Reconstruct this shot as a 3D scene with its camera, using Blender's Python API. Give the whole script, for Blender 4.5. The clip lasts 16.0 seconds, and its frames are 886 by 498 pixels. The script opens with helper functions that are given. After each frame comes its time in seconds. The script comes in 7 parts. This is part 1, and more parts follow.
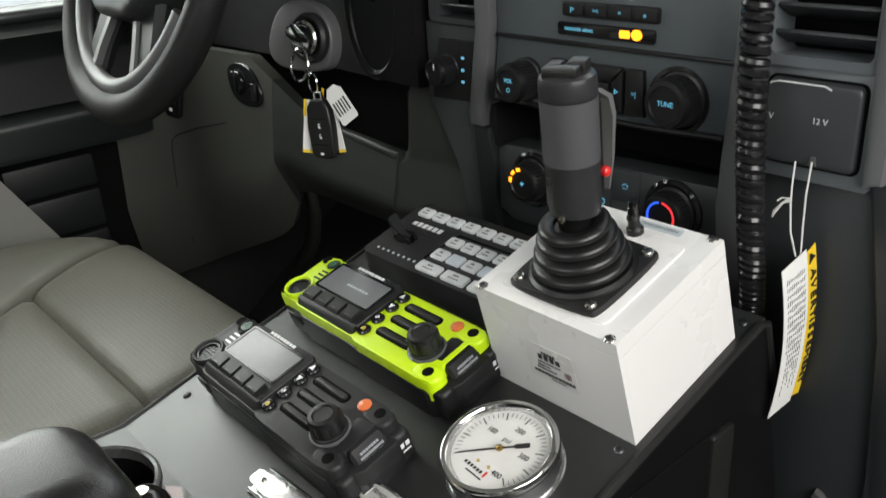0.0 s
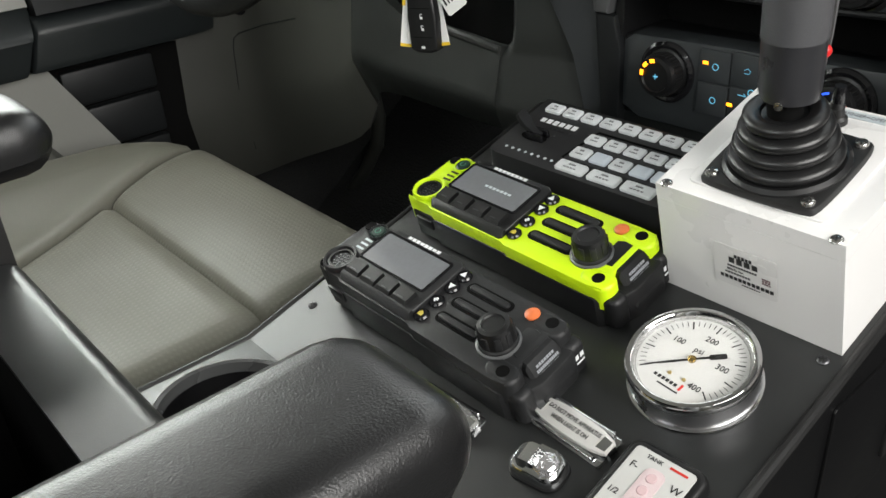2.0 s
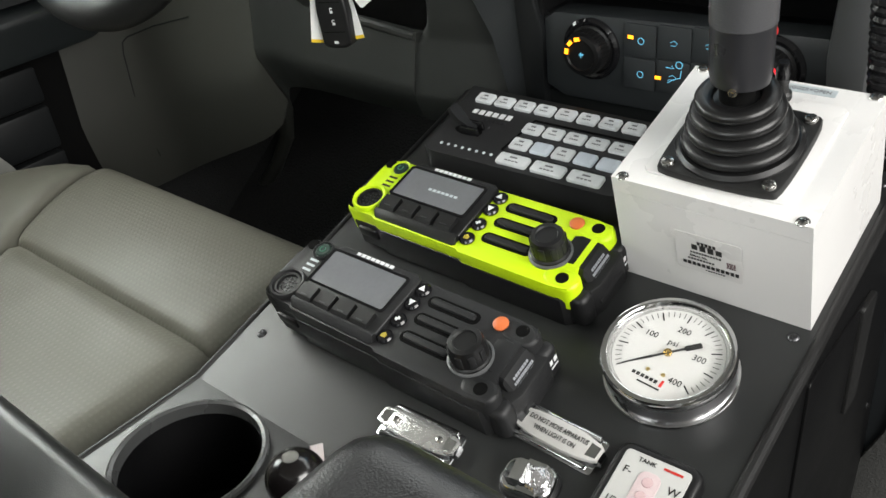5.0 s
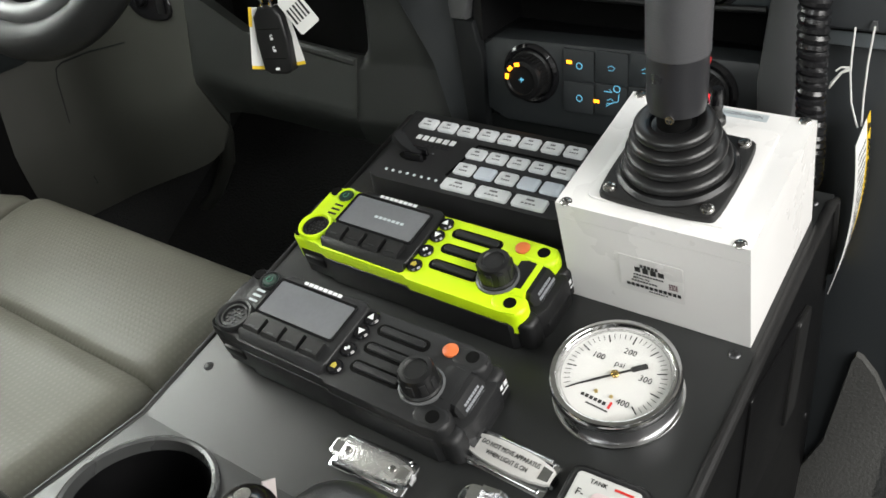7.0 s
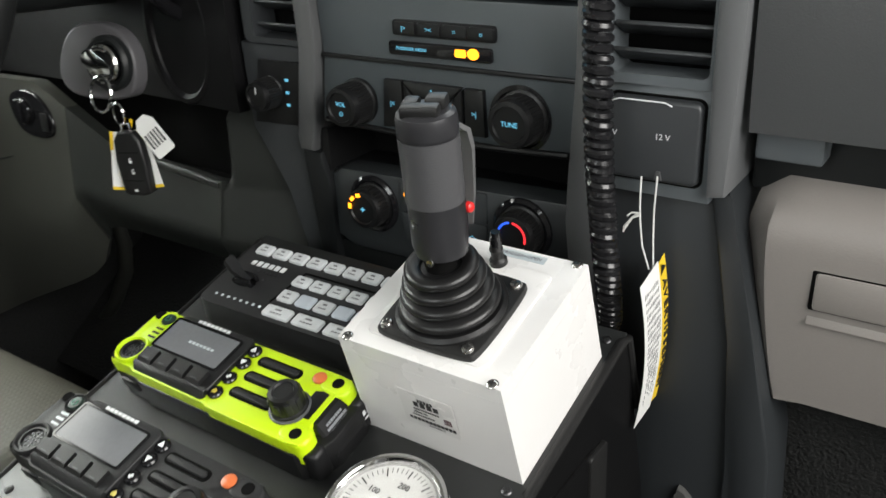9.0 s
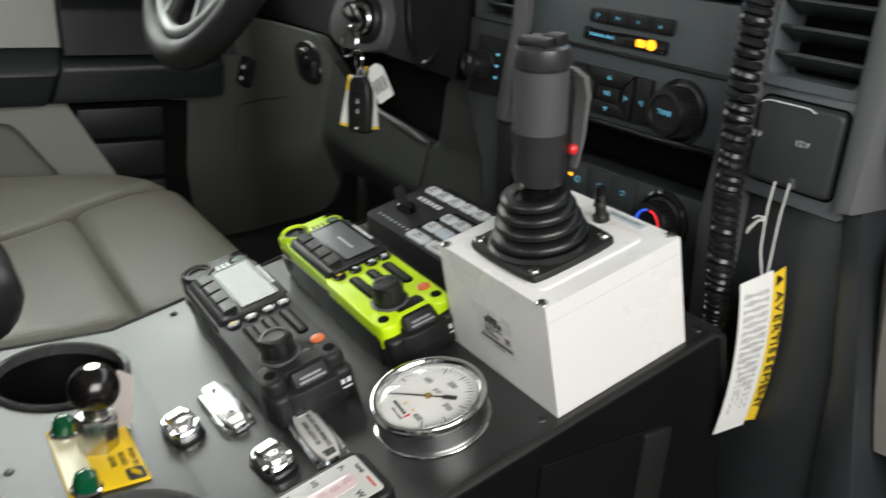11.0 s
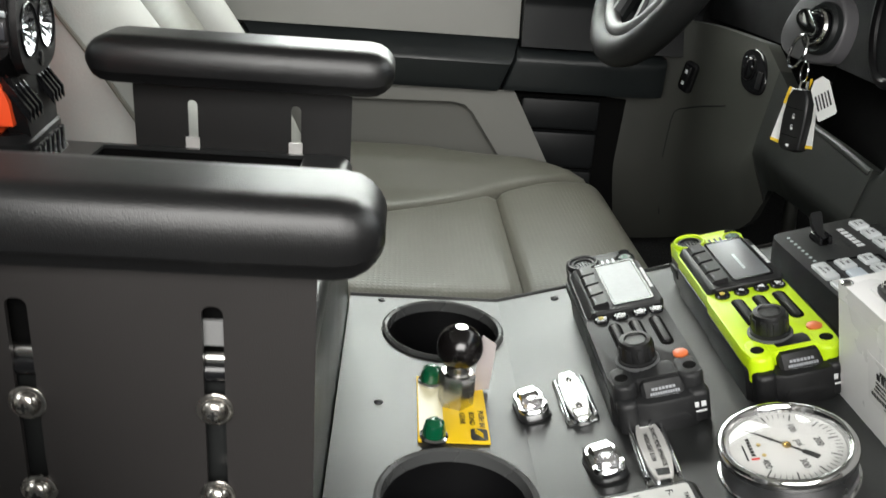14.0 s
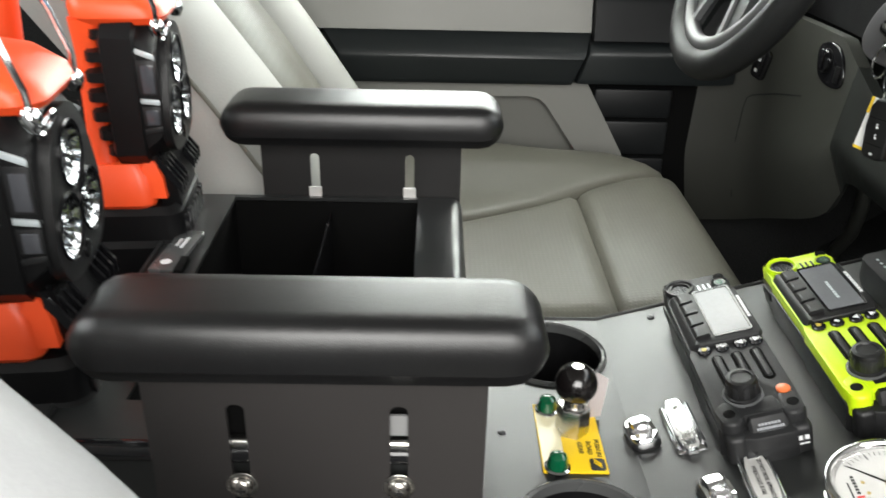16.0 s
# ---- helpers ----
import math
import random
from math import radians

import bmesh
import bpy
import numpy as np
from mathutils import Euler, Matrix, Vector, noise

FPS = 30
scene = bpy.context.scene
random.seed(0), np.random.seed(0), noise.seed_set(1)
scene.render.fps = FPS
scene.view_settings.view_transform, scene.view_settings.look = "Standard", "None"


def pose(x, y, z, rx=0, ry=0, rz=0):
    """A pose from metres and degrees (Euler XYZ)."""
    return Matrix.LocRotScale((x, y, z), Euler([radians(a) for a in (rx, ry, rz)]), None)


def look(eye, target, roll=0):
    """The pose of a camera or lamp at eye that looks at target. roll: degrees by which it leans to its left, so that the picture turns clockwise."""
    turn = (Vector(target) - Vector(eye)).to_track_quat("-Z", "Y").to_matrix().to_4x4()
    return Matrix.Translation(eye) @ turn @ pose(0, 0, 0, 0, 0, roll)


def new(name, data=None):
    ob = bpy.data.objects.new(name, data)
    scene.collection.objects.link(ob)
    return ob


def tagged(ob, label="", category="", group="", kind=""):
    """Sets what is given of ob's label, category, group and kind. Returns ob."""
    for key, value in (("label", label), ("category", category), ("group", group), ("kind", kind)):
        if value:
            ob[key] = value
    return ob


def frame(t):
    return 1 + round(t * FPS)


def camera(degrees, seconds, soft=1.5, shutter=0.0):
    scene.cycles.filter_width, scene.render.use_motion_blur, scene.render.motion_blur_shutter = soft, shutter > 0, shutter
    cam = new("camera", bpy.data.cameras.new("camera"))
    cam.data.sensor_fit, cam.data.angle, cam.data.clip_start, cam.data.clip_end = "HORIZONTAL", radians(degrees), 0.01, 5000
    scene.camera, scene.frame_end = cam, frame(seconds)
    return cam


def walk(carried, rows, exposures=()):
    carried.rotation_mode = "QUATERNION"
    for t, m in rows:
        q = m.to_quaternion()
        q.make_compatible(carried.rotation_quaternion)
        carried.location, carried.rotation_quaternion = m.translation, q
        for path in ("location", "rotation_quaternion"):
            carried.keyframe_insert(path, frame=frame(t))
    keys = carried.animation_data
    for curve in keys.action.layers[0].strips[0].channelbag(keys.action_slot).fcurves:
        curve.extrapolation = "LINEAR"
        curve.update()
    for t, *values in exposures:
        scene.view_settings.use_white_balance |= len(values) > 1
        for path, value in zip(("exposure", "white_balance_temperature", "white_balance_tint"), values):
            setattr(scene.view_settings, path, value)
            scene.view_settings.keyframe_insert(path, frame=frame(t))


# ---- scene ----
cam = camera(55.0, 16.0, shutter=0.5)
PATH = [
    (0, (0.486, -0.078, 0.435), (-0.91, 1.112, -0.362), -3.3),
    (0.5, (0.461, -0.079, 0.426), (-0.904, 1.102, -0.435), -4.3),
    (1, (0.409, -0.1, 0.407), (-0.941, 1.065, -0.498), -4.1),
    (1.5, (0.382, -0.127, 0.403), (-0.968, 1.002, -0.548), -4.4),
    (2, (0.369, -0.136, 0.407), (-0.97, 0.981, -0.572), -3.9),
    (2.5, (0.361, -0.148, 0.403), (-0.949, 0.998, -0.582), -3.4),
    (3, (0.347, -0.153, 0.408), (-0.946, 0.983, -0.61), -4.3),
    (3.5, (0.339, -0.149, 0.424), (-0.962, 0.967, -0.605), -6.4),
    (4, (0.329, -0.133, 0.43), (-0.877, 1.061, -0.627), -6.5),
    (4.2, (0.326, -0.13, 0.425), (-0.867, 1.086, -0.624), -6.4),
    (6.3, (0.31, -0.134, 0.434), (-0.763, 1.128, -0.686), -6.6),
    (6.5, (0.311, -0.134, 0.433), (-0.755, 1.163, -0.654), -6.0),
    (7, (0.314, -0.131, 0.437), (-0.745, 1.2, -0.614), -5.8),
    (7.5, (0.33, -0.099, 0.442), (-0.733, 1.243, -0.593), -6.3),
    (8, (0.357, -0.058, 0.449), (-0.629, 1.434, -0.447), -4.6),
    (8.2, (0.365, -0.055, 0.457), (-0.576, 1.483, -0.407), -3.9),
    (10.3, (0.544, -0.082, 0.424), (-0.813, 1.171, -0.344), 1.6),
    (10.5, (0.555, -0.068, 0.409), (-0.834, 1.172, -0.321), 2.8),
    (11, (0.581, -0.04, 0.388), (-0.96, 1.018, -0.323), 4.6),
    (11.5, (0.604, -0.043, 0.373), (-1.061, 0.81, -0.333), 6.2),
    (12, (0.623, -0.046, 0.371), (-1.17, 0.554, -0.281), 8.2),
    (12.5, (0.619, -0.026, 0.346), (-1.239, 0.245, -0.342), 7.7),
    (13, (0.602, -0.015, 0.324), (-1.267, 0.17, -0.362), 7.5),
    (13.5, (0.589, 0.0, 0.34), (-1.266, 0.156, -0.39), 6.7),
    (14, (0.583, 0.001, 0.379), (-1.259, 0.131, -0.388), 4.5),
    (14.5, (0.581, -0.003, 0.413), (-1.254, 0.091, -0.377), 3.5),
    (15, (0.582, -0.008, 0.432), (-1.21, 0.063, -0.452), 2.8),
    (15.5, (0.586, -0.03, 0.454), (-1.199, 0.029, -0.446), 1.9),
    (16, (0.6, -0.065, 0.483), (-1.187, -0.038, -0.414), 1.3),
]
EXPOSURE = [(0, -0.12), (0.5, -0.12), (1, 0.06), (2, 0.18), (4, 0.22), (6.3, 0.27), (8.2, 0.32), (10.3, -0.16), (12.5, -0.10), (13.5, 0.05), (15, 0.05), (16, 0.3)]
walk(cam, [(t, look(eye, target, roll)) for t, eye, target, roll in PATH], EXPOSURE)

# ---------------------------------------------------------------- light
world = bpy.data.worlds.new("workshop_air")
scene.world = world
world.use_nodes = True
world.node_tree.nodes["Background"].inputs[0].default_value = (0.98, 1.0, 0.95, 1)
world.node_tree.nodes["Background"].inputs[1].default_value = 0.07


def area(name, eye, target, sx, sy, watts, colour=(1.0, 0.97, 0.93)):
    lamp = bpy.data.lights.new(name, "AREA")
    lamp.shape, lamp.size, lamp.size_y, lamp.energy, lamp.color = "RECTANGLE", sx, sy, watts, colour
    ob = new(name, lamp)
    ob.matrix_world = look(eye, target)
    return ob


# daylight tubes of the workshop: through the open passenger door, the windscreen and the driver's window
area("door_light", (1.64, 0.0, 0.95), (0.1, 0.3, 0.05), 1.5, 1.0, 52, (1.0, 0.985, 0.95))
area("window_light", (-1.05, 0.17, 0.62), (-0.1, 0.15, 0.0), 0.80, 0.5, 11, (0.99, 1.0, 0.93))
area("windscreen_light", (0.0, 1.02, 0.80), (0.0, 0.30, 0.05), 1.6, 0.55, 10, (0.97, 1.0, 0.98))
# unseen fill from behind, added to brighten the dash faces
area("rear_fill", (0.15, -1.15, 0.80), (0.05, 0.5, 0.20), 1.2, 0.4, 10, (0.96, 1.0, 0.99))


# ---------------------------------------------------------------- materials
def nodes(name):
    m = bpy.data.materials.new(name)
    m.use_nodes = True
    t = m.node_tree
    return m, t, t.nodes["Principled BSDF"]


def mat(name, colour, rough=0.5, metal=0.0, grain=900.0, bump=0.15, vary=0.12, patch=9.0, coat=0.0, spec=0.5, emit=0.0, rvary=0.08, dist=0.0004):
    """A surface with fine grain and broad wear, in metres."""
    m, t, b = nodes(name)
    co = t.nodes.new("ShaderNodeTexCoord")
    big, fine = t.nodes.new("ShaderNodeTexNoise"), t.nodes.new("ShaderNodeTexNoise")
    big.inputs["Scale"].default_value, big.inputs["Detail"].default_value = patch, 6
    fine.inputs["Scale"].default_value, fine.inputs["Detail"].default_value = grain, 3
    for n in (big, fine):
        t.links.new(co.outputs["Object"], n.inputs["Vector"])
    mix = t.nodes.new("ShaderNodeMix")
    mix.data_type = "RGBA"
    lo, hi = [c * (1 - vary) for c in colour], [min(1, c * (1 + vary)) for c in colour]
    mix.inputs[6].default_value, mix.inputs[7].default_value = (*lo, 1), (*hi, 1)
    add = t.nodes.new("ShaderNodeMath")
    add.operation = "MULTIPLY_ADD"
    add.inputs[1].default_value = 0.45
    half = t.nodes.new("ShaderNodeMath")
    half.operation = "MULTIPLY"
    half.inputs[1].default_value = 0.55
    t.links.new(fine.outputs[0], half.inputs[0])
    t.links.new(big.outputs[0], add.inputs[0])
    t.links.new(half.outputs[0], add.inputs[2])
    t.links.new(add.outputs[0], mix.inputs[0])
    t.links.new(mix.outputs[2], b.inputs["Base Color"])
    rr = t.nodes.new("ShaderNodeMapRange")
    rr.inputs[3].default_value, rr.inputs[4].default_value = max(0.02, rough - rvary), min(1, rough + rvary)
    rr.inputs[1].default_value, rr.inputs[2].default_value = 0.3, 0.7
    t.links.new(big.outputs[0], rr.inputs[0])
    t.links.new(rr.outputs[0], b.inputs["Roughness"])
    b.inputs["Metallic"].default_value = metal
    b.inputs["Specular IOR Level"].default_value = spec
    b.inputs["Coat Weight"].default_value = coat
    b.inputs["Coat Roughness"].default_value = 0.12
    if bump:
        bp = t.nodes.new("ShaderNodeBump")
        bp.inputs["Strength"].default_value, bp.inputs["Distance"].default_value = bump, dist
        t.links.new(fine.outputs[0], bp.inputs["Height"])
        t.links.new(bp.outputs[0], b.inputs["Normal"])
    if emit:
        b.inputs["Emission Color"].default_value = (*colour, 1)
        b.inputs["Emission Strength"].default_value = emit
    return m


def glow(name, colour, strength):
    m, t, b = nodes(name)
    b.inputs["Base Color"].default_value = (*[c * 0.5 for c in colour], 1)
    b.inputs["Emission Color"].default_value = (*colour, 1)
    b.inputs["Emission Strength"].default_value = strength
    b.inputs["Roughness"].default_value = 0.4
    return m


def glassy(name, colour=(1, 1, 1), rough=0.02):
    m, t, b = nodes(name)
    b.inputs["Base Color"].default_value = (*colour, 1)
    b.inputs["Transmission Weight"].default_value = 1
    b.inputs["Roughness"].default_value = rough
    b.inputs["IOR"].default_value = 1.46
    return m


def leather(name, colour, perforated=False, rough=0.42):
    """Grained seat cover; the inserts are embossed with small diamonds."""
    m = mat(name, colour, rough, 0, 420, 0.35, 0.1, 6, spec=0.30, dist=0.0006)
    if perforated:
        t = m.node_tree
        b = t.nodes["Principled BSDF"]
        co = t.nodes.new("ShaderNodeTexCoord")
        turn = t.nodes.new("ShaderNodeMapping")
        turn.inputs["Rotation"].default_value = (0, 0, radians(45))
        sep = t.nodes.new("ShaderNodeSeparateXYZ")
        t.links.new(co.outputs["Object"], turn.inputs["Vector"])
        t.links.new(turn.outputs[0], sep.inputs[0])
        waves = []
        for axis in ("X", "Y"):
            k = t.nodes.new("ShaderNodeMath")
            k.operation = "MULTIPLY"
            k.inputs[1].default_value = 2 * math.pi / 0.0085
            s = t.nodes.new("ShaderNodeMath")
            s.operation = "SINE"
            t.links.new(sep.outputs[axis], k.inputs[0])
            t.links.new(k.outputs[0], s.inputs[0])
            waves.append(s)
        mul = t.nodes.new("ShaderNodeMath")
        mul.operation = "MULTIPLY"
        t.links.new(waves[0].outputs[0], mul.inputs[0])
        t.links.new(waves[1].outputs[0], mul.inputs[1])
        step = t.nodes.new("ShaderNodeMapRange")
        step.inputs[1].default_value, step.inputs[2].default_value = 0.1, 0.7
        t.links.new(mul.outputs[0], step.inputs[0])
        emboss = t.nodes.new("ShaderNodeBump")
        emboss.inputs["Strength"].default_value, emboss.inputs["Distance"].default_value = 0.20, 0.0009
        t.links.new(step.outputs[0], emboss.inputs["Height"])
        t.links.new(b.inputs["Normal"].links[0].from_socket, emboss.inputs["Normal"])
        t.links.new(emboss.outputs[0], b.inputs["Normal"])
        old = b.inputs["Base Color"].links[0].from_socket
        mx = t.nodes.new("ShaderNodeMix")
        mx.data_type = "RGBA"
        mx.inputs[7].default_value = (*[c * 1.09 for c in colour], 1)
        t.links.new(step.outputs[0], mx.inputs[0])
        t.links.new(old, mx.inputs[6])
        t.links.new(mx.outputs[2], b.inputs["Base Color"])
    return m


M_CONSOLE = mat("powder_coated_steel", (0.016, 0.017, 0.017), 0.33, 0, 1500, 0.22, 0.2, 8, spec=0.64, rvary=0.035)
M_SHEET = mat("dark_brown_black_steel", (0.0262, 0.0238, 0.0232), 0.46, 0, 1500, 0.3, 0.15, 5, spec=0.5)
M_PANEL = mat("satin_black_panel", (0.066, 0.077, 0.083), 0.38, 0, 1300, 0.2, 0.2, 7)
M_DASH = mat("grained_dash_plastic", (0.0115, 0.0130, 0.0134), 0.46, 0, 650, 0.5, 0.12, 5, spec=0.32)
M_PADDASH = mat("dark_grey_dash_plastic", (0.060, 0.063, 0.065), 0.42, 0, 650, 0.5, 0.1, 5)
M_TRIM = mat("satin_grey_trim", (0.085, 0.087, 0.089), 0.38, 0.1, 900, 0.1, 0.08, 5)
M_BLACK = mat("black_plastic", (0.0065, 0.0066, 0.0070), 0.40, 0, 900, 0.25, 0.2, 14, spec=0.38)
M_GLOSS = mat("gloss_black_plastic", (0.008, 0.008, 0.009), 0.12, 0, 300, 0.03, 0.2, 14)
M_RADIO = mat("charcoal_radio_plastic", (0.0135, 0.0138, 0.0145), 0.44, 0, 1400, 0.3, 0.12, 20, spec=0.35)
# darker than the knee panel: shade towards the stack is in the colour
M_LOWDASH_SHADE = mat("shaded_lower_dash", (0.0150, 0.0168, 0.0152), 0.46, 0, 600, 0.5, 0.12, 5, spec=0.4)
M_SIDEDASH = mat("cool_dark_side_plastic", (0.0230, 0.0260, 0.0285), 0.44, 0, 900, 0.25, 0.1, 5, spec=0.4)
M_LIME = mat("lime_plastic", (0.52, 0.74, 0.006), 0.38, 0, 1400, 0.12, 0.05, 20)
M_RUBBER = mat("black_rubber", (0.0070, 0.0070, 0.0070), 0.5, 0, 700, 0.25, 0.2, 12)
M_PAD = mat("black_vinyl_pad", (0.0068, 0.0068, 0.0072), 0.32, 0, 1250, 0.45, 0.2, 8, spec=0.52, dist=0.0004, rvary=0.03)
M_WHITE = mat("white_moulded_plastic", (0.72, 0.71, 0.70), 0.3, 0, 500, 0.05, 0.02, 12)
M_CHROME = mat("chrome", (0.66, 0.67, 0.68), 0.12, 1, 200, 0.02, 0.04, 20, rvary=0.03)
M_STEEL = mat("stainless_steel", (0.55, 0.54, 0.52), 0.24, 1, 500, 0.1, 0.1, 60, rvary=0.06)
M_ALU = mat("anodised_grip", (0.028, 0.028, 0.031), 0.32, 0.2, 1200, 0.1, 0.1, 20)
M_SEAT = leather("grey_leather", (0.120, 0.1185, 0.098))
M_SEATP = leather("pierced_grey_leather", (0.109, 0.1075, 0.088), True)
M_DOORL = mat("light_grey_door_plastic", (0.225, 0.225, 0.208), 0.5, 0, 500, 0.4, 0.06, 4)
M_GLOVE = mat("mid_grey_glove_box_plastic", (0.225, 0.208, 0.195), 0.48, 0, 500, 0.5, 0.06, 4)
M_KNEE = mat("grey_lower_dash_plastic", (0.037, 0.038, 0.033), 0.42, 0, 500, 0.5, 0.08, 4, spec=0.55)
M_CARPET2 = mat("grey_footwell_carpet", (0.075, 0.075, 0.072), 0.95, 0, 420, 0.5, 0.4, 6, spec=0.2, dist=0.002)
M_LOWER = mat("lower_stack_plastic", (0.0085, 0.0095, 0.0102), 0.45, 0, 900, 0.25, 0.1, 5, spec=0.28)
M_STACK = mat("stack_plastic", (0.102, 0.115, 0.123), 0.36, 0, 900, 0.25, 0.1, 5)
M_CARPET = mat("black_carpet", (0.026, 0.0265, 0.0262), 0.95, 0, 260, 1.0, 0.4, 6, spec=0.05, dist=0.004)
M_LINER = mat("grey_headliner", (0.20, 0.195, 0.18), 0.9, 0, 500, 0.3, 0.06, 4)
M_TEXT = mat("white_print", (0.72, 0.73, 0.74), 0.5, 0, 300, 0, 0.04)
M_INK = mat("black_print", (0.012, 0.012, 0.012), 0.5, 0, 300, 0, 0.05)
M_LEGEND = mat("grey_legend", (0.16, 0.16, 0.17), 0.5)
M_REDINK = mat("red_print", (0.5, 0.02, 0.015), 0.5, 0, 300, 0, 0.05)
M_DIAL = mat("white_dial", (0.47, 0.47, 0.455), 0.45, 0, 300, 0, 0.02)
M_KEYCAP = mat("backlit_white_key", (0.60, 0.62, 0.63), 0.32, 0, 700, 0.05, 0.08, 40, emit=0.07)
M_KEYCAP2 = mat("plain_blue_grey_key", (0.55, 0.60, 0.66), 0.3, 0, 700, 0.03, 0.05, 40, emit=0.05)
M_KEYEDGE = mat("dark_key_surround", (0.02, 0.02, 0.022), 0.5)
M_LCD = mat("grey_lcd", (0.14, 0.145, 0.153), 0.17, 0, 300, 0, 0.15, 25, spec=0.42)
M_ORANGE = mat("orange_button", (0.62, 0.15, 0.045), 0.4, 0, 500, 0.05, 0.05)
M_ORANGE2 = mat("safety_orange_plastic", (0.95, 0.095, 0.022), 0.4, 0, 600, 0.15, 0.05, 15)
M_AMBER = glow("amber_light", (1.0, 0.33, 0.012), 3.0)
M_CYAN = glow("cyan_backlight", (0.16, 0.56, 0.80), 0.62)
M_BLUE = glow("blue_ring", (0.03, 0.12, 0.95), 1.2)
M_REDRING = glow("red_ring", (0.95, 0.03, 0.04), 1.2)
M_SCREEN = glow("blue_screen", (0.16, 0.42, 0.62), 0.8)
M_YELLOW = mat("yellow_label", (0.85, 0.56, 0.010), 0.4, 0, 600, 0.03, 0.04)
M_OLIVE = mat("dim_yellow_icon", (0.42, 0.33, 0.04), 0.4)
M_YELLOW2 = mat("warning_yellow", (0.85, 0.58, 0.03), 0.45, 0, 600, 0.03, 0.03)
M_PAPER = mat("white_tag_paper", (0.78, 0.78, 0.76), 0.55, 0, 600, 0.05, 0.03)
M_STRING = mat("white_string", (0.62, 0.62, 0.60), 0.8)
M_GREEN = mat("green_lens", (0.003, 0.085, 0.035), 0.08, 0, 300, 0, 0.1, spec=0.8, coat=0.6)
M_BALL = mat("black_phenolic_ball", (0.006, 0.005, 0.005), 0.17, 0, 300, 0, 0.2, spec=0.7)
M_PINK = mat("pale_tag", (0.52, 0.47, 0.47), 0.4)
M_CLEAR = glassy("clear_cover")
M_STRIPE = mat("silver_stripe", (0.50, 0.55, 0.57), 0.35, 0.2)
M_METALTAB = mat("dull_screw", (0.10, 0.10, 0.105), 0.35, 1)
M_DULL = mat("dull_zinc", (0.26, 0.26, 0.26), 0.45, 0.2)
# near black for gaps and recesses: their shade is put into the colour
M_SHADE = mat("recess_shade", (0.003, 0.003, 0.003), 0.8, spec=0.08)
M_RING = mat("grey_cup_ring", (0.075, 0.077, 0.077), 0.26, 0.1, 900, 0.05, 0.08, 20, spec=0.6)
M_PLATE = mat("brushed_label_plate", (0.62, 0.61, 0.59), 0.35, 0.3, 700, 0.05, 0.05, 30)
M_ARM = mat("satin_dark_arm_rest", (0.0150, 0.0180, 0.0188), 0.36, 0, 700, 0.3, 0.1, 5)
M_IGN = mat("purple_grey_plastic", (0.085, 0.083, 0.088), 0.42, 0, 700, 0.2, 0.06, 8)
# lighter grey for the part of the right trim that catches light
M_EDGE_LIT = mat("lit_side_trim", (0.120, 0.124, 0.128), 0.36, 0.1, 900, 0.1, 0.08, 5)
M_LBLACK = mat("deep_black_housing", (0.0045, 0.0045, 0.0050), 0.45, 0, 900, 0.25, 0.2, 14, spec=0.25)
# darker copy of the plate steel: shade on the driver-side plate
M_SHEET_SHADE = mat("shaded_plate_steel", (0.014, 0.0136, 0.0136), 0.5, 0, 1500, 0.3, 0.15, 5, spec=0.28)
M_BEZEL = mat("bright_gauge_steel", (0.66, 0.66, 0.66), 0.12, 1, 400, 0.03, 0.05, 40, rvary=0.03)
# the console's steel again, blacker: shade of its unlit faces in the colour
M_SIDE_SHADE = mat("shaded_side_steel", (0.0040, 0.0040, 0.0043), 0.36, 0, 1500, 0.25, 0.2, 6, spec=0.28)
M_COVER = mat("socket_cover_plastic", (0.034, 0.037, 0.040), 0.40, 0, 900, 0.2, 0.1, 8)
M_CLIMATE = mat("climate_panel_plastic", (0.0255, 0.0290, 0.0310), 0.42, 0, 900, 0.25, 0.1, 6)
M_BRUSHED = mat("brushed_case_steel", (0.46, 0.46, 0.47), 0.30, 1, 700, 0.12, 0.08, 40, rvary=0.05)
# emits by itself: brightness outside the window is put into the surface
M_BACKDROP = mat("glowing_backdrop", (0.80, 0.83, 0.86), 0.8, 0, 60, 0.2, 0.06, 2, emit=1.1)


# ---------------------------------------------------------------- builders
def mesh_of(bm, name, smooth=35):
    me = bpy.data.meshes.new(name)
    bmesh.ops.recalc_face_normals(bm, faces=bm.faces)
    lim = radians(smooth)
    for f in bm.faces:
        f.smooth = True
    for e in bm.edges:
        e.smooth = len(e.link_faces) == 2 and e.calc_face_angle(0) < lim
    bm.to_mesh(me)
    bm.free()
    return me


def thing(name, m, label, category, group="", kind=""):
    ob = new(name)
    ob.empty_display_size = 0.02
    ob.matrix_world = m
    return tagged(ob, label, category, group, kind)


def part(name, bm, material, parent, label="", smooth=35, at=None):
    """One mesh object under a thing or a part, in that one's own space."""
    me = bm if isinstance(bm, bpy.types.Mesh) else mesh_of(bm, name, smooth)
    if not me.materials:
        me.materials.append(material)
    ob = new(name, me)
    ob.parent = parent
    if at is not None:
        ob.matrix_basis = at
    if label:
        ob["label"] = label
    return ob


def solid(name, bm, material, label, category="", kind="", group="", m=None, smooth=35):
    """A thing or a piece of the setting that is one mesh."""
    me = mesh_of(bm, name, smooth)
    me.materials.append(material)
    ob = new(name, me)
    if m is not None:
        ob.matrix_world = m
    return tagged(ob, label, category, group, kind)


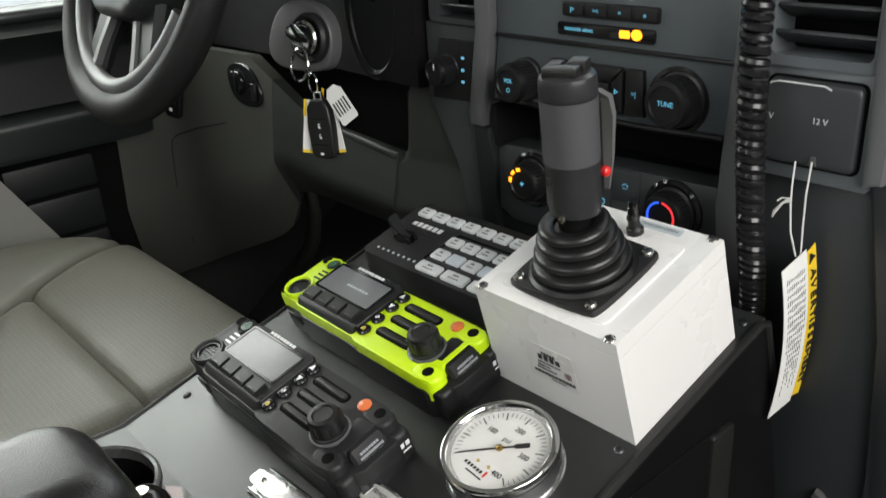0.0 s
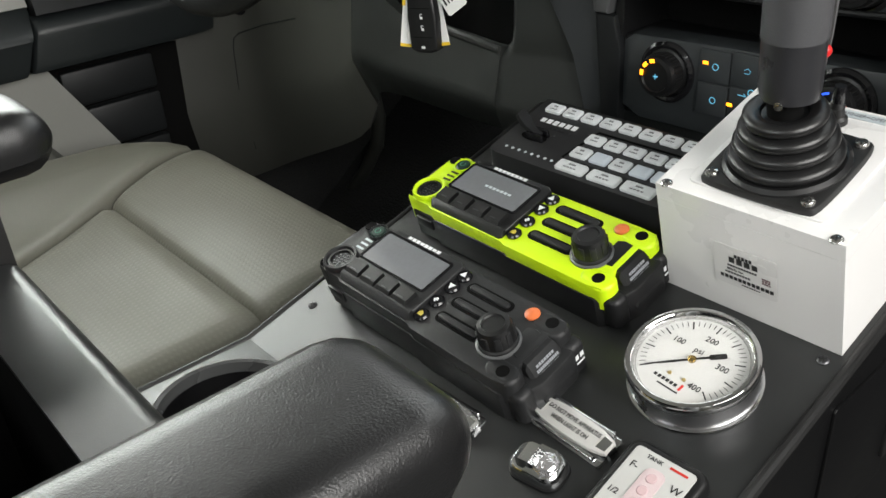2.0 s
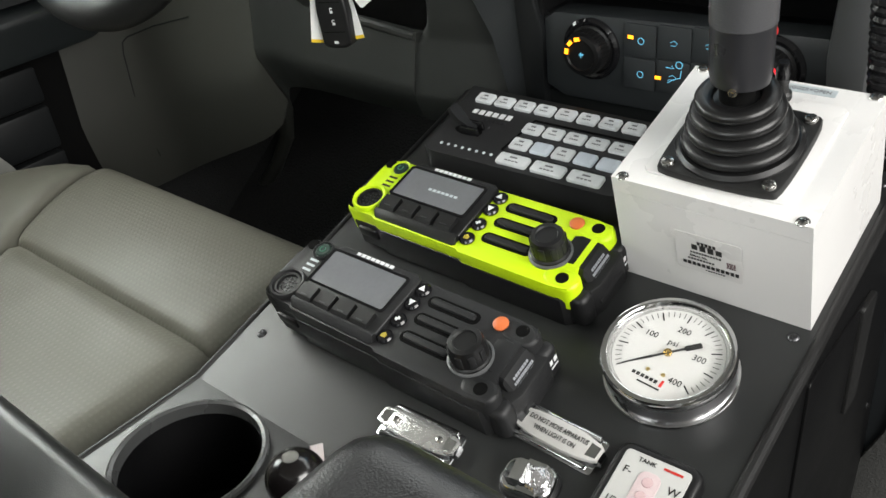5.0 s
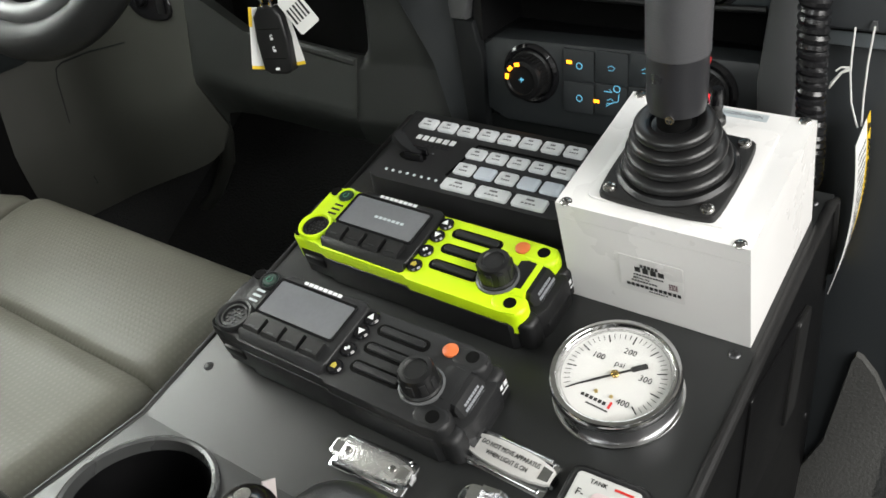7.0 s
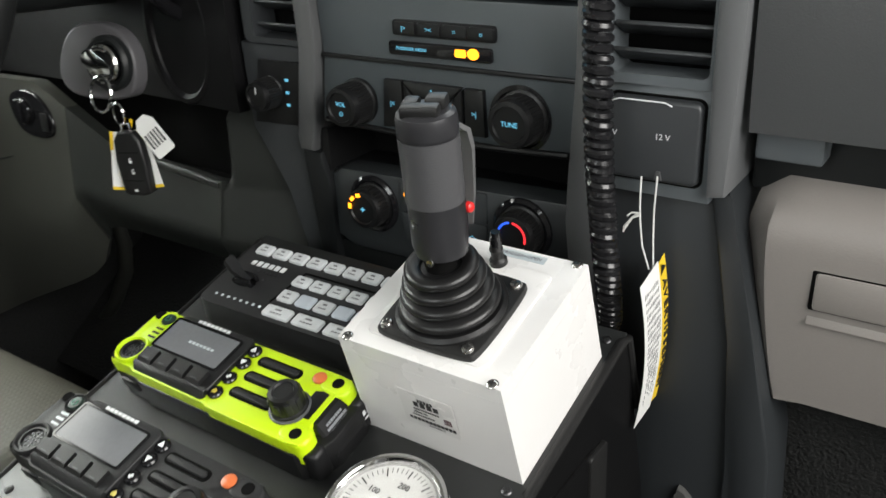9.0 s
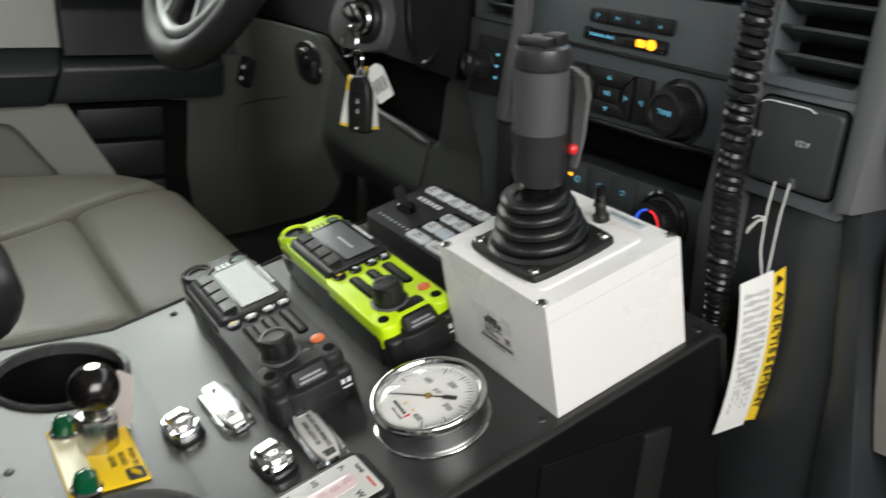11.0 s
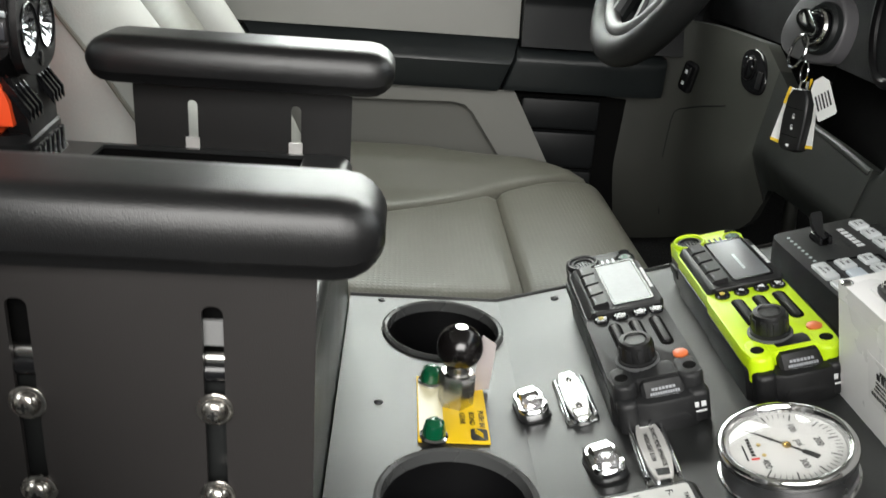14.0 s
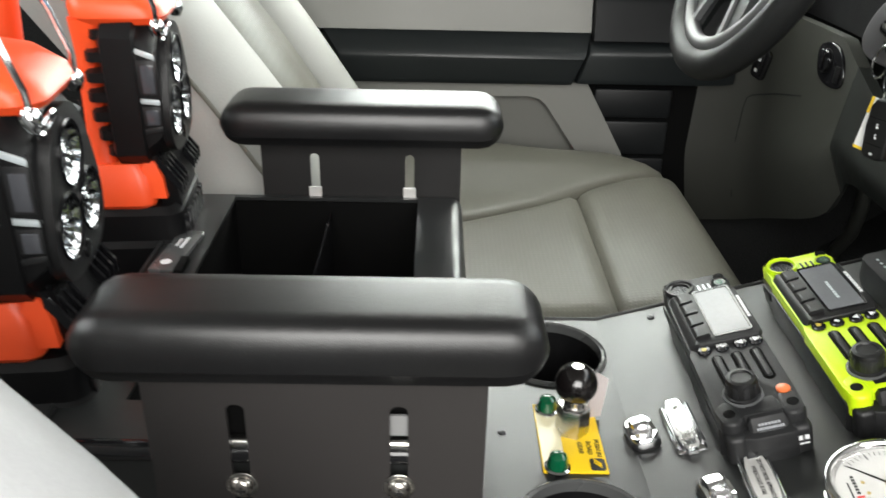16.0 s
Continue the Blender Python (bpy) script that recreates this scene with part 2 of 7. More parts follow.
def bevel(bm, r, seg=2, angle=30):
    if r > 0:
        es = [e for e in bm.edges if len(e.link_faces) == 2 and e.calc_face_angle(0) > radians(angle)]
        bmesh.ops.bevel(bm, geom=es, offset=r, segments=seg, profile=0.5, affect="EDGES", clamp_overlap=True)
    return bm


def box(sx, sy, sz, r=0.0, c=(0, 0, 0), seg=2, taper=1.0):
    """A block about c; taper shrinks its top."""
    bm = bmesh.new()
    bmesh.ops.create_cube(bm, size=1)
    for v in bm.verts:
        k = taper if v.co.z > 0 else 1
        v.co = Vector((v.co.x * sx * k, v.co.y * sy * k, v.co.z * sz))
    bevel(bm, r, seg)
    bmesh.ops.translate(bm, vec=c, verts=bm.verts)
    return bm


def span(x0, x1, y0, y1, z0, z1, r=0.0, seg=2):
    return box(x1 - x0, y1 - y0, z1 - z0, r, ((x0 + x1) / 2, (y0 + y1) / 2, (z0 + z1) / 2), seg)


def rrect(w, h, r, n=5, cx=0.0, cy=0.0):
    pts = []
    for qx, qy, a0 in ((1, 1, 0), (-1, 1, 90), (-1, -1, 180), (1, -1, 270)):
        for i in range(n + 1):
            a = radians(a0 + 90 * i / n)
            pts.append((cx + qx * (w / 2 - r) + r * math.cos(a), cy + qy * (h / 2 - r) + r * math.sin(a)))
    return pts


def softened(poly, turns=2):
    """A polygon with its corners cut round."""
    for _ in range(turns):
        out = []
        for (x0, y0), (x1, y1) in zip(poly, poly[1:] + poly[:1]):
            out += [(0.75 * x0 + 0.25 * x1, 0.75 * y0 + 0.25 * y1), (0.25 * x0 + 0.75 * x1, 0.25 * y0 + 0.75 * y1)]
        poly = out
    return poly


def oval(a, b, n=32, cx=0.0, cy=0.0):
    return [(cx + a * math.cos(2 * math.pi * i / n), cy + b * math.sin(2 * math.pi * i / n)) for i in range(n)]


def prism(poly, z0, z1, r=0.0, seg=2, holes=(), dome=0.0):
    """A flat outline, with holes, raised from z0 to z1; r rounds its upper edge."""
    bm = bmesh.new()
    if not holes:
        low = [bm.verts.new((x, y, z0)) for x, y in poly]
        bm.faces.new(low[::-1])
        cx, cy = sum(p[0] for p in poly) / len(poly), sum(p[1] for p in poly) / len(poly)
        rings = [low, [bm.verts.new((x, y, z1 - r)) for x, y in poly]]
        if r > 0:
            wide = max(max(abs(x - cx), abs(y - cy)) for x, y in poly)
            nx = max(abs(x - cx) for x, y in poly)
            ny = max(abs(y - cy) for x, y in poly)
            for i in range(1, seg + 1):
                a = math.pi / 2 * i / seg
                kx, ky = 1 - r * (1 - math.cos(a)) / nx, 1 - r * (1 - math.cos(a)) / ny
                rings.append([bm.verts.new((cx + (x - cx) * kx, cy + (y - cy) * ky, z1 - r + r * math.sin(a))) for x, y in poly])
        for lo, hi in zip(rings, rings[1:]):
            for i in range(len(lo)):
                j = (i + 1) % len(lo)
                bm.faces.new((lo[i], lo[j], hi[j], hi[i]))
        if dome:
            top = bm.verts.new((cx, cy, z1 + dome))
            mid = [bm.verts.new((cx + (v.co.x - cx) * 0.6, cy + (v.co.y - cy) * 0.6, z1 + dome * 0.72)) for v in rings[-1]]
            for i in range(len(mid)):
                j = (i + 1) % len(mid)
                bm.faces.new((rings[-1][i], rings[-1][j], mid[j], mid[i]))
                bm.faces.new((mid[i], mid[j], top))
        else:
            bm.faces.new(rings[-1])
        return bm
    edges = []
    for loop in (poly, *holes):
        vs = [bm.verts.new((x, y, z1)) for x, y in loop]
        edges += [bm.edges.new((vs[i], vs[(i + 1) % len(vs)])) for i in range(len(vs))]
    bmesh.ops.triangle_fill(bm, use_beauty=True, edges=edges)
    top = list(bm.faces)
    ext = bmesh.ops.extrude_face_region(bm, geom=top)
    bmesh.ops.translate(bm, vec=(0, 0, z0 - z1), verts=[g for g in ext["geom"] if isinstance(g, bmesh.types.BMVert)])
    return bm


def lathe(profile, n=40, c=(0, 0, 0), axis="z", cap=True):
    """A turned shape from (radius, height) pairs."""
    bm = bmesh.new()
    rings = []
    for r, z in profile:
        rings.append([bm.verts.new((r * math.cos(2 * math.pi * i / n), r * math.sin(2 * math.pi * i / n), z)) for i in range(n)] if r > 1e-6 else [bm.verts.new((0, 0, z))])
    for lo, hi in zip(rings, rings[1:]):
        for i in range(n):
            j = (i + 1) % n
            if len(lo) == 1 and len(hi) == 1:
                continue
            if len(lo) == 1:
                bm.faces.new((lo[0], hi[j], hi[i]))
            elif len(hi) == 1:
                bm.faces.new((lo[i], lo[j], hi[0]))
            else:
                bm.faces.new((lo[i], lo[j], hi[j], hi[i]))
    if cap:
        for ring in (rings[0], rings[-1]):
            if len(ring) > 1:
                bm.faces.new(ring)
    turn = {"z": Matrix(), "y": Matrix.Rotation(radians(90), 4, "X"), "x": Matrix.Rotation(radians(90), 4, "Y")}[axis]
    bmesh.ops.transform(bm, matrix=Matrix.Translation(c) @ turn, verts=bm.verts)
    return bm


def tube(points, r, n=10, closed=False):
    """A round rod through points; r may be one radius or one for each point."""
    bm = bmesh.new()
    pts = [Vector(p) for p in points]
    rs = r if isinstance(r, (list, tuple)) else [r] * len(pts)
    rings, ref = [], None
    for i, p in enumerate(pts):
        a = pts[(i - 1) % len(pts)] if closed or i > 0 else p
        b = pts[(i + 1) % len(pts)] if closed or i < len(pts) - 1 else p
        d = (b - a).normalized()
        if ref is None:
            ref = d.orthogonal().normalized()
        ref = (ref - d * ref.dot(d)).normalized()
        side = d.cross(ref)
        rings.append([bm.verts.new(p + rs[i] * (ref * math.cos(2 * math.pi * k / n) + side * math.sin(2 * math.pi * k / n))) for k in range(n)])
    for i in range(len(rings) - (0 if closed else 1)):
        lo, hi = rings[i], rings[(i + 1) % len(rings)]
        shift = 0
        if closed and i == len(rings) - 1:
            shift = min(range(n), key=lambda s: (hi[s].co - lo[0].co).length)
        for k in range(n):
            bm.faces.new((lo[k], lo[(k + 1) % n], hi[(k + 1 + shift) % n], hi[(k + shift) % n]))
    if not closed:
        bm.faces.new(rings[0][::-1])
        bm.faces.new(rings[-1])
    return bm


def loft(rings, closed=True, caps=True, mouth=False):
    """Skin over rings of equal length; mouth leaves the first ring open."""
    bm = bmesh.new()
    vs = [[bm.verts.new(p) for p in ring] for ring in rings]
    n = len(vs[0])
    for lo, hi in zip(vs, vs[1:]):
        for i in range(n if closed else n - 1):
            j = (i + 1) % n
            bm.faces.new((lo[i], lo[j], hi[j], hi[i]))
    if caps and closed:
        if not mouth:
            bm.faces.new(vs[0][::-1])
        bm.faces.new(vs[-1])
    return bm


def sheet(fn, nu, nv, thick):
    """A curved panel with thickness: fn(u, v) gives places for u, v from 0 to 1."""
    bm = bmesh.new()
    g = [[bm.verts.new(fn(i / nu, j / nv)) for j in range(nv + 1)] for i in range(nu + 1)]
    for i in range(nu):
        for j in range(nv):
            bm.faces.new((g[i][j], g[i + 1][j], g[i + 1][j + 1], g[i][j + 1]))
    bmesh.ops.recalc_face_normals(bm, faces=bm.faces)
    bmesh.ops.solidify(bm, geom=list(bm.faces), thickness=thick)
    return bm


def moved(bm, m):
    bmesh.ops.transform(bm, matrix=m, verts=bm.verts)
    return bm


def joined(*bms):
    out = bmesh.new()
    for bm in bms:
        me = bpy.data.meshes.new("piece")
        bm.to_mesh(me)
        bm.free()
        out.from_mesh(me)
        bpy.data.meshes.remove(me)
    return out


def words(text, size, m, parent, material, name="lettering", align="CENTER", squeeze=1.0, depth=0.00015):
    """Raised print in the built-in font; m: its pose on the parent, text along x, facing z."""
    cu = bpy.data.curves.new("lettering", "FONT")
    cu.body, cu.size, cu.align_x, cu.align_y, cu.extrude = text, size, align, "CENTER", depth
    cu.resolution_u = 2
    tmp = bpy.data.objects.new("tmp", cu)
    scene.collection.objects.link(tmp)
    bpy.context.view_layer.update()
    me = bpy.data.meshes.new_from_object(tmp.evaluated_get(bpy.context.evaluated_depsgraph_get()))
    bpy.data.objects.remove(tmp)
    me.name = "lettering"
    me.transform(Matrix.Diagonal((squeeze, 1, 1, 1)))
    return part(name, me, material, parent, at=m)


def bars(rows, m, parent, material, name="print", h=0.0002):
    """Print too small to read: flat bars, each (x, y, width, height)."""
    return part(name, joined(*[box(w, hh, h, 0, (x, y, 0)) for x, y, w, hh in rows]), material, parent, at=m)


def blocks(x, y, w, h, n, gap=0.28):
    """A row of n small blocks in place of letters, for bars()."""
    s = w / n
    return [(x - w / 2 + s * (i + 0.5), y, s * (1 - gap), h * (1.0 if i % 3 else 0.9)) for i in range(n)]


def screw(parent, m, r=0.0035, material=None, h=0.0018):
    """A domed cross-head screw."""
    head = part("screw", lathe([(r, 0), (r, h * 0.35), (r * 0.82, h * 0.8), (r * 0.45, h), (0, h)], 18), material or M_STEEL, parent, at=m)
    part("cross_slot", joined(box(r * 1.1, r * 0.25, 0.0006, 0, (0, 0, h)), box(r * 0.25, r * 1.1, 0.0006, 0, (0, 0, h + 0.00005))), M_INK, head)
    return head


# the sloping front deck of the console: its own axes (x to the right, y up the slope, z out of it)
FOLD, SLOPE = 0.115, math.degrees(math.atan(0.285))
DECK = pose(0, FOLD, 0, SLOPE, 0, 0)


def deck(x, v, h=0.0, rz=0.0):
    return DECK @ pose(x, v, h, 0, 0, rz)
# ---------------------------------------------------------------- the cab
solid("floor", span(-1.0, 1.0, -1.3, 1.35, -0.46, -0.42), M_CARPET, "black ribbed cab floor carpet", kind="structure")
solid("floor_passenger", span(0.22, 0.99, -1.25, 0.66, -0.42, -0.405, 0.004), M_CARPET2, "grey carpet of the passenger footwell", kind="structure")
solid("ceiling", span(-1.0, 0.95, -1.3, 0.75, 1.0, 1.04, 0.01), M_LINER, "grey cloth cab headliner", kind="structure")
solid("wall_rear", joined(span(-1.0, 1.0, -1.32, -1.28, -0.42, 0.45), span(-1.0, -0.7, -1.32, -1.28, 0.45, 1.0), span(0.7, 1.0, -1.32, -1.28, 0.45, 1.0)), M_KNEE, "grey rear cab wall below the back window", kind="structure")
solid("wall_front", span(-1.0, 1.0, 1.3, 1.34, -0.42, 0.5), M_CARPET, "black carpeted firewall", kind="structure")
solid("wall_west", joined(span(-1.0, -0.93, -1.3, 0.62, -0.42, 0.27), span(-1.0, -0.93, -1.3, -0.27, 0.27, 1.0), span(-1.0, -0.93, 0.62, 1.3, -0.42, 0.5), span(-1.0, -0.93, -0.27, 0.7, 0.93, 1.0)), M_CARPET, "dark body side round the driver's door", kind="structure")
solid("pillar", tube([(-0.95, 0.60, 0.27), (-0.93, 0.52, 0.60), (-0.90, 0.40, 1.0)], 0.045, 12), M_DOORL, "light grey windscreen pillar trim", kind="structure")
pane = solid("window_1", span(-0.975, -0.970, -0.27, 0.62, 0.27, 0.93), glassy("window_glass", (0.9, 0.95, 0.95)), "clear driver's door window", kind="structure")
pane.visible_shadow = False
# added glowing sheet in place of the bright outside
solid("backdrop", span(-3.02, -3.0, -2.5, 2.5, -1.0, 2.5), M_BACKDROP, "plain glowing backdrop beyond the driver's window", kind="structure")
solid("tunnel", joined(prism([(-0.19, -0.42), (0.20, -0.42), (0.14, -0.26), (-0.13, -0.26)], -1.3, 1.3)), M_CARPET, "black carpeted transmission tunnel", kind="structure", m=pose(0, 0, 0, 90, 0, 0) @ Matrix.Diagonal((1, 1, -1, 1)))

# ---- driver's door: stepped panel, long arm rest, map pocket
door = thing("door_1", pose(-0.90, 0, 0), "closed driver's door with light grey panel and dark arm rest", "door", kind="structure")
part("upper_panel", sheet(lambda u, v: Vector((0.012 + 0.02 * (1 - v) ** 2, -0.62 + u * 0.823, 0.165 + v * 0.115)), 24, 8, 0.03), M_DOORL, door)
part("upper_panel", sheet(lambda u, v: Vector((0.010 + 0.012 * (1 - v) ** 2 + 0.030 * max(0, (v - 0.55) / 0.45) ** 1.6, 0.206 + u * 0.30, 0.150 + v * 0.130)), 14, 16, 0.03), M_LOWER, door, "dark front half of the upper panel")
part("sill", span(-0.03, 0.035, -0.62, 0.203, 0.277, 0.293, 0.006), M_DASH, door)
part("sill", span(-0.03, 0.050, 0.206, 0.55, 0.277, 0.296, 0.008, 3), M_ARM, door)
ARM = [(0.0, 0.174), (0.020, 0.170), (0.056, 0.1375), (0.062, 0.1315), (0.0635, 0.126), (0.0610, 0.1205), (0.0575, 0.088), (0.051, 0.0785), (0.0, 0.0765)]


def arm_ring(k, rear):
    """One section of the door's arm rest; both ends are cut on the slant."""
    pts = []
    for x, z in ARM:
        y = -0.262 + max(0.0, x - 0.020) * 0.78 if rear else 0.2055 - max(0.0, 0.168 - z) * 0.36
        pts.append((x * k if x > 0.02 else x, y + (0.006 if rear else -0.006) * (k > 0.97), z))
    return pts


part("arm_rest", bevel(loft([arm_ring(0.96, True), arm_ring(1.0, True), arm_ring(1.0, False), arm_ring(0.97, False)]), 0.0015, 2, 25), M_ARM, door)
HANDLE = [(0.0, 0.153), (0.034, 0.151), (0.052, 0.1455), (0.0600, 0.1385), (0.0615, 0.131), (0.0590, 0.124), (0.0590, 0.092), (0.053, 0.0815), (0.0, 0.0795)]
part("pull_handle", loft([[(x * k, y - max(0.0, 0.150 - z) * 0.30 * (y < 0.25), z) for x, z in HANDLE] for y, k in ((0.2020, 0.90), (0.2045, 0.97), (0.212, 1), (0.40, 0.98), (0.44, 0.9), (0.46, 0.7))]), M_ARM, door)
PANEL = [(-0.62, -0.40), (-0.62, 0.0755), (0.206, 0.0755), (0.280, -0.055), (0.36, -0.25), (0.36, -0.40)]
WELL = [(-0.16, -0.30), (-0.16, 0.044), (0.100, 0.050), (0.122, 0.046), (0.136, 0.034), (0.196, -0.052), (0.262, -0.22), (0.262, -0.30)]
ON_DOOR = Matrix(((0, 0, 1, 0), (1, 0, 0, 0), (0, 1, 0, 0), (0, 0, 0, 1)))
part("lower_panel", prism(PANEL, 0, 0.025, 0, holes=[WELL]), M_DOORL, door, at=ON_DOOR)
wx, wy = sum(p[0] for p in WELL) / len(WELL), sum(p[1] for p in WELL) / len(WELL)
part("panel_recess", loft([[(d, wx + (y - wx) * (1 - o / 0.20), wy + (z - wy) * (1 - o / 0.16)) for y, z in WELL] for o, d in ((0, 0.025), (0.0015, 0.0235), (0.011, -0.010), (0.0135, -0.0115))], mouth=True), M_DOORL, door, "shallow recess of the lower panel", 60)
part("map_pocket", joined(span(0.0, 0.02, 0.222, 0.362, 0.010, 0.064, 0.006), span(0.0, 0.02, 0.24, 0.362, -0.060, 0.005, 0.006), span(0.0, 0.02, 0.25, 0.362, -0.13, -0.065, 0.006)), M_LOWER, door, "dark ribbed map pocket")
# near-black sheet added as the shade inside the map pocket
part("pocket_back", span(-0.02, 0.006, 0.21, 0.44, -0.40, 0.068), M_SHADE, door)

# ---------------------------------------------------------------- dashboard, driver's side
dash = thing("dashboard", pose(0, 0, 0), "dark grained dashboard with grey lower knee panel", "dashboard")
KNEE = [(-0.925, 0.37), (-0.905, 0.42), (-0.872, 0.470), (-0.82, 0.505), (-0.72, 0.520), (-0.55, 0.530), (-0.40, 0.540), (-0.28, 0.542), (-0.25, 0.546)]


HEM = [(-0.93, -0.20), (-0.765, -0.125), (-0.665, -0.080), (-0.622, -0.058), (-0.600, -0.040), (-0.585, -0.014), (-0.574, 0.018), (-0.562, 0.030), (-0.540, 0.036), (-0.50, 0.038), (-0.41, 0.034), (-0.20, 0.030)]


def along(pts, u):
    """A smooth curve through points, u from 0 to 1."""
    k = u * (len(pts) - 1)
    i = min(int(k), len(pts) - 2)
    f = k - i
    p0, p3 = pts[max(i - 1, 0)], pts[min(i + 2, len(pts) - 1)]
    return [0.5 * (2 * b + (c - a) * f + (2 * a - 5 * b + 4 * c - d) * f * f + (3 * b - a - 3 * c + d) * f ** 3) for a, b, c, d in zip(p0, pts[i], pts[i + 1], p3)]


def knee(u, v):
    x, y = along(KNEE, u)
    top = 0.215 if x < -0.63 else 0.215 - min(1, (x + 0.63) / 0.14) * 0.078 - max(0, min(1, (x + 0.49) / 0.155)) * 0.013
    low = HEM[0][1]
    for (a0, b0), (a1, b1) in zip(HEM, HEM[1:]):
        if x >= a0:
            low = b0 + (b1 - b0) * min(1, (x - a0) / (a1 - a0))
    z = low + v * (top - low)
    return Vector((x, y + 0.10 * max(0, 0.35 - v) ** 1.2 + 0.02 * v, z))


SPLIT = 0.604
SEAM_LINE = [(0.285, 0.12), (0.288, 0.40), (0.288, 0.56), (0.295, 0.60), (0.32, 0.615), (0.42, 0.635), (0.51, 0.655)]
BOLSTER_LEFT = [(0.024, -0.316), (0.120, -0.316), (0.150, -0.314), (0.180, -0.317), (0.200, -0.320), (0.212, -0.314), (0.234, -0.292), (0.250, -0.280)]
BOLSTER_RIGHT = [(0.024, -0.200), (0.120, -0.206), (0.132, -0.214), (0.168, -0.237), (0.200, -0.258), (0.250, -0.256)]
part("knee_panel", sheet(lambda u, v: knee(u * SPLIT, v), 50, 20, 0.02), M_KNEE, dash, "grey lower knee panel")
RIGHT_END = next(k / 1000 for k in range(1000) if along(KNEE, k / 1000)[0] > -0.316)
# same surface as the knee panel, its shaded right part painted darker
part("lower_dash", sheet(lambda u, v: knee(SPLIT + 0.0006 + u * (RIGHT_END - SPLIT - 0.0006), v), 60, 20, 0.02), M_LOWDASH_SHADE, dash, "lower panel below the column, darkened for shade")


def on_line(pts, z):
    """x on an edge given as (z, x) pairs."""
    for (z0, x0), (z1, x1) in zip(pts, pts[1:]):
        if z <= z1:
            break
    return x0 + (x1 - x0) * (z - z0) / (z1 - z0)


def bolster(u, v):
    """The lower dash runs on to the stack and rises beside the pocket."""
    z = 0.025 + v * 0.218
    x0, x1 = on_line(BOLSTER_LEFT, z), on_line(BOLSTER_RIGHT, z)
    x = x0 + (x1 - x0) * u ** 1.6
    w = min(1, (z - 0.025) / 0.099)
    y = 0.5225 + 0.026 * ((x - x0) / 0.115) ** 1.3 + 0.07 * max(0, 0.35 - w) ** 1.2 + 0.02 * w + 0.022 * max(0, (z - 0.140) / 0.10) ** 1.3 * (1 - 0.7 * u)
    edge = max(0, 1 - (x - x0) / 0.020) ** 2 * max(0, min(1, (z - 0.118) / 0.02))
    return Vector((x, y + 0.030 * edge + 0.022 * max(0, (z - 0.228) / 0.015) ** 2, z))


part("bolster", sheet(bolster, 30, 46, 0.02), M_LOWDASH_SHADE, dash, "grey bolster beside the pocket", 60)


def knee_skin(u, v):
    """A place on the seat side of the knee panel."""
    p, e = knee(u, v), 0.002
    return p + (knee(u + e, v) - knee(u - e, v)).cross(knee(u, v + e) - knee(u, v - e)).normalized() * 0.0195


part("panel_seam", tube([knee_skin(u, v) for u, v in SEAM_LINE], 0.0014, 6), M_DASH, dash)
part("pocket_lip", tube([(-0.48, 0.540, 0.137), (-0.42, 0.543, 0.133), (-0.37, 0.544, 0.128), (-0.320, 0.545, 0.122)], 0.0060, 10), M_LOWDASH_SHADE, dash)
part("kick_trim", tube([(-0.830, 0.70, 0.010), (-0.795, 0.70, -0.063), (-0.784, 0.70, -0.117), (-0.798, 0.70, -0.172), (-0.845, 0.70, -0.239), (-0.915, 0.70, -0.31)], [0.009, 0.011, 0.013, 0.013, 0.012, 0.012], 12), M_KNEE, dash, "curved grey kick panel edge")
# added sheet: the dark of the open dash pocket, painted near black
part("pocket_back", span(-0.60, -0.24, 0.62, 0.64, 0.10, 0.50), M_SHADE, dash)
part("cowl", span(-0.93, -0.28, 0.60, 1.3, 0.34, 0.42, 0.02), M_DASH, dash)
part("column_surround", sheet(lambda u, v: Vector((-0.93 + u * 0.665, 0.56 + 0.015 * math.sin(u * 3.1), 0.215 + v * 0.22)), 20, 8, 0.02), M_LBLACK, dash)
part("floor_ramp", sheet(lambda u, v: Vector((-0.93 + u * 0.74, 0.62 + v * 0.35, -0.36 + v * 0.25)), 4, 6, 0.02), M_CARPET, dash, "black footwell carpet")

# light switch and hood-side rocker
lsw = thing("light_switch", pose(-0.642, 0.5215, 0.176, 87, 0, 4), "gloss black light switch panel with a rotary knob on the dash", "switch")
part("bezel", prism(softened([(-0.044, 0.024), (0.008, 0.032), (0.040, 0.005), (0.045, -0.032), (-0.022, -0.034), (-0.042, -0.006)], 2), -0.012, 0.003, 0.003, 3), M_GLOSS, lsw)
part("knob", lathe([(0.0165, 0), (0.0165, 0.003), (0.0150, 0.0045), (0, 0.0045)], 32, (-0.012, 0.001, 0.004)), M_GLOSS, lsw)
part("knob_ring", lathe([(0.0180, 0.003), (0.0184, 0.0042), (0.0172, 0.0046)], 32, (-0.012, 0.001, 0), cap=False), M_BLACK, lsw)
part("knob_grip", box(0.005, 0.026, 0.003, 0.001, (-0.012, 0.001, 0.0095)), M_GLOSS, lsw)
part("dimmer", box(0.012, 0.024, 0.003, 0.001, (0.028, -0.010, 0.005)), M_BLACK, lsw)
bars([(-0.029, 0.014, 0.004, 0.0016), (-0.031, 0.006, 0.004, 0.0016), (-0.029, -0.006, 0.004, 0.0016)], pose(0, 0, 0.0032), lsw, M_TEXT)
rsw = thing("rocker_switch", pose(-0.828, 0.4915, 0.127, 90, 0, 26) @ pose(0, 0, 0, 0, 0, -14), "small black rocker switch on the grey knee panel", "switch")
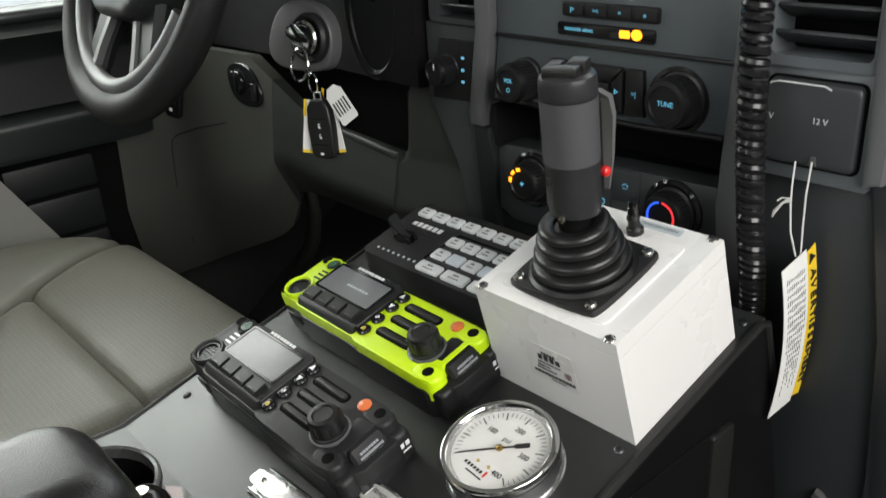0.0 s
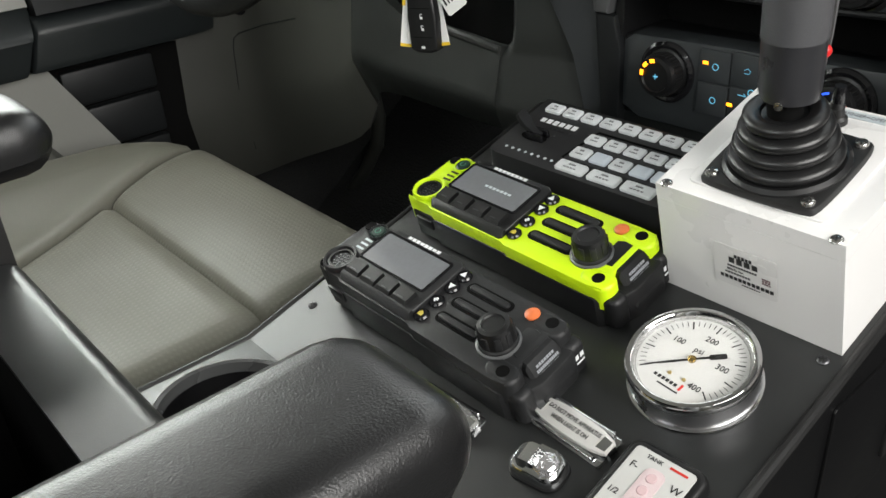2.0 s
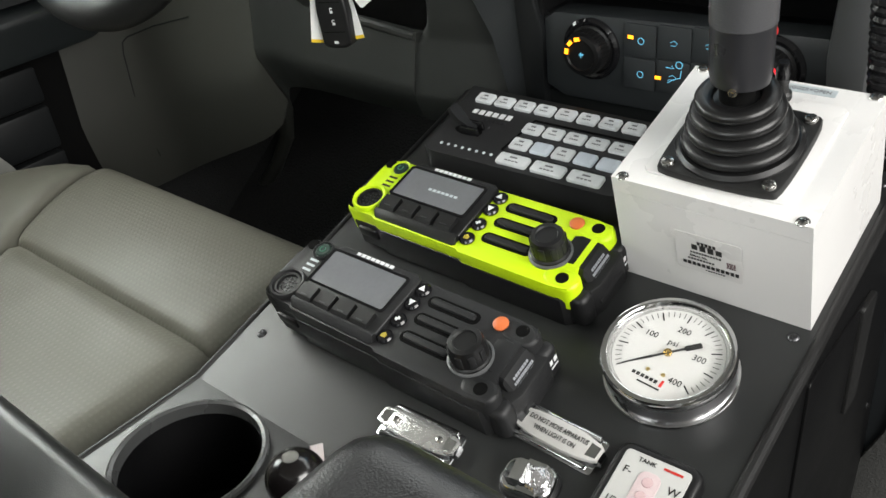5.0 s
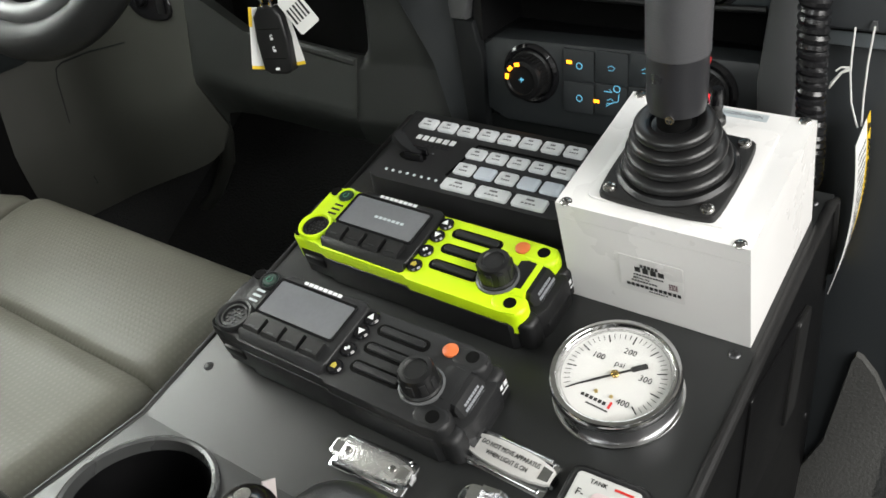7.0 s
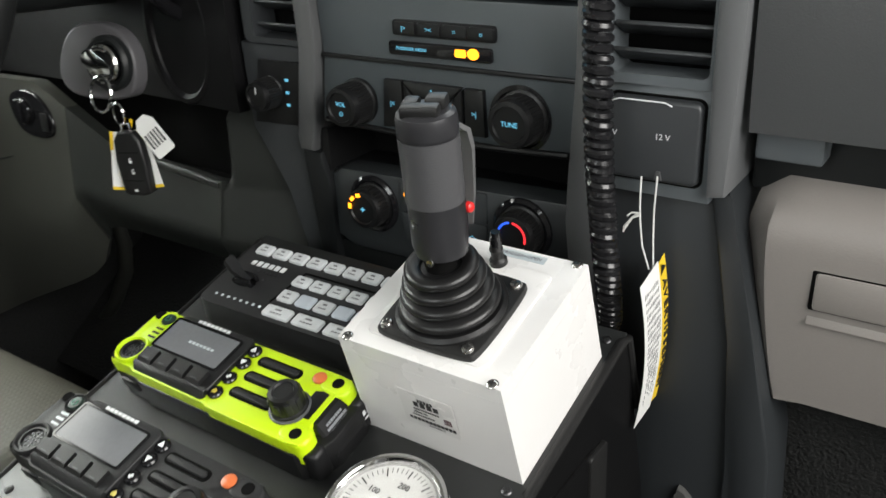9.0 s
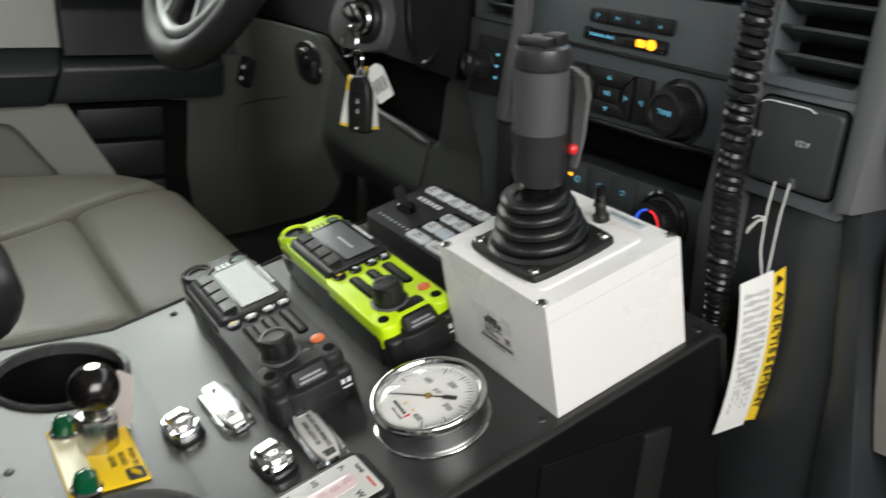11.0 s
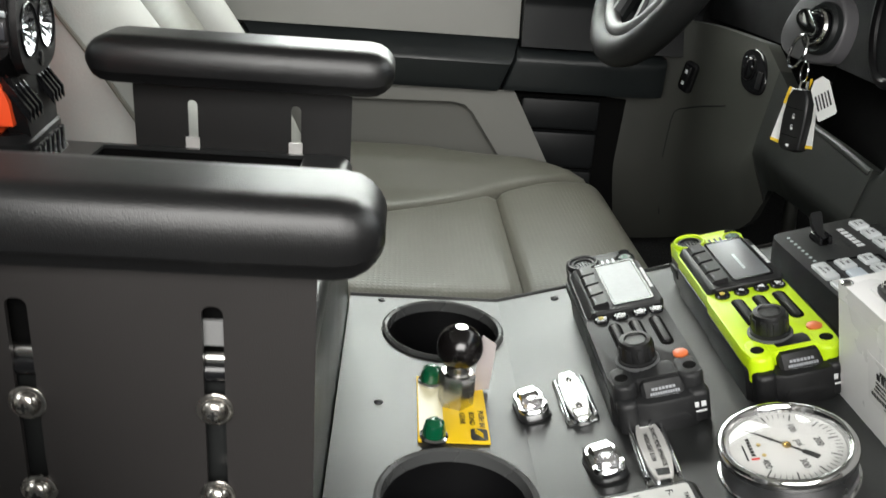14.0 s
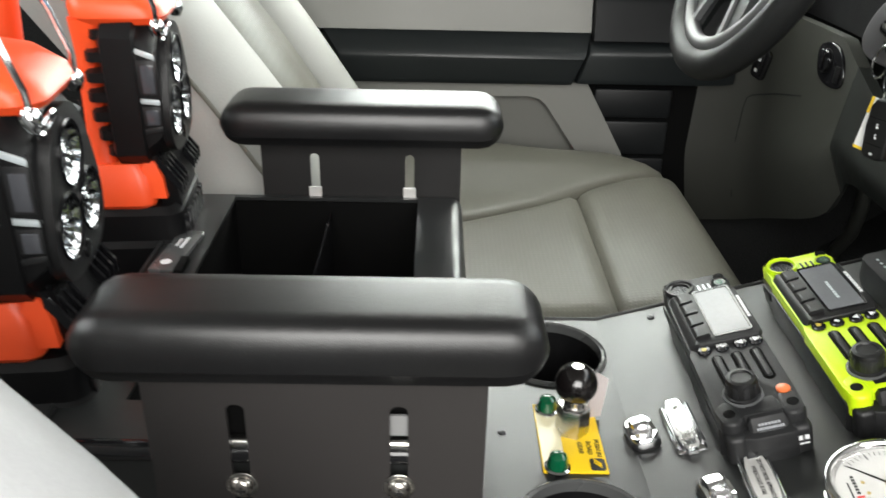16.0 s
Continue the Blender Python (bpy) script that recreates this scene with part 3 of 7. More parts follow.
part("bezel", prism(rrect(0.030, 0.052, 0.008), 0, 0.006, 0.002), M_GLOSS, rsw)
part("paddle", box(0.017, 0.040, 0.006, 0.002, (0, 0, 0.008)), M_GLOSS, rsw)
bars([(0, 0.010, 0.006, 0.006), (0, -0.010, 0.006, 0.006)], pose(0, 0, 0.0115), rsw, M_TEXT)

# ---- steering column, wheel, key
col = thing("steering_column", pose(-0.49, 0.42, 0.33), "dark steering column shroud with ignition lock", "column")
part("shroud", loft([[(x * k - 0.01, y, z * k + 0.045) for x, z in rrect(0.13, 0.105, 0.04)] for y, k in ((-0.03, 0.82), (-0.02, 0.92), (0.05, 1.0), (0.16, 1.10))]), M_DASH, col)
IGN = pose(0.078, 0.068, -0.064, 84, 0, 10)
ign = part("ignition_plate", prism(softened([(-0.080, -0.037), (0.022, -0.041), (0.044, -0.022), (0.044, 0.020), (0.014, 0.045), (-0.052, 0.042)], 3), -0.018, 0.0, 0.004, 3), M_IGN, col, "grey ignition plate", at=IGN)
part("lock_ring", lathe([(0.030, 0), (0.030, 0.007), (0.027, 0.011), (0.0235, 0.010), (0.0225, 0.005), (0, 0.005)], 36), M_DASH, ign, "black lock surround", at=pose(0.012, 0.002, 0))
part("lock_barrel", lathe([(0.020, 0), (0.020, 0.012), (0.016, 0.016), (0, 0.016)], 28), M_GLOSS, ign, at=pose(0.012, 0.002, 0))
part("barrel_ring", lathe([(0.0195, 0.0115), (0.0212, 0.0135), (0.0195, 0.0160), (0.0178, 0.0158)], 36, (0.012, 0.002, 0), cap=False), M_STEEL, ign, "bright lock rim")
part("barrel_arc", tube([(0.012 + 0.0165 * math.cos(radians(a)), 0.002 + 0.0165 * math.sin(radians(a)), 0.0155) for a in range(60, 185, 10)], 0.0022, 8), M_CHROME, ign, "bright lock arc")

WH = pose(-0.481, 0.332, 0.366, 90 - 24, 0, 0)
wheel = thing("steering_wheel", WH, "dark grey leather-rimmed steering wheel with three spokes", "steering wheel")
ring = []
for i in range(72):
    a = 2 * math.pi * i / 72
    r = 0.169 * (1 - 0.035 * max(0, -math.sin(a)) ** 6)
    ring.append((r * math.cos(a), r * math.sin(a), 0))
part("rim", tube(ring, 0.0190, 16, True), mat("leather_rim", (0.010, 0.0105, 0.0105), 0.5, 0, 500, 0.4, 0.1, 12, spec=0.18), wheel)
part("hub", prism(rrect(0.15, 0.13, 0.045, 7), -0.02, 0.028, 0.012, 4), M_DASH, wheel)
for a in (-0.06, math.pi + 0.06):
    c, s = math.cos(a), math.sin(a)
    part("spoke", loft([[(c * d - s * w * k, s * d + c * w * k, z) for w, z in ((-0.026, 0), (-0.022, 0.012), (0.022, 0.012), (0.026, 0), (0.02, -0.010), (-0.02, -0.010))] for d, k in ((0.06, 1.1), (0.11, 0.8), (0.160, 1.0))]), M_COVER, wheel)
for sx in (-1, 1):
    part("spoke", loft([[(sx * (x0 + w * k), y0, z) for w, z in ((-0.020, -0.004), (-0.016, 0.006), (0.016, 0.006), (0.020, -0.004), (0.016, -0.012), (-0.016, -0.012))] for x0, y0, k in ((0.048, -0.04, 1.2), (0.064, -0.095, 1.0), (0.076, -0.145, 1.25))]), M_DASH, wheel, "dark lower spoke")
    part("spoke_trim", loft([[(sx * (x0 + w * k), y0, z) for w, z in ((-0.006, 0.002), (-0.005, 0.010), (0.005, 0.010), (0.006, 0.002))] for x0, y0, k in ((0.030, -0.050, 0.9), (0.048, -0.100, 0.9), (0.058, -0.138, 1.2))]), M_TRIM, wheel, "satin grey spoke trim")
uu = [(0.140 * math.cos(radians(a)), 0.140 * math.sin(radians(a)), 0.005) for a in range(196, 346, 6)]
part("inner_trim", tube(uu, 0.0105, 12), M_TRIM, wheel, "satin grey inner trim")


key = thing("car_key", pose(-0.400, 0.466, 0.269), "black remote key on a ring with paper tags, in the ignition", "key")
part("key_head", prism(rrect(0.036, 0.020, 0.009), -0.0022, 0.0022, 0.0008), M_CHROME, key, "bright key head", at=pose(0.020, -0.008, 0.006, 90, 42, 20))
part("split_ring", tube([(0.026 + 0.0175 * math.cos(a), -0.014 + 0.004 * math.sin(a), -0.024 + 0.0180 * math.sin(a)) for a in [2 * math.pi * i / 28 for i in range(28)]], 0.0018, 8, True), M_CHROME, key)
part("split_ring", tube([(0.041 + 0.0085 * math.cos(a), -0.008, -0.045 + 0.012 * math.sin(a)) for a in [2 * math.pi * i / 20 for i in range(20)]], 0.0012, 8, True), M_CHROME, key)
fob = part("remote_fob", prism([(-0.018, -0.037), (-0.010, -0.041), (0.010, -0.041), (0.018, -0.037), (0.0195, 0.0), (0.017, 0.026), (0.010, 0.036), (-0.010, 0.036), (-0.017, 0.026), (-0.0195, 0.0)], -0.006, 0.006, 0.003, 3), M_BLACK, key, "black fob with white icons", at=pose(0.0535, -0.010, -0.0945, 88, 0, 14) @ pose(0, 0, 0, 0, 0, 4) @ Matrix.Diagonal((0.97, 0.91, 1, 1)))
part("loop", tube([(-0.006, 0.034, 0), (-0.005, 0.045, 0), (0.005, 0.045, 0), (0.006, 0.034, 0)], 0.002, 8), M_CHROME, fob)
bars([(0.001, 0.001, 0.0034, 0.0030), (0.0014, -0.0125, 0.0034, 0.0030), (0.0, -0.034, 0.005, 0.003)], pose(0, 0, 0.0062), fob, M_TEXT)
for y in (0.0040, -0.0095):
    part("lock_icon", tube([(-0.0002, y - 0.0012, 0.0063), (-0.0002, y + 0.0008, 0.0063), (0.0012, y + 0.0016, 0.0063), (0.0026, y + 0.0008, 0.0063)], 0.00045, 5), M_TEXT, fob)
for y in (0.012, -0.022):
    part("button_seam", box(0.027, 0.0007, 0.0004, 0, (0, y, 0.006)), M_SHADE, fob)
for x, y, z, turn, rz in ((0.0380, -0.0100, -0.0970, 40, -8), (0.0615, -0.0030, -0.0930, 14, 12)):
    pt = part("paper_tag", box(0.028, 0.064, 0.0008), M_PAPER, key, "white paper tag with yellow edge", at=pose(x, y, z, 88, 0, turn) @ pose(0, 0, 0, 0, 0, rz))
    part("yellow_edge", box(0.0035, 0.020, 0.0011, 0, (-0.0130, 0.022, 0)), M_YELLOW2, pt)
    part("yellow_edge", box(0.028, 0.0035, 0.0010, 0, (0, -0.0310, 0)), M_YELLOW2, pt)
bc = part("bar_code_tag", prism([(-0.0135, -0.0205), (-0.0115, -0.0225), (0.0115, -0.0225), (0.0135, -0.0205), (0.0130, 0.015), (0.0060, 0.023), (-0.0060, 0.023), (-0.0130, 0.015)], -0.0004, 0.0005), M_PAPER, key, "white tag with black bars", at=pose(0.085, -0.002, -0.0640, 88, 0, 18) @ pose(0, 0, 0, 0, 0, 36))
bars([(-0.009 + i * 0.0045, 0.0, 0.0017 if i % 2 else 0.0024, 0.017) for i in range(5)], pose(0, -0.003, 0.0007), bc, M_INK)
part("key_blade", box(0.004, 0.026, 0.0015, 0.0004), M_YELLOW, key, "brass key blade", at=pose(0.050, -0.004, -0.062, 90, 20, 0))

boot = thing("shift_surround", pose(-0.353, 0.562, 0.294, 90, 0, 0), "oval black shift lever surround with folded boot", "shift boot")
part("surround", prism(oval(0.056, 0.082, 40), -0.01, 0.012, 0, holes=[oval(0.043, 0.068, 40)]), M_LBLACK, boot)
part("surround_edge", tube([(x, y, 0.012) for x, y in oval(0.0495, 0.075, 40)], 0.0072, 8, True), M_LBLACK, boot)
part("boot", sheet(lambda u, v: Vector(((u - 0.5) * 0.088, (v - 0.5) * 0.138, -0.008 + 0.010 * math.sin(u * 3.14) * (0.4 + v) + 0.004 * math.sin(u * 22 + 3 * v))), 40, 16, 0.002), M_RUBBER, boot, "folded black boot")
part("shift_lever", tube([(0.004, 0.010, -0.005), (0.006, 0.030, 0.030), (0.010, 0.062, 0.062), (0.012, 0.100, 0.080)], [0.010, 0.0085, 0.0080, 0.0100], 12), M_GLOSS, boot, "gloss black shift lever")
# ---------------------------------------------------------------- centre stack
FACE = 0.552
stack = thing("center_stack", pose(0, FACE, 0), "dark dashboard centre stack with satin grey side trims", "dashboard")


def face(x, z, y=0.0):
    """A pose on the stack's face: x right, y up, z towards the seats."""
    return pose(x, -y, z, 90, 0, 0)


def wallpoly(poly, y0, y1, r=0.0):
    return moved(prism(poly, y0, y1, r), pose(0, 0, 0, 90, 0, 0))


# near-black sheet added behind the stack for the shade in its gaps
part("backing", span(-0.26, 0.25, 0.075, 0.10, -0.20, 0.48), M_SHADE, stack)
part("radio_can", span(-0.145, 0.12, 0.032, 0.070, 0.215, 0.34), M_LBLACK, stack)
part("side_trim", wallpoly([(-0.172, 0.48), (-0.156, 0.48), (-0.148, 0.30), (-0.160, 0.208), (-0.166, 0.186), (-0.184, 0.186), (-0.186, 0.20), (-0.170, 0.29)], -0.02, 0.010, 0.004), M_TRIM, stack, "satin grey trim")
part("trim_foot", wallpoly([(-0.160, 0.185), (-0.150, 0.15), (-0.150, 0.05), (-0.172, 0.05), (-0.185, 0.185)], -0.02, 0.006, 0.004), M_LOWER, stack)
part("side_trim", wallpoly([(0.129, 0.48), (0.152, 0.48), (0.152, 0.30), (0.152, 0.05), (0.132, 0.05), (0.120, 0.165), (0.122, 0.208), (0.128, 0.30)], -0.07, 0.010, 0.004), M_TRIM, stack, "satin grey trim")
# trim split by light: lit upper part pale, shaded lower part dark
part("side_trim", wallpoly([(0.236, 0.48), (0.258, 0.48), (0.257, 0.33), (0.252, 0.21), (0.238, 0.207), (0.235, 0.30)], -0.30, 0.008, 0.005), M_EDGE_LIT, stack, "satin grey trim")
part("lower_side", wallpoly([(0.238, 0.2065), (0.252, 0.2095), (0.285, 0.08), (0.308, -0.02), (0.318, -0.20), (0.318, -0.40), (0.27, -0.40), (0.272, -0.05), (0.262, 0.08)], -0.30, -0.006, 0.005), M_SIDEDASH, stack, "lower side of the stack, darkened for shade")
part("lower_right_panel", wallpoly([(0.150, 0.206), (0.238, 0.206), (0.264, 0.08), (0.276, -0.05), (0.276, -0.40), (0.14, -0.40), (0.140, 0.05)], -0.06, -0.012, 0.003), M_SIDEDASH, stack)
part("carpet_hump", wallpoly([(0.230, -0.092), (0.2325, -0.085), (0.238, -0.087), (0.252, -0.102), (0.268, -0.13), (0.286, -0.18), (0.305, -0.40), (0.150, -0.40), (0.190, -0.28), (0.219, -0.199)], -0.05, -0.006, 0.004), M_CARPET2, stack, "grey speckled tunnel carpet")
part("vent_frame", moved(prism(rrect(0.090, 0.150, 0.008, cx=0.194, cy=0.365), -0.03, 0.004, 0.002, holes=[rrect(0.078, 0.128, 0.006, cx=0.194, cy=0.362)]), pose(0, 0, 0, 90, 0, 0)), M_STACK, stack)
part("between_panel", span(0.149, 0.239, 0.0, 0.02, 0.200, 0.292, 0.002), M_STACK, stack)
for i in range(6):
    part("vent_slat", box(0.076, 0.024, 0.0035, 0.0012, (0, 0, 0)), M_COVER, stack, at=pose(0.194, 0.010, 0.310 + i * 0.020, -28, 0, 0))
# added near-black sheet, the shade behind the slats
part("vent_shade", span(0.152, 0.236, 0.035, 0.04, 0.295, 0.44), M_SHADE, stack)
cover = part("socket_cover", prism(rrect(0.0735, 0.066, 0.006, cx=0.1935, cy=0.2475), 0, 0.007, 0.003, 3), M_COVER, stack, "black power socket cover", at=face(0, 0))
part("cover_groove", moved(prism(rrect(0.0785, 0.071, 0.007, cx=0.1935, cy=0.2475), 0, 0.0010, 0, holes=[rrect(0.0745, 0.067, 0.006, cx=0.1935, cy=0.2475)]), pose(0, 0, 0, 90, 0, 0)), M_SHADE, stack)
words("12 V", 0.0066, pose(0.158, 0.2505, 0.0073), cover, M_TEXT)
words("12 V", 0.0066, pose(0.2015, 0.2515, 0.0073), cover, M_TEXT)
part("card_clip", tube([(0.160, -0.009, 0.2765), (0.161, -0.010, 0.2775), (0.167, -0.010, 0.2795), (0.203, -0.010, 0.2795), (0.208, -0.010, 0.2775), (0.208, -0.009, 0.2770)], 0.0006, 8), M_TEXT, stack, "white clip edge")
part("pull_tab", prism([(-0.003, 0), (0.003, 0), (0.0015, 0.007), (-0.0015, 0.007)], 0, 0.002), M_TRIM, stack, at=face(0.200, 0.217, 0.007))

# left column: vent and mode knob
part("left_panel", wallpoly([(-0.262, 0.29), (-0.170, 0.29), (-0.184, 0.19), (-0.168, 0.06), (-0.195, 0.06), (-0.217, 0.132), (-0.239, 0.168), (-0.2595, 0.200)], -0.06, 0.0, 0.003), M_COVER, stack)
part("left_vent_frame", moved(prism(rrect(0.085, 0.15, 0.008, cx=-0.208, cy=0.366), -0.03, 0.003, 0.002, holes=[rrect(0.066, 0.122, 0.005, cx=-0.204, cy=0.358)]), pose(0, 0, 0, 90, 0, 0)), M_COVER, stack)
for i in range(5):
    part("vent_slat", box(0.064, 0.022, 0.003, 0.001, (0, 0, 0)), M_COVER, stack, at=pose(-0.204, 0.012, 0.305 + i * 0.022, -28, 0, 0))
# painted shade behind the left slats, an added sheet
part("vent_shade", span(-0.24, -0.168, 0.035, 0.04, 0.29, 0.42), M_SHADE, stack)
mode = part("mode_panel", prism([(-0.236, 0.274), (-0.171, 0.275), (-0.184, 0.209), (-0.251, 0.206)], 0, 0.004, 0.002), M_BLACK, stack, at=face(0, 0))


def knob(name, x, z, r, h, parent, label="", y=0.0, cap=None):
    k = part(name, lathe([(r * 1.14, 0), (r * 1.14, 0.004), (r * 1.02, 0.005), (r, h * 0.8), (r * 0.93, h), (r * 0.74, h + 0.0008), (r * 0.70, h - 0.0012), (0, h - 0.0012)], 44), M_BLACK, parent, label, at=face(x, z, y))
    part("grip_ring", joined(*[box(0.0016, 0.0012, h * 0.6, 0, (r * math.cos(a), r * math.sin(a), h * 0.5)) for a in [2 * math.pi * i / 36 for i in range(36)]]), M_RUBBER, k)
    return k


mk = knob("mode_knob", -0.222, 0.241, 0.0155, 0.026, stack, "black mode knob")
bars([(0.0, 0.006, 0.0015, 0.007)], pose(0, 0, 0.0252), mk, M_TEXT)
for i, z in enumerate((0.256, 0.243, 0.230)):
    bars([(0, 0, 0.005, 0.003)], face(-0.197 - i * 0.0005, z, 0.0045), stack, M_CYAN, "mode_mark")

# radio panel
radio = thing("car_stereo", pose(0, FACE, 0), "black audio panel with two knobs, lit icons and display", "radio")
part("panel", wallpoly([(-0.150, 0.345), (0.128, 0.345), (0.1220, 0.222), (0.10, 0.2185), (-0.13, 0.2165), (-0.1555, 0.220), (-0.147, 0.285)], -0.03, 0.0, 0.003), M_PANEL, radio)
part("panel_step", wallpoly([(-0.146, 0.288), (0.126, 0.288), (0.127, 0.284), (-0.146, 0.284)], 0, 0.0035, 0.0012), M_BLACK, radio)
part("lower_lip", tube([(-0.150, -0.002, 0.221), (-0.05, -0.003, 0.2185), (0.05, -0.003, 0.2195), (0.120, -0.002, 0.2225)], 0.0030, 8), M_BLACK, radio)
kv = knob("volume_knob", -0.105, 0.2445, 0.0195, 0.030, radio, "black volume knob")
words("VOL", 0.0062, pose(0, 0.003, 0.0292), kv, M_CYAN)
part("power_mark", tube([(0.002 * math.cos(a), -0.006 + 0.002 * math.sin(a), 0.0293) for a in [2 * math.pi * i / 14 for i in range(14)]], 0.0003, 5, True), M_CYAN, kv)
kt = knob("tune_knob", 0.076, 0.250, 0.0215, 0.026, radio, "black tuning knob")
words("TUNE", 0.0062, pose(0, 0, 0.0252), kt, M_CYAN)
part("knob_seat", lathe([(0.030, 0), (0.030, 0.0025), (0.026, 0.003), (0.026, 0)], 40), M_GLOSS, radio, at=face(0.073, 0.248))
for name, poly in (("back_key", [(-0.070, 0.270), (-0.050, 0.270), (-0.050, 0.226), (-0.074, 0.224)]), ("up_key", [(-0.048, 0.270), (0.016, 0.270), (0.002, 0.256), (-0.034, 0.256)]), ("down_key", [(-0.034, 0.240), (0.002, 0.240), (0.016, 0.227), (-0.048, 0.226)]), ("left_key", [(-0.048, 0.268), (-0.036, 0.255), (-0.036, 0.241), (-0.048, 0.228)]), ("ok_key", [(-0.032, 0.2545), (0.000, 0.2545), (0.000, 0.2415), (-0.032, 0.2415)]), ("right_key", [(0.016, 0.268), (0.004, 0.255), (0.004, 0.241), (0.016, 0.228)]), ("next_key", [(0.019, 0.270), (0.038, 0.270), (0.040, 0.228), (0.019, 0.227)])):
    part(name, prism(poly, 0, 0.0055, 0.0015), M_BLACK, radio, at=face(0, 0))
TRI = [(-0.0025, -0.002), (0.0025, -0.002), (0, 0.0025)]
for x, z, rz in ((-0.016, 0.2635, 0), (-0.016, 0.233, 180), (0.0095, 0.248, -90), (-0.0425, 0.248, 90)):
    part("arrow_mark", prism(TRI, 0, 0.0002, holes=[[(a * 0.5, b * 0.5) for a, b in TRI]]), M_CYAN, radio, at=face(x, z, 0.0056) @ pose(0, 0, 0, 0, 0, rz))
words("OK", 0.0058, face(-0.016, 0.248, 0.0056), radio, M_CYAN)
words(">|", 0.0066, face(0.029, 0.248, 0.0056), radio, M_CYAN)
words("|<", 0.0066, face(-0.061, 0.248, 0.0056), radio, M_CYAN)
part("button_bar", prism(rrect(0.108, 0.014, 0.003, cx=-0.003, cy=0.318), 0, 0.004, 0.0015), M_BLACK, radio, at=face(0, 0))
for i, mark in enumerate(("|>", "><", "=", "o")):
    part("bar_button", prism(rrect(0.0245, 0.0118, 0.002), 0, 0.0055, 0.001), M_BLACK, radio, at=face(-0.043 + i * 0.027, 0.318))
    words(mark, 0.0060, face(-0.043 + i * 0.027, 0.318, 0.0057), radio, M_CYAN)
disp = part("airbag_display", prism(rrect(0.110, 0.0125, 0.003, cx=-0.008, cy=0.2995), 0, 0.003, 0.001), M_GLOSS, radio, "gloss black lit strip", at=face(0, 0))
words("PASSENGER AIRBAG", 0.0042, pose(-0.037, 0.2995, 0.0032), disp, M_CYAN, squeeze=0.9)
part("amber_lamp", prism(rrect(0.0115, 0.0068, 0.002), 0, 0.0006), M_AMBER, disp, at=pose(0.0155, 0.2998, 0.003))
part("amber_lamp", prism(oval(0.0058, 0.0048), 0, 0.0006), M_AMBER, disp, at=pose(0.0285, 0.3002, 0.003))
# screen module above
upper = thing("screen_module", pose(0, FACE, 0), "black upper screen module with side buttons", "screen")
part("housing", wallpoly([(-0.148, 0.349), (0.126, 0.349), (0.128, 0.48), (-0.154, 0.48)], -0.05, 0.006, 0.004), M_PANEL, upper)
for i in range(4):
    for j, x in enumerate((-0.120, -0.093)):
        part("side_button", prism(rrect(0.024, 0.0165, 0.002), 0, 0.004, 0.001), M_BLACK, upper, at=face(x, 0.3600 + i * 0.020, 0.006))
        bars([(0, 0, 0.006, 0.0008), (0, 0.002, 0.004, 0.0008)], face(x, 0.3600 + i * 0.020, 0.0103), upper, M_TEXT, "button_mark")
part("screen_frame", prism(rrect(0.176, 0.100, 0.004, cx=0.026, cy=0.412), 0, 0.002, 0, holes=[rrect(0.166, 0.088, 0.003, cx=0.026, cy=0.412)]), M_GLOSS, upper, at=face(0, 0, 0.006))
part("screen", prism(rrect(0.164, 0.086, 0.003, cx=0.026, cy=0.412), 0, 0.0015), M_SCREEN, upper, "lit blue screen", at=face(0, 0, 0.006))

# cubby and climate panel
part("cubby", joined(span(-0.16, 0.13, 0.004, 0.075, 0.155, 0.167, 0.003), span(-0.162, -0.152, 0.0, 0.075, 0.165, 0.21), span(0.122, 0.132, 0.0, 0.075, 0.165, 0.21)), M_BLACK, stack, "dark open cubby")
clim = thing("climate_panel", pose(0, FACE, 0), "black climate panel with two dials and lit icons", "climate control")
part("panel", wallpoly([(-0.152, 0.162), (-0.140, 0.170), (0.118, 0.178), (0.130, 0.168), (0.134, 0.095), (0.12, 0.088), (-0.13, 0.084), (-0.152, 0.094)], -0.03, 0.0, 0.004), M_CLIMATE, clim)
part("under_panel", span(-0.16, 0.14, 0.005, 0.06, -0.16, 0.086), M_DASH, clim)
for x, z, nm in ((-0.097, 0.139, "fan_knob"), (0.0745, 0.146, "temperature_knob")):
    part("dial_ring", lathe([(0.030, 0), (0.030, 0.003), (0.027, 0.005), (0.024, 0.004), (0.024, 0)], 44), M_GLOSS, clim, at=face(x, z))
    knob(nm, x, z, 0.0205, 0.021, clim, "black rotary knob")
for a in (104, 138, 172):
    part("amber_lamp", box(0.0055, 0.0036, 0.0008, 0, (0, 0, 0)), M_AMBER, clim, at=face(-0.097 + 0.0155 * math.cos(radians(a)), 0.139 + 0.0155 * math.sin(radians(a)), 0.0214) @ pose(0, 0, 0, 0, 0, a + 90))
part("fan_mark", joined(box(0.005, 0.0008, 0.0003), box(0.0008, 0.005, 0.0003), box(0.004, 0.0007, 0.0003, 0, (0.001, 0.001, 0))), M_CYAN, clim, at=face(-0.097, 0.139, 0.0206))
for nm, m_, a0, a1 in (("blue_arc", M_BLUE, 100, 195), ("red_arc", M_REDRING, -15, 85)):
    part(nm, tube([(0.0138 * math.cos(radians(a0 + (a1 - a0) * i / 14)), 0.0138 * math.sin(radians(a0 + (a1 - a0) * i / 14)), 0) for i in range(15)], 0.0010, 6), m_, clim, at=face(0.0745, 0.146, 0.0215))
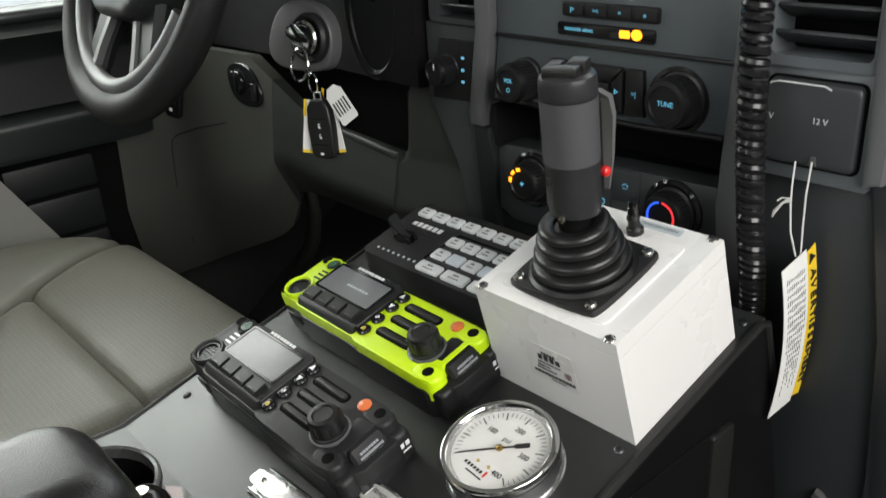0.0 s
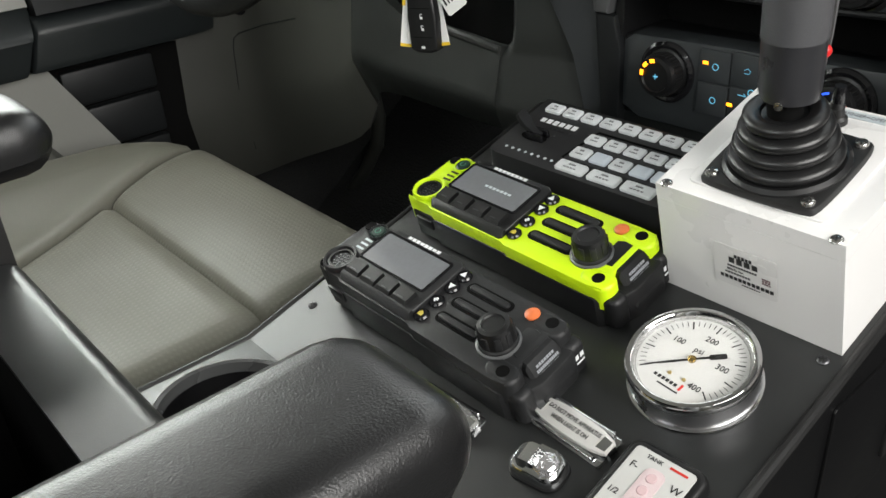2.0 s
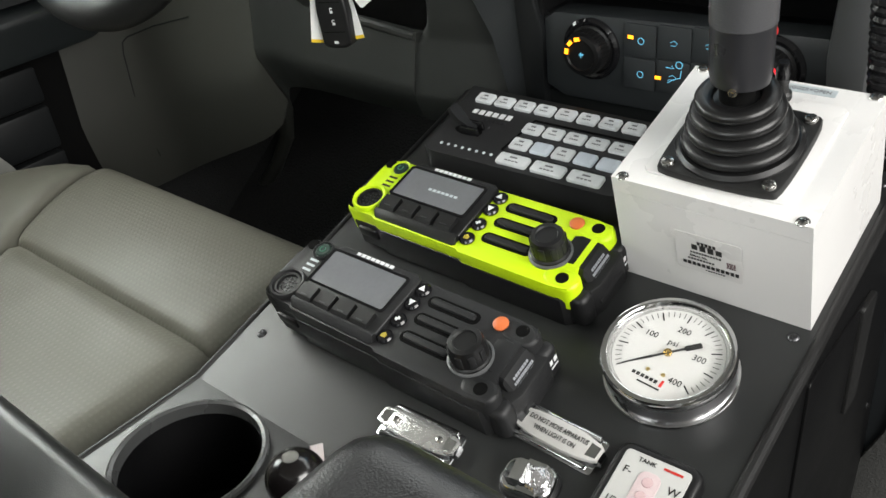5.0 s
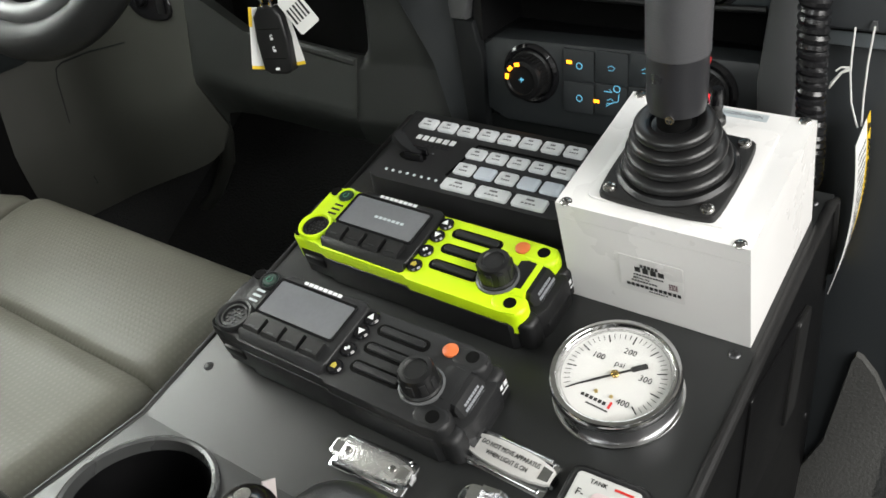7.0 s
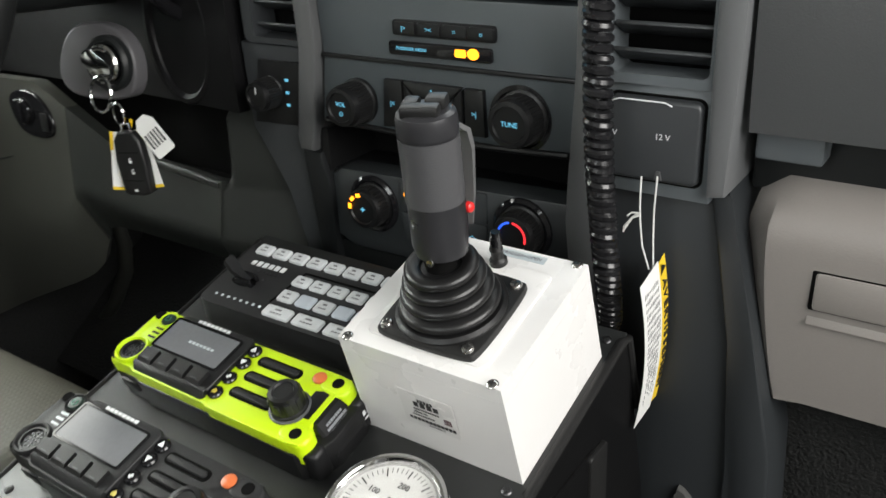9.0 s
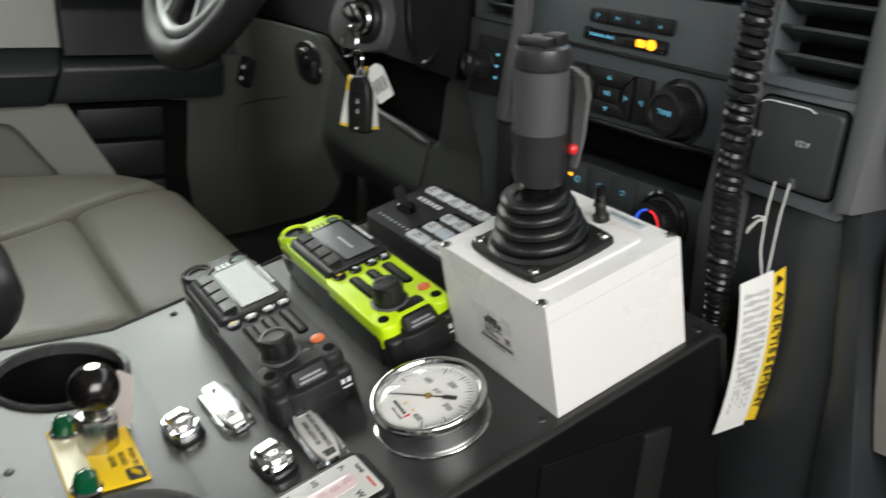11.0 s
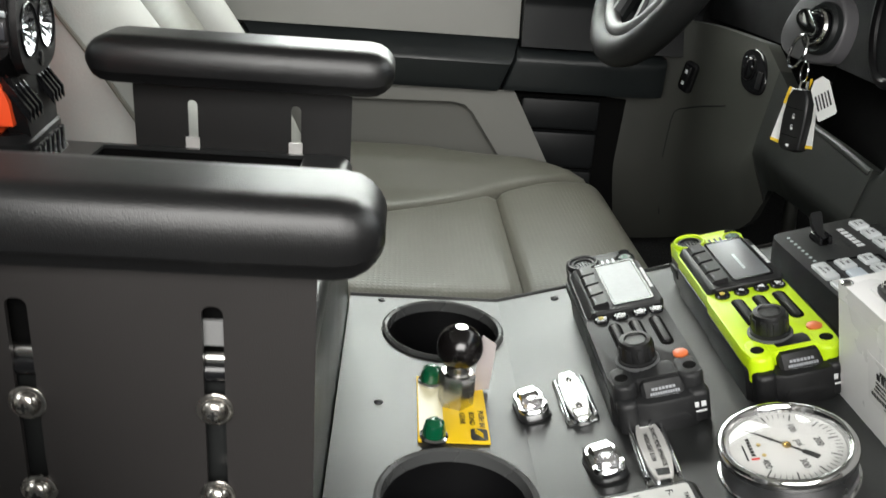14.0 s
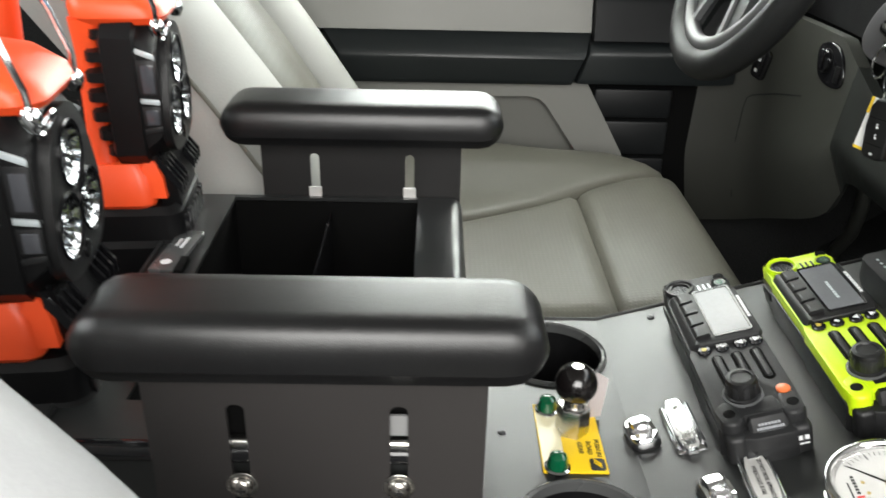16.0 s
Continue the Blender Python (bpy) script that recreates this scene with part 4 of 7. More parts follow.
for x in (-0.046, -0.012, 0.021):
    for z in (0.154, 0.122):
        k = part("climate_key", prism(rrect(0.0325, 0.0305, 0.002), 0, 0.0022, 0.0006), M_CLIMATE, clim, at=face(x, z + 0.06 * (x + 0.046)))
        if x > -0.03:
            part("icon", tube([(-0.0035, 0.0006, 0.0024), (0.0, 0.0026, 0.0024), (0.0035, 0.0006, 0.0024), (0.0014, -0.002, 0.0024), (-0.0028, -0.002, 0.0024)], 0.0003, 5), M_CYAN, k)
        else:
            part("icon", tube([(0.0015 + 0.003 * math.cos(a), 0.003 * math.sin(a), 0.0024) for a in [2 * math.pi * i / 12 for i in range(12)]], 0.0004, 5, True), M_CYAN, k)
            part("amber_lamp", box(0.0055, 0.0030, 0.0006), M_AMBER, k, at=pose(-0.0090, 0.0025, 0.0024) if z > 0.14 else pose(0.0195, 0.0, 0.0024))
part("figure_icon", joined(tube([(0.004 * math.cos(a), 0.009 + 0.004 * math.sin(a), 0) for a in [2 * math.pi * i / 14 for i in range(14)]], 0.0005, 5, True), tube([(0.003, 0.003, 0), (0.002, -0.006, 0), (-0.006, -0.009, 0), (-0.013, -0.014, 0), (-0.012, -0.010, 0)], 0.0005, 5), tube([(-0.016, 0.004, 0), (-0.006, 0.004, 0), (-0.009, 0.007, 0)], 0.0005, 5)), M_CYAN, clim, at=face(-0.006, 0.130, 0.0025) @ Matrix.Diagonal((0.8, 0.8, 1, 1)))

# ---------------------------------------------------------------- passenger side of the dash
pdash = thing("passenger_dash", pose(0, 0, 0), "dark grey passenger dashboard above the glove box", "dashboard")
part("upper_pad", sheet(lambda u, v: Vector((0.261 + u * 0.68, 0.592 - 0.010 * math.sin(v * 2.6), 0.263 + v * 0.20)), 6, 14, 0.03), M_PADDASH, pdash)
part("recess_strip", span(0.256, 0.95, 0.604, 0.64, 0.200, 0.268, 0.004), M_DASH, pdash)
part("step_block", span(0.262, 0.312, 0.580, 0.61, 0.233, 0.257, 0.003), M_STACK, pdash)
part("slot_handle", span(0.305, 0.40, 0.578, 0.592, 0.299, 0.302, 0.001), M_SHADE, pdash)
part("slot_handle", span(0.305, 0.40, 0.578, 0.592, 0.306, 0.309, 0.001), M_SHADE, pdash)
part("under_panel", span(0.27, 0.95, 0.62, 0.66, -0.20, 0.06, 0.01), M_CARPET, pdash, "dark footwell panel")
glove = thing("glove_box", pose(0, 0, 0), "grey plastic glove box lid with recessed latch", "glove box")


def lid(u, v):
    """A bulging lid with rolled edges."""
    x = 0.283 + u * 0.64 + 0.020 * (1 - v) ** 2
    side = max(0.0, 1 - u / 0.016)
    top = max(0.0, (v - 0.86) / 0.14)
    return Vector((x, 0.600 + 0.012 * side ** 2 + 0.034 * top ** 2 + 0.010 * (1 - v), 0.030 + v * 0.166))


part("lid", sheet(lid, 60, 24, 0.03), M_GLOVE, glove)
# near-black block in place of the shade round the latch
part("latch_recess", span(0.3170, 0.430, 0.5720, 0.590, 0.1195, 0.1550, 0.002), M_SHADE, glove, "near-black filler for the shaded gap round the latch")
part("latch", span(0.3200, 0.428, 0.5695, 0.585, 0.1205, 0.1532, 0.0035), M_GLOVE, glove)
ALONG_X = Matrix(((0, 0, 1, 0), (1, 0, 0, 0), (0, 1, 0, 0), (0, 0, 0, 1)))
part("latch_sill", bevel(moved(prism([(0.5715, 0.1070), (0.5780, 0.1190), (0.590, 0.1190), (0.590, 0.1070)], 0.3170, 0.430), ALONG_X), 0.0012, 2), M_GLOVE, glove)

# ---------------------------------------------------------------- coiled microphone cord, warning tag
cordpts = []
for i in range(1201):
    u = i / 1200
    turns = 60
    cx, cy, cz = along([(0.156, 0.520, 0.42), (0.158, 0.517, 0.345), (0.163, 0.514, 0.250), (0.170, 0.514, 0.175), (0.177, 0.516, 0.108), (0.165, 0.535, 0.070)], u)
    rr = 0.0090 - 0.0018 * u
    a = 2 * math.pi * turns * u
    cordpts.append((cx + rr * math.cos(a), cy + rr * math.sin(a), cz))
cord = thing("coiled_cord", pose(0, 0, 0), "glossy black coiled microphone cord hanging by the stack", "cord")
part("coil", tube(cordpts, 0.0037, 7), mat("cord_rubber", (0.009, 0.009, 0.010), 0.24, 0, 500, 0.03, 0.2), cord)
part("plug", lathe([(0.004, 0), (0.006, 0.003), (0.006, 0.02), (0.003, 0.026)], 16), M_BLACK, cord, at=pose(0.156, 0.520, 0.415))

tag = thing("warning_tag", pose(0.2065, 0.529, 0.079, 90, 0, 94), "white and yellow paper warning tag hanging on strings", "tag")


def tagsheet(x0, x1):
    return sheet(lambda u, v: Vector((x0 + u * (x1 - x0) + 0.010 * (1 - v), -0.070 - 0.004 * u + v * (0.139 + 0.008 * u), 0.012 * math.sin(v * 2.2 + 0.4) - 0.004)), 3, 14, 0.0006)


part("paper", tagsheet(-0.037, 0.006), M_PAPER, tag)
part("yellow_band", tagsheet(0.0062, 0.023), M_YELLOW2, tag, "yellow band")
TAGZ = lambda v: 0.012 * math.sin(v * 2.2 + 0.4) - 0.004
WIDE = {"I": 0.34, "M": 1.12, "T": 0.80, "E": 0.82, "S": 0.84}
total, run = sum(WIDE.get(ch, 0.95) for ch in "AVERTISSEMENT"), 0.0
for ch in "AVERTISSEMENT":
    wd = WIDE.get(ch, 0.95)
    v = 0.885 - 0.790 * (run + wd / 2) / total
    run += wd
    tilt = math.degrees(math.atan(0.012 * 2.2 * math.cos(v * 2.2 + 0.4) / 0.143))
    words(ch, 0.0142, pose(0.0150 + 0.010 * (1 - v), -0.072 + v * 0.143, TAGZ(v) + 0.0008, tilt) @ pose(0, 0, 0, 0, 0, -90), tag, M_INK, "letter", squeeze=0.98, depth=0.0003)
part("warning_triangle", prism([(-0.005, -0.0045), (0.005, -0.0045), (0, 0.005)], 0, 0.0003), M_INK, tag, at=pose(0.0155, 0.0635, TAGZ(0.94) + 0.0006, 0, 0, -90))
for k, w in enumerate((0.060, 0.112, 0.104, 0.116, 0.088, 0.110, 0.098, 0.112, 0.070)):
    part("print", joined(*[box(0.0008, 0.0038 + 0.0016 * math.sin(i * 2.3 + k), 0.0002, 0, (0.010 * (1 - v), -0.070 + v * 0.140, TAGZ(v) + 0.0005)) for i, v in [(i, 0.93 - (i + 0.5) * 0.0062 / 0.14) for i in range(int(w / 0.0062))]]), M_LEGEND, tag, at=pose(-0.0005 - k * 0.0038, 0, 0))
strings = thing("tag_string", pose(0, 0, 0), "white knotted string loop holding the tag", "string")
part("string", tube([(0.188, 0.541, 0.219), (0.1895, 0.537, 0.200), (0.191, 0.535, 0.186), (0.196, 0.530, 0.165), (0.204, 0.527, 0.147)], 0.0008, 6), M_STRING, strings)
part("string", tube([(0.201, 0.541, 0.221), (0.2015, 0.537, 0.195), (0.203, 0.535, 0.170), (0.206, 0.531, 0.147)], 0.0008, 6), M_STRING, strings)
part("knot", tube([(0.190, 0.536, 0.189), (0.185, 0.534, 0.186), (0.180, 0.532, 0.178), (0.1785, 0.532, 0.173)], [0.0022, 0.0010, 0.0016, 0.0006], 6), M_STRING, strings)
part("knot", tube([(0.190, 0.536, 0.190), (0.184, 0.534, 0.190), (0.181, 0.533, 0.187)], 0.0008, 6), M_STRING, strings)

# ---------------------------------------------------------------- driver's seat
seat = thing("driver_seat", pose(0, 0, 0), "grey leather driver's seat with embossed inserts", "car seat")


def lerp3(pts, y):
    """x on a seam given as (y, x) pairs."""
    for (y0, x0), (y1, x1) in zip(pts, pts[1:]):
        if y <= y1:
            f = max(0, (y - y0) / (y1 - y0))
            return x0 + (x1 - x0) * f
    return pts[-1][1]


def seatz(x, y):
    """The cushion's general form: dished, with a falling nose and raised outer bolster."""
    z = -0.018 + 0.010 * math.exp(-((y - 0.24) / 0.09) ** 2)
    if y > 0.27:
        z -= 0.62 * (y - 0.27) ** 1.55
    z += 0.020 * max(0, min(1, (-0.58 - x) / 0.10)) ** 1.5 * max(0, min(1, (0.30 - y) / 0.25))
    return z


def cushion(left, right, y0, y1, seams, nu=30, nv=30):
    """An upholstered panel between two seams; seams (left, right, rear, front) pull it down, other edges roll over."""
    bm = bmesh.new()
    grid = []
    for j in range(nv + 1):
        y = y0 + (y1 - y0) * j / nv
        xl, xr = lerp3(left, y), lerp3(right, y)
        row = []
        for i in range(nu + 1):
            x = xl + (xr - xl) * i / nu
            z = seatz(x, y)
            for k, d in zip(seams, (x - xl, xr - x, y - y0, y1 - y)):
                r, depth = (0.024, 0.010) if k else (0.055, 0.060)
                if d < r:
                    z -= depth * (1 - math.sqrt(max(0, 1 - (1 - d / r) ** 2)))
            row.append(bm.verts.new((x, y, z)))
        grid.append(row)
    for j in range(nv):
        for i in range(nu):
            bm.faces.new((grid[j][i], grid[j][i + 1], grid[j + 1][i + 1], grid[j + 1][i]))
    rim = [g for g in bm.edges if len(g.link_faces) == 1]
    ext = bmesh.ops.extrude_edge_only(bm, edges=rim)
    for g in ext["geom"]:
        if isinstance(g, bmesh.types.BMVert):
            g.co.z -= 0.11
    return bm


SEAM = [(-0.30, -0.400), (-0.10, -0.458), (0.0, -0.508), (0.08, -0.552), (0.155, -0.598), (0.22, -0.632), (0.29, -0.666), (0.345, -0.700)]
FAR = [(-0.30, -0.800), (0.05, -0.805), (0.22, -0.780), (0.29, -0.745), (0.345, -0.701)]
NEAR = [(-0.30, -0.215), (0.345, -0.215)]
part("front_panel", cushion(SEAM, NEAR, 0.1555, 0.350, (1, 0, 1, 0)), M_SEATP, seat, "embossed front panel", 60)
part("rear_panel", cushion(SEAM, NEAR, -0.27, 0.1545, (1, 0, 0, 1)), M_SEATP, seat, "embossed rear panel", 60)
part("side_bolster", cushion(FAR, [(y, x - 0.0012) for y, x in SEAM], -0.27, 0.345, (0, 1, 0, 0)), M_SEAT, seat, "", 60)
part("seat_base", span(-0.76, -0.25, -0.24, 0.29, -0.34, -0.14, 0.02), M_DASH, seat)


LEAN = [(-0.06, -0.055), (0.0, -0.066), (0.10, -0.115), (0.21, -0.186), (0.305, -0.256), (0.50, -0.390), (0.72, -0.53)]


def lean(z, rows=LEAN):
    for (z0, y0), (z1, y1) in zip(rows, rows[1:]):
        if z <= z1:
            return y0 + (y1 - y0) * (z - z0) / (z1 - z0)
    return rows[-1][1]


def seat_back(section, z0, z1, rows=LEAN, narrow=0.0, mid=-0.52):
    """A leaning upholstered panel with the given section (x, y behind the crest line)."""
    rings = []
    for i in range(25):
        v = i / 24
        z = z0 + (z1 - z0) * v
        k = 1 - narrow * v
        s = 1 - 0.5 * max(0, (v - 0.85) / 0.15) ** 2 - 0.3 * max(0, (0.12 - v) / 0.12) ** 2
        rings.append([(mid + (x - mid) * k, lean(z, rows) - 0.11 + (y + 0.11) * s, z) for x, y in section])
    return loft(rings)


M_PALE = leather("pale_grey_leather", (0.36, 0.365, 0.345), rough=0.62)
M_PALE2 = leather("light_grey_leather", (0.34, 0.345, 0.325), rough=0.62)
BOL = [(-0.270, -0.22), (-0.257, -0.19), (-0.254, -0.150), (-0.258, -0.122), (-0.270, -0.098), (-0.292, -0.079), (-0.322, -0.067), (-0.358, -0.063), (-0.390, -0.067), (-0.414, -0.080), (-0.427, -0.100), (-0.431, -0.13), (-0.431, -0.22)]
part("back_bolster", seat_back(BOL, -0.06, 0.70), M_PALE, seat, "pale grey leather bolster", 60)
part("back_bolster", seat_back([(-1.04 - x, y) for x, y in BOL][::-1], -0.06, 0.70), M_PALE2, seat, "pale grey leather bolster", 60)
part("backrest", seat_back([(-0.426, -0.21), (-0.426, -0.102), (-0.445, -0.086), (-0.52, -0.080), (-0.595, -0.086), (-0.614, -0.102), (-0.614, -0.21)], -0.05, 0.69), M_SEATP, seat, "embossed backrest panel", 60)
part("back_piping", tube([(-0.2605, lean(z) - 0.108, z) for z in [-0.02 + i * 0.022 for i in range(30)]], 0.0026, 8), M_SEAT, seat)
part("back_piping", tube([(-0.428, lean(z) - 0.106, z) for z in [-0.02 + i * 0.022 for i in range(30)]], 0.0026, 8), M_SEAT, seat)

pseat = thing("front_seat", pose(0, 0, 0), "light grey leather passenger seat back", "car seat")
PLEAN = [(-0.20, -0.02), (0.0, -0.045), (0.11, -0.088), (0.229, -0.148), (0.284, -0.192), (0.50, -0.35), (0.72, -0.50)]
PBOL = [(0.322, -0.20), (0.312, -0.16), (0.310, -0.110), (0.316, -0.070), (0.330, -0.034), (0.352, -0.010), (0.380, 0.0), (0.408, -0.008), (0.428, -0.030), (0.434, -0.06), (0.434, -0.20)]
part("back_bolster", seat_back(PBOL, -0.20, 0.70, PLEAN), leather("cool_grey_leather", (0.42, 0.425, 0.43)), pseat, "pale grey leather bolster", 60)
part("back_piping", tube([(0.3135, lean(z, PLEAN) - 0.080, z) for z in [-0.10 + i * 0.025 for i in range(30)]], 0.0026, 8), M_SEAT, pseat)
part("backrest", seat_back([(0.430, -0.18), (0.430, -0.072), (0.46, -0.052), (0.58, -0.045), (0.70, -0.052), (0.73, -0.072), (0.73, -0.18)], -0.20, 0.69, PLEAN), M_SEATP, pseat, "embossed backrest panel", 60)
part("seat_cushion", span(0.36, 0.86, -0.16, 0.10, -0.28, -0.16, 0.05, 4), M_SEAT, pseat)

bench = thing("rear_bench", pose(0, -0.95, -0.42), "grey rear bench back with a dark top rail", "bench seat")
part("bench_back", bevel(loft([[(x, y + (z * -0.18), z) for x, y in ((-0.72, -0.08), (0.72, -0.08), (0.72, 0.08), (-0.72, 0.08))] for z in (0.05, 0.70)]), 0.04, 3), M_PALE2, bench)
part("top_rail", tube([(-0.74, -0.04, 0.74), (0.74, -0.04, 0.74)], 0.035, 14), M_BLACK, bench)
part("bench_base", span(-0.70, 0.70, -0.22, 0.10, 0.0, 0.40, 0.02), M_CARPET, bench)

# ---------------------------------------------------------------- console
con = thing("center_console", pose(0, 0, 0), "black powder-coated equipment console with sloping deck", "console")
EDGE0, EDGE1 = -0.196, 0.203
CUPS = ((-0.1275, 0.0570), (0.117, 0.0570))
part("rear_deck", prism([(EDGE0, -0.034), (EDGE1, -0.034), (EDGE1, FOLD + 0.0004), (EDGE0, FOLD + 0.0004)], -0.0025, 0, holes=[oval(0.0540, 0.0540, 64, *c) for c in CUPS]), M_CONSOLE, con)
part("front_deck", moved(prism([(EDGE0, 0.0003), (EDGE1, 0.0003), (EDGE1, 0.390), (EDGE0, 0.390)], -0.0025, 0), DECK), M_CONSOLE, con)
side = [(-0.034, -0.40), (-0.034, -0.003), (FOLD, -0.003), (FOLD + 0.390 * math.cos(radians(SLOPE)), -0.003 + 0.390 * math.sin(radians(SLOPE))), (0.540, -0.08), (0.565, -0.25), (0.57, -0.40)]
YZ = Matrix(((0, 0, 1, 0), (1, 0, 0, 0), (0, 1, 0, 0), (0, 0, 0, 1)))
# sides and front take the darkened steel, as shaded faces
part("side_panel", moved(prism(side, EDGE1 - 0.003, EDGE1 + 0.001), YZ), M_SIDE_SHADE, con)
part("side_panel", moved(prism(side, EDGE0 - 0.001, EDGE0 + 0.003), YZ), M_SIDE_SHADE, con)
part("front_panel", moved(prism([(EDGE0 + 0.004, 0), (EDGE1 - 0.004, 0), (EDGE1 - 0.004, 0.50), (EDGE0 + 0.004, 0.50)], 0, 0.003), pose(0, 0.4885, 0.103, -98, 0, 0) @ pose(0, 0, 0)), M_SIDE_SHADE, con)
ve = [(EDGE1 + 0.0005, -0.034, -0.001), (EDGE1 + 0.0005, FOLD, -0.001), tuple(deck(EDGE1 + 0.0005, 0.380, -0.001).translation), tuple(deck(EDGE1 + 0.0005, 0.390, -0.006).translation), (EDGE1 + 0.0005, 0.52, 0.02)]
part("edge_trim", tube(ve, 0.0042, 10), M_RUBBER, con, "black rounded edge trim")
part("edge_trim", tube([(2 * 0.0035 - p[0], p[1], p[2]) for p in ve], 0.0030, 10), M_RUBBER, con, "black rounded edge trim")
hatch = part("side_hatch", moved(prism(rrect(0.115, 0.13, 0.004, cx=0.375, cy=-0.030), 0, 0.0022, 0.001), YZ @ pose(0, 0, EDGE1 + 0.001)), M_SIDE_SHADE, con, "black side hatch")
part("latch", moved(prism(rrect(0.030, 0.105, 0.004, cx=0.434, cy=-0.020), 0, 0.0045, 0.0015), YZ @ pose(0, 0, EDGE1 + 0.0015) @ pose(0, 0, 0, 0, 0, 0)), M_RUBBER, con, "black hatch latch strip")
for x, y in ((-0.186, -0.002), (-0.001, 0.0), (0.186, -0.002)):
    screw(con, pose(x, y, 0, 0, 0, 20), 0.0036, M_METALTAB if x else M_BLACK)
for x, v in ((-0.176, 0.057), (0.188, 0.2212), (0.1915, 0.377), (0.188, 0.057), (-0.184, 0.375)):
    screw(con, deck(x, v, 0, 35), 0.0040, M_METALTAB)
screw(con, YZ @ pose(0.53, -0.15, EDGE1 + 0.001), 0.004, M_METALTAB)

for x, y in CUPS:
    cup = thing("cup_holder", pose(x, y, 0), "black cup holder well with a grey raised rim", "cup holder", "console cup holders")
    part("rim", lathe([(0.0530, -0.001), (0.0575, 0.0004), (0.0572, 0.0030), (0.0550, 0.0042), (0.0525, 0.0030), (0.0515, -0.006)], 64, cap=False), M_RING, cup)
    part("well", lathe([(0.0522, -0.004), (0.0505, -0.040), (0.0490, -0.085), (0.0, -0.087)], 64, cap=False), M_LBLACK, cup)

# yellow control plate with pull knob, two green lenses
ctl = thing("road_gear_control", pose(0, 0, 0), "yellow control plate with black ball knob and green lenses", "pull knob")
plate = part("plate", span(-0.040, 0.052, 0.031, 0.086, 0.0004, 0.0020, 0.0004), M_YELLOW, ctl)
part("white_strip", span(-0.034, 0.048, 0.032, 0.051, 0.0021, 0.0024), mat("pale_yellow_print", (0.80, 0.74, 0.50), 0.35), ctl, "pale worn strip")
for i, t_ in enumerate(("PUSH IN", "ROAD", "GEAR")):
    words(t_, 0.0062, pose(0.021, 0.081 - i * 0.0075, 0.0024, 0, 0, 0), ctl, M_INK)
icon = part("gear_icon", prism(rrect(0.015, 0.013, 0.003), 0.0022, 0.0026), M_INK, ctl, at=pose(0.042, 0.078, 0))
part("icon_swirl", joined(*[tube([(-0.0045 + d, -0.003, 0.0027), (-0.001 + d, 0.0005, 0.0027), (0.002 + d, 0.003, 0.0027)], 0.0005, 5) for d in (0, 0.0025, -0.0022)]), M_YELLOW, icon)
for x in (-0.031, 0.047):
    led = part("green_lens", lathe([(0.0085, 0.002), (0.0088, 0.010), (0.0072, 0.0155), (0.004, 0.018), (0, 0.0185)], 24, (x, 0.043, 0)), M_GREEN, ctl, "green domed lens")
    part("lens_bezel", lathe([(0.0110, 0.002), (0.0110, 0.004), (0.0090, 0.005)], 24, (x, 0.043, 0), cap=False), M_CHROME, ctl)
hexa = [(0.0148 * math.cos(radians(60 * i + 12)), 0.0148 * math.sin(radians(60 * i + 12))) for i in range(6)]
part("hex_nut", prism(hexa, 0.0022, 0.0300, 0.0016), M_STEEL, ctl, "steel hex nut", at=pose(-0.004, 0.062, 0))
part("stem", lathe([(0.0095, 0.0295), (0.0095, 0.040)], 20, (-0.004, 0.062, 0)), M_STEEL, ctl)
part("ball_knob", lathe([(0.007, -0.0178)] + [(0.0185 * math.cos(a), 0.0185 * math.sin(a)) for a in [radians(-68 + i * 8.2) for i in range(18)]] + [(0.0055, 0.0178), (0.0052, 0.0170), (0, 0.0170)], 36, (-0.005, 0.062, 0.0515)), M_BALL, ctl, "glossy black ball knob")
part("knob_cap", lathe([(0.0050, 0), (0.0050, 0.0008), (0, 0.0009)], 20, (-0.005, 0.062, 0.0686)), M_STEEL, ctl)
flag = thing("paper_flag", pose(-0.020, 0.082, 0.001), "pale curled tag standing behind the ball knob", "tag")
part("sheet", sheet(lambda u, v: Vector((0.004 * math.sin(v * 3) - 0.004 * u + 0.010 * v * v, -0.006 + (0.015 - 0.003 * v) * u + 0.004 * v, 0.001 + 0.058 * v - 0.010 * u * v)), 4, 10, 0.0008), M_PINK, flag)


def petals(r, depth, n=14):
    """A reflector bowl pressed into radial facets; it opens along z."""
    bm = bmesh.new()
    rings = []
    for f, d in ((1.0, 0.0), (0.80, -0.45), (0.55, -0.80), (0.26, -1.0)):
        ring = []
        for i in range(2 * n):
            a = math.pi * i / n
            k = 1.0 if i % 2 else 0.965
            ring.append(bm.verts.new((r * f * k * math.cos(a), r * f * k * math.sin(a), depth * d * (1.0 if i % 2 else 0.86))))
        rings.append(ring)
    for lo, hi in zip(rings, rings[1:]):
        for i in range(2 * n):
            j = (i + 1) % (2 * n)
            bm.faces.new((lo[i], lo[j], hi[j], hi[i]))
    bm.faces.new(rings[-1])
    return bm


